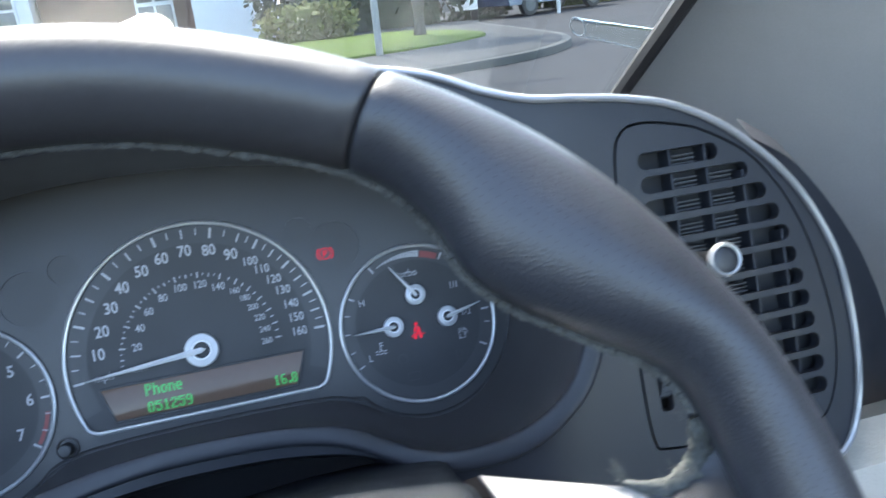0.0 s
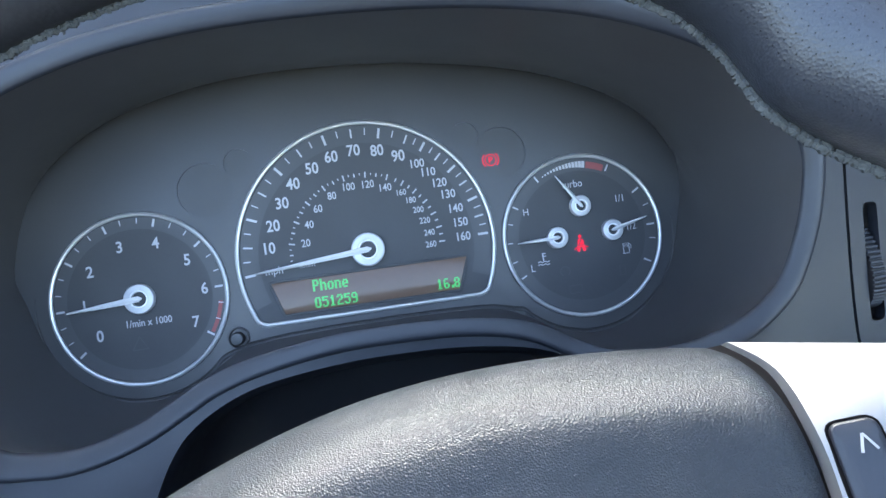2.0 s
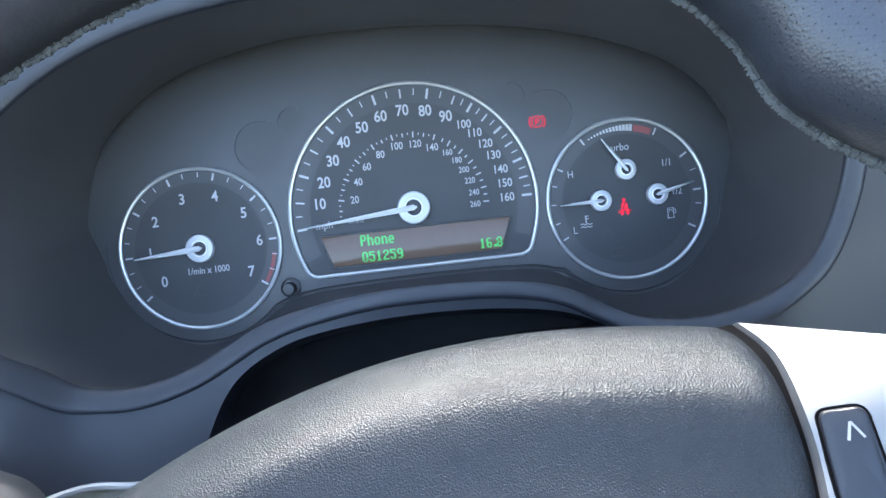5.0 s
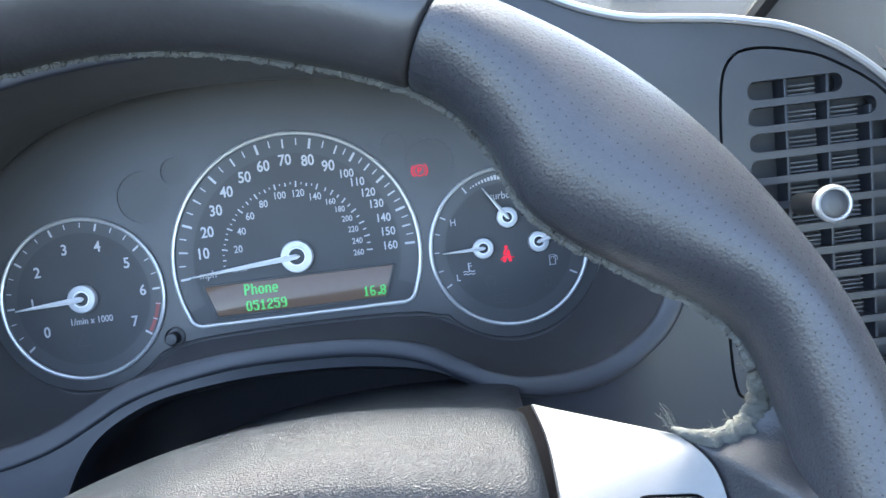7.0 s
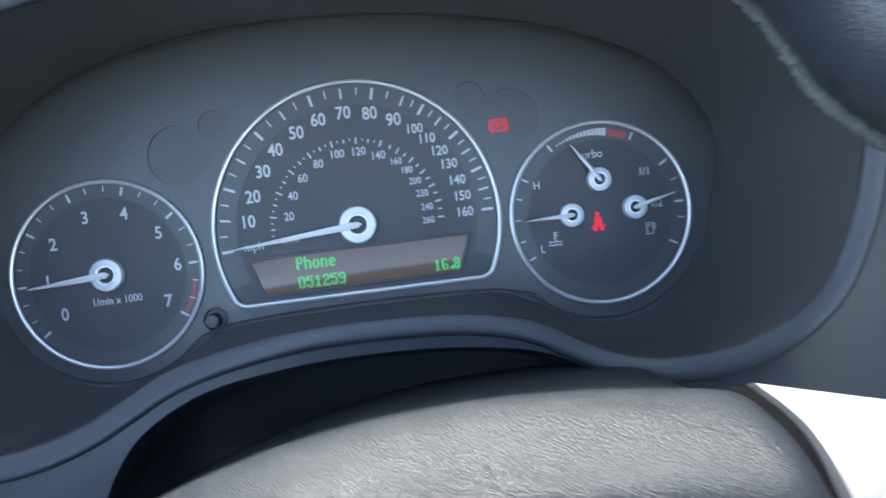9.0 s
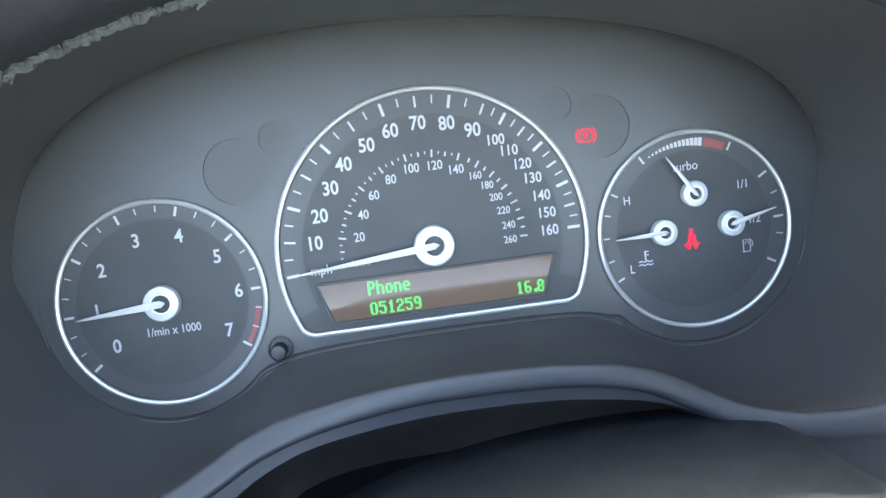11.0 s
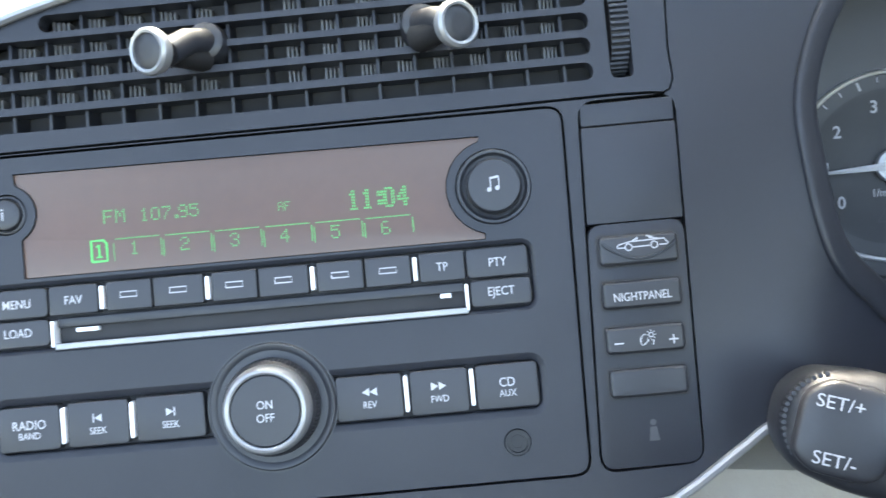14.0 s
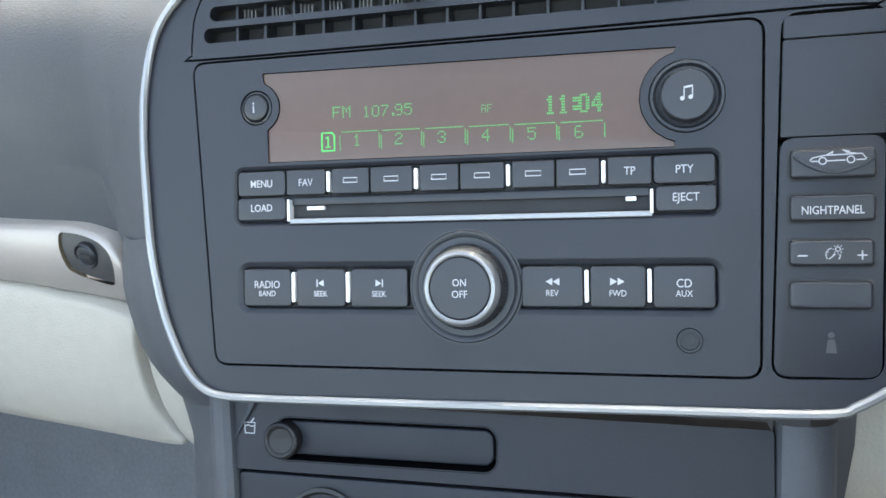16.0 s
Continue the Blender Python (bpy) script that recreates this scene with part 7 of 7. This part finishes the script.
def parked_car(x, y, turn, paint, label):
    c = thing("parked_car", pose(x, y, 0, 0, 0, turn), label, "car")
    side = [(-2.1, 0.35), (-2.12, 0.75), (-1.95, 0.92), (-1.1, 1.0), (-0.45, 1.42), (0.9, 1.45), (1.65, 1.02), (2.05, 0.92), (2.12, 0.6), (2.08, 0.32)]
    line = [Vector((p.x, p.y)) for p in spline([(a, b, 0) for a, b in side], 4)]
    bm = bmesh.new()
    rings = []
    for t, k in ((-0.86, 0.90), (-0.84, 0.97), (-0.6, 1.0), (0.6, 1.0), (0.84, 0.97), (0.86, 0.90)):
        rings.append([Vector((p.x * (0.9 + 0.1 * k), t * (1 - 0.22 * max(0, p.y - 0.95) / 0.5), 0.3 + (p.y - 0.3) * k)) for p in line])
    loft(bm, rings, cap_start=True, cap_end=True)
    part("body", bm, paint, c)
    for s in (-1, 1):
        bm = bmesh.new()
        pts = [Vector((-0.95, 0.98)), Vector((1.45, 1.0)), Vector((0.85, 1.36)), Vector((-0.4, 1.34))]
        block(bm, round_poly(pts, 0.08, 3), 0.0, 0.02, 0.005, fn=lambda a, b, w: Vector((a, s * (0.87 + w) * (1 - 0.22 * max(0, b - 0.95) / 0.5), b)))
        part("side_window", bm, WINDOW, c)
        for wx in (-1.3, 1.3):
            bm = bmesh.new()
            lathe(bm, [(0.30, -0.1), (0.32, -0.08), (0.32, 0.08), (0.30, 0.1)], 0, 0, 24, fn=lambda a, b, w: Vector((wx + a, s * 0.78 + w, 0.32 + b)))
            w_ = part("wheel", bm, RUBBER, c)
            bm = bmesh.new()
            lathe(bm, [(0.2, -0.11), (0.2, 0.11)], 0, 0, 20, fn=lambda a, b, w: Vector((wx + a, s * 0.78 + w, 0.32 + b)))
            part("rim", bm, SATIN, w_)
    bm = bmesh.new()
    f = lambda a, b, w: Vector((-1.1 + (b - 1.0) * 1.5 - w, a * (1 - 0.2 * (b - 1.0)), b))
    block(bm, round_rect(-0.66, 1.03, 0.66, 1.38, 0.08, 3), 0.0, 0.03, 0.005, fn=f)
    part("windscreen", bm, WINDOW, c)
    for s in (-1, 1):
        bm = bmesh.new()
        block(bm, round_rect(s * 0.62 - 0.18, 0.66, s * 0.62 + 0.18, 0.84, 0.05, 3), 0.0, 0.04, 0.01, fn=lambda a, b, w: Vector((-2.06 - w, a, b)))
        part("headlight", bm, WHITE, c)
    return c


parked_car(6.4, 24.0, 75, material("white_car_paint", (0.75, 0.76, 0.78), 0.25, coat=0.5, tint=0.02), "white parked car beyond the verge")
parked_car(9.3, 23.2, 20, material("dark_blue_car_paint", (0.03, 0.045, 0.09), 0.25, coat=0.5, tint=0.02), "dark blue parked car beside a hedge")
bm = bmesh.new()
lathe(bm, [(0.06, 0.0), (0.06, 2.6)], 9.0, 21.3, 12)
tagged(part("sign_post", bm, WHITE, None, "thin white post beside the parked cars"), category="post")
bm = bmesh.new()
rnd = random.Random(21)
for k in range(26):
    leaves(bm, rnd, 120, (-40 + k * 4 + rnd.uniform(-1, 1), 52 + rnd.uniform(-2, 2), rnd.uniform(2, 6)), (3.2, 1.5, 3.0), 0.5)
tagged(part("far_trees", bm, HEDGE, None, "far dark trees behind the houses", kind="stuff"), category="trees")

# ---- small things by the glass ----
CLEAR = bpy.data.materials.new("clear_plastic")
CLEAR.use_nodes = True
_b = CLEAR.node_tree.nodes["Principled BSDF"]
_b.inputs["Base Color"].default_value, _b.inputs["Roughness"].default_value, _b.inputs["IOR"].default_value, _b.inputs["Transmission Weight"].default_value = (0.93, 0.96, 0.95, 1), 0.08, 1.12, 1.0
permit = thing("permit_holder", None, "clear plastic permit wallet on the windscreen", "permit holder")
bm = bmesh.new()
foot, tip = Vector((0.298, 0.600, 1.0265)), Vector((0.381, 0.604, 1.004))


def wallet_ring(t, thin=0.0, n=28):
    c, r = foot.lerp(tip, t), 0.0068 + 0.0032 * t - thin
    return [c + Vector((-0.42 * r * math.sin(a) + 0.5 * r * math.cos(a), -0.8 * r * math.cos(a), r * math.sin(a) * 1.15 + 0.2 * r * math.cos(a))) for a in (2 * math.pi * k / n for k in range(n))]


loft(bm, [wallet_ring(t / 8) for t in range(9)] + [wallet_ring(1 - t / 8, 0.0007) for t in range(9)] + [wallet_ring(0)])
bmesh.ops.remove_doubles(bm, verts=bm.verts, dist=1e-7)
wallet = part("wallet", bm, CLEAR, permit)
wallet.visible_shadow = False
bm = bmesh.new()
tube(bm, wallet_ring(0), 0.0005, 6, closed=True)
seam_line = [wallet_ring(t / 8, -0.0002)[21] for t in range(9)]
tube(bm, seam_line, 0.0005, 6)
part("rim", bm, material("pale_plastic_edge", (0.26, 0.27, 0.28), 0.3, tint=0.05), permit)

# a crumpled pale cloth left on the dashboard's top
cloth = tagged(new("cleaning_cloth"), "crumpled whitish cloth lying on the dashboard top", "cloth")
bm = bmesh.new()
rings = []
for k in range(25):
    t = k / 24
    x = -0.118 + 0.102 * t
    high = 0.046 + 0.007 * smooth(0.55, 0.85, t)
    high *= min(1.0, 0.25 + 6 * t, 0.55 + 9 * (1 - t))
    ring = []
    for q in range(20):
        a = math.pi * q / 19
        p = Vector((x, 0.535 - 0.036 * math.cos(a) * (0.7 + 0.3 * t), 1.0175 + high * math.sin(a) ** 0.7))
        ring.append(p + Vector((0, 0.4, 1)) * 0.0035 * math.sin(a) * noise.noise(p * 70))
    rings.append(ring)
loft(bm, rings, cap_start=True, cap_end=True)
part("folds", bm, material("white_cloth", (0.30, 0.29, 0.27), 0.9, grain=0.4, grain_scale=600, tint=0.06), cloth, sharp=60)
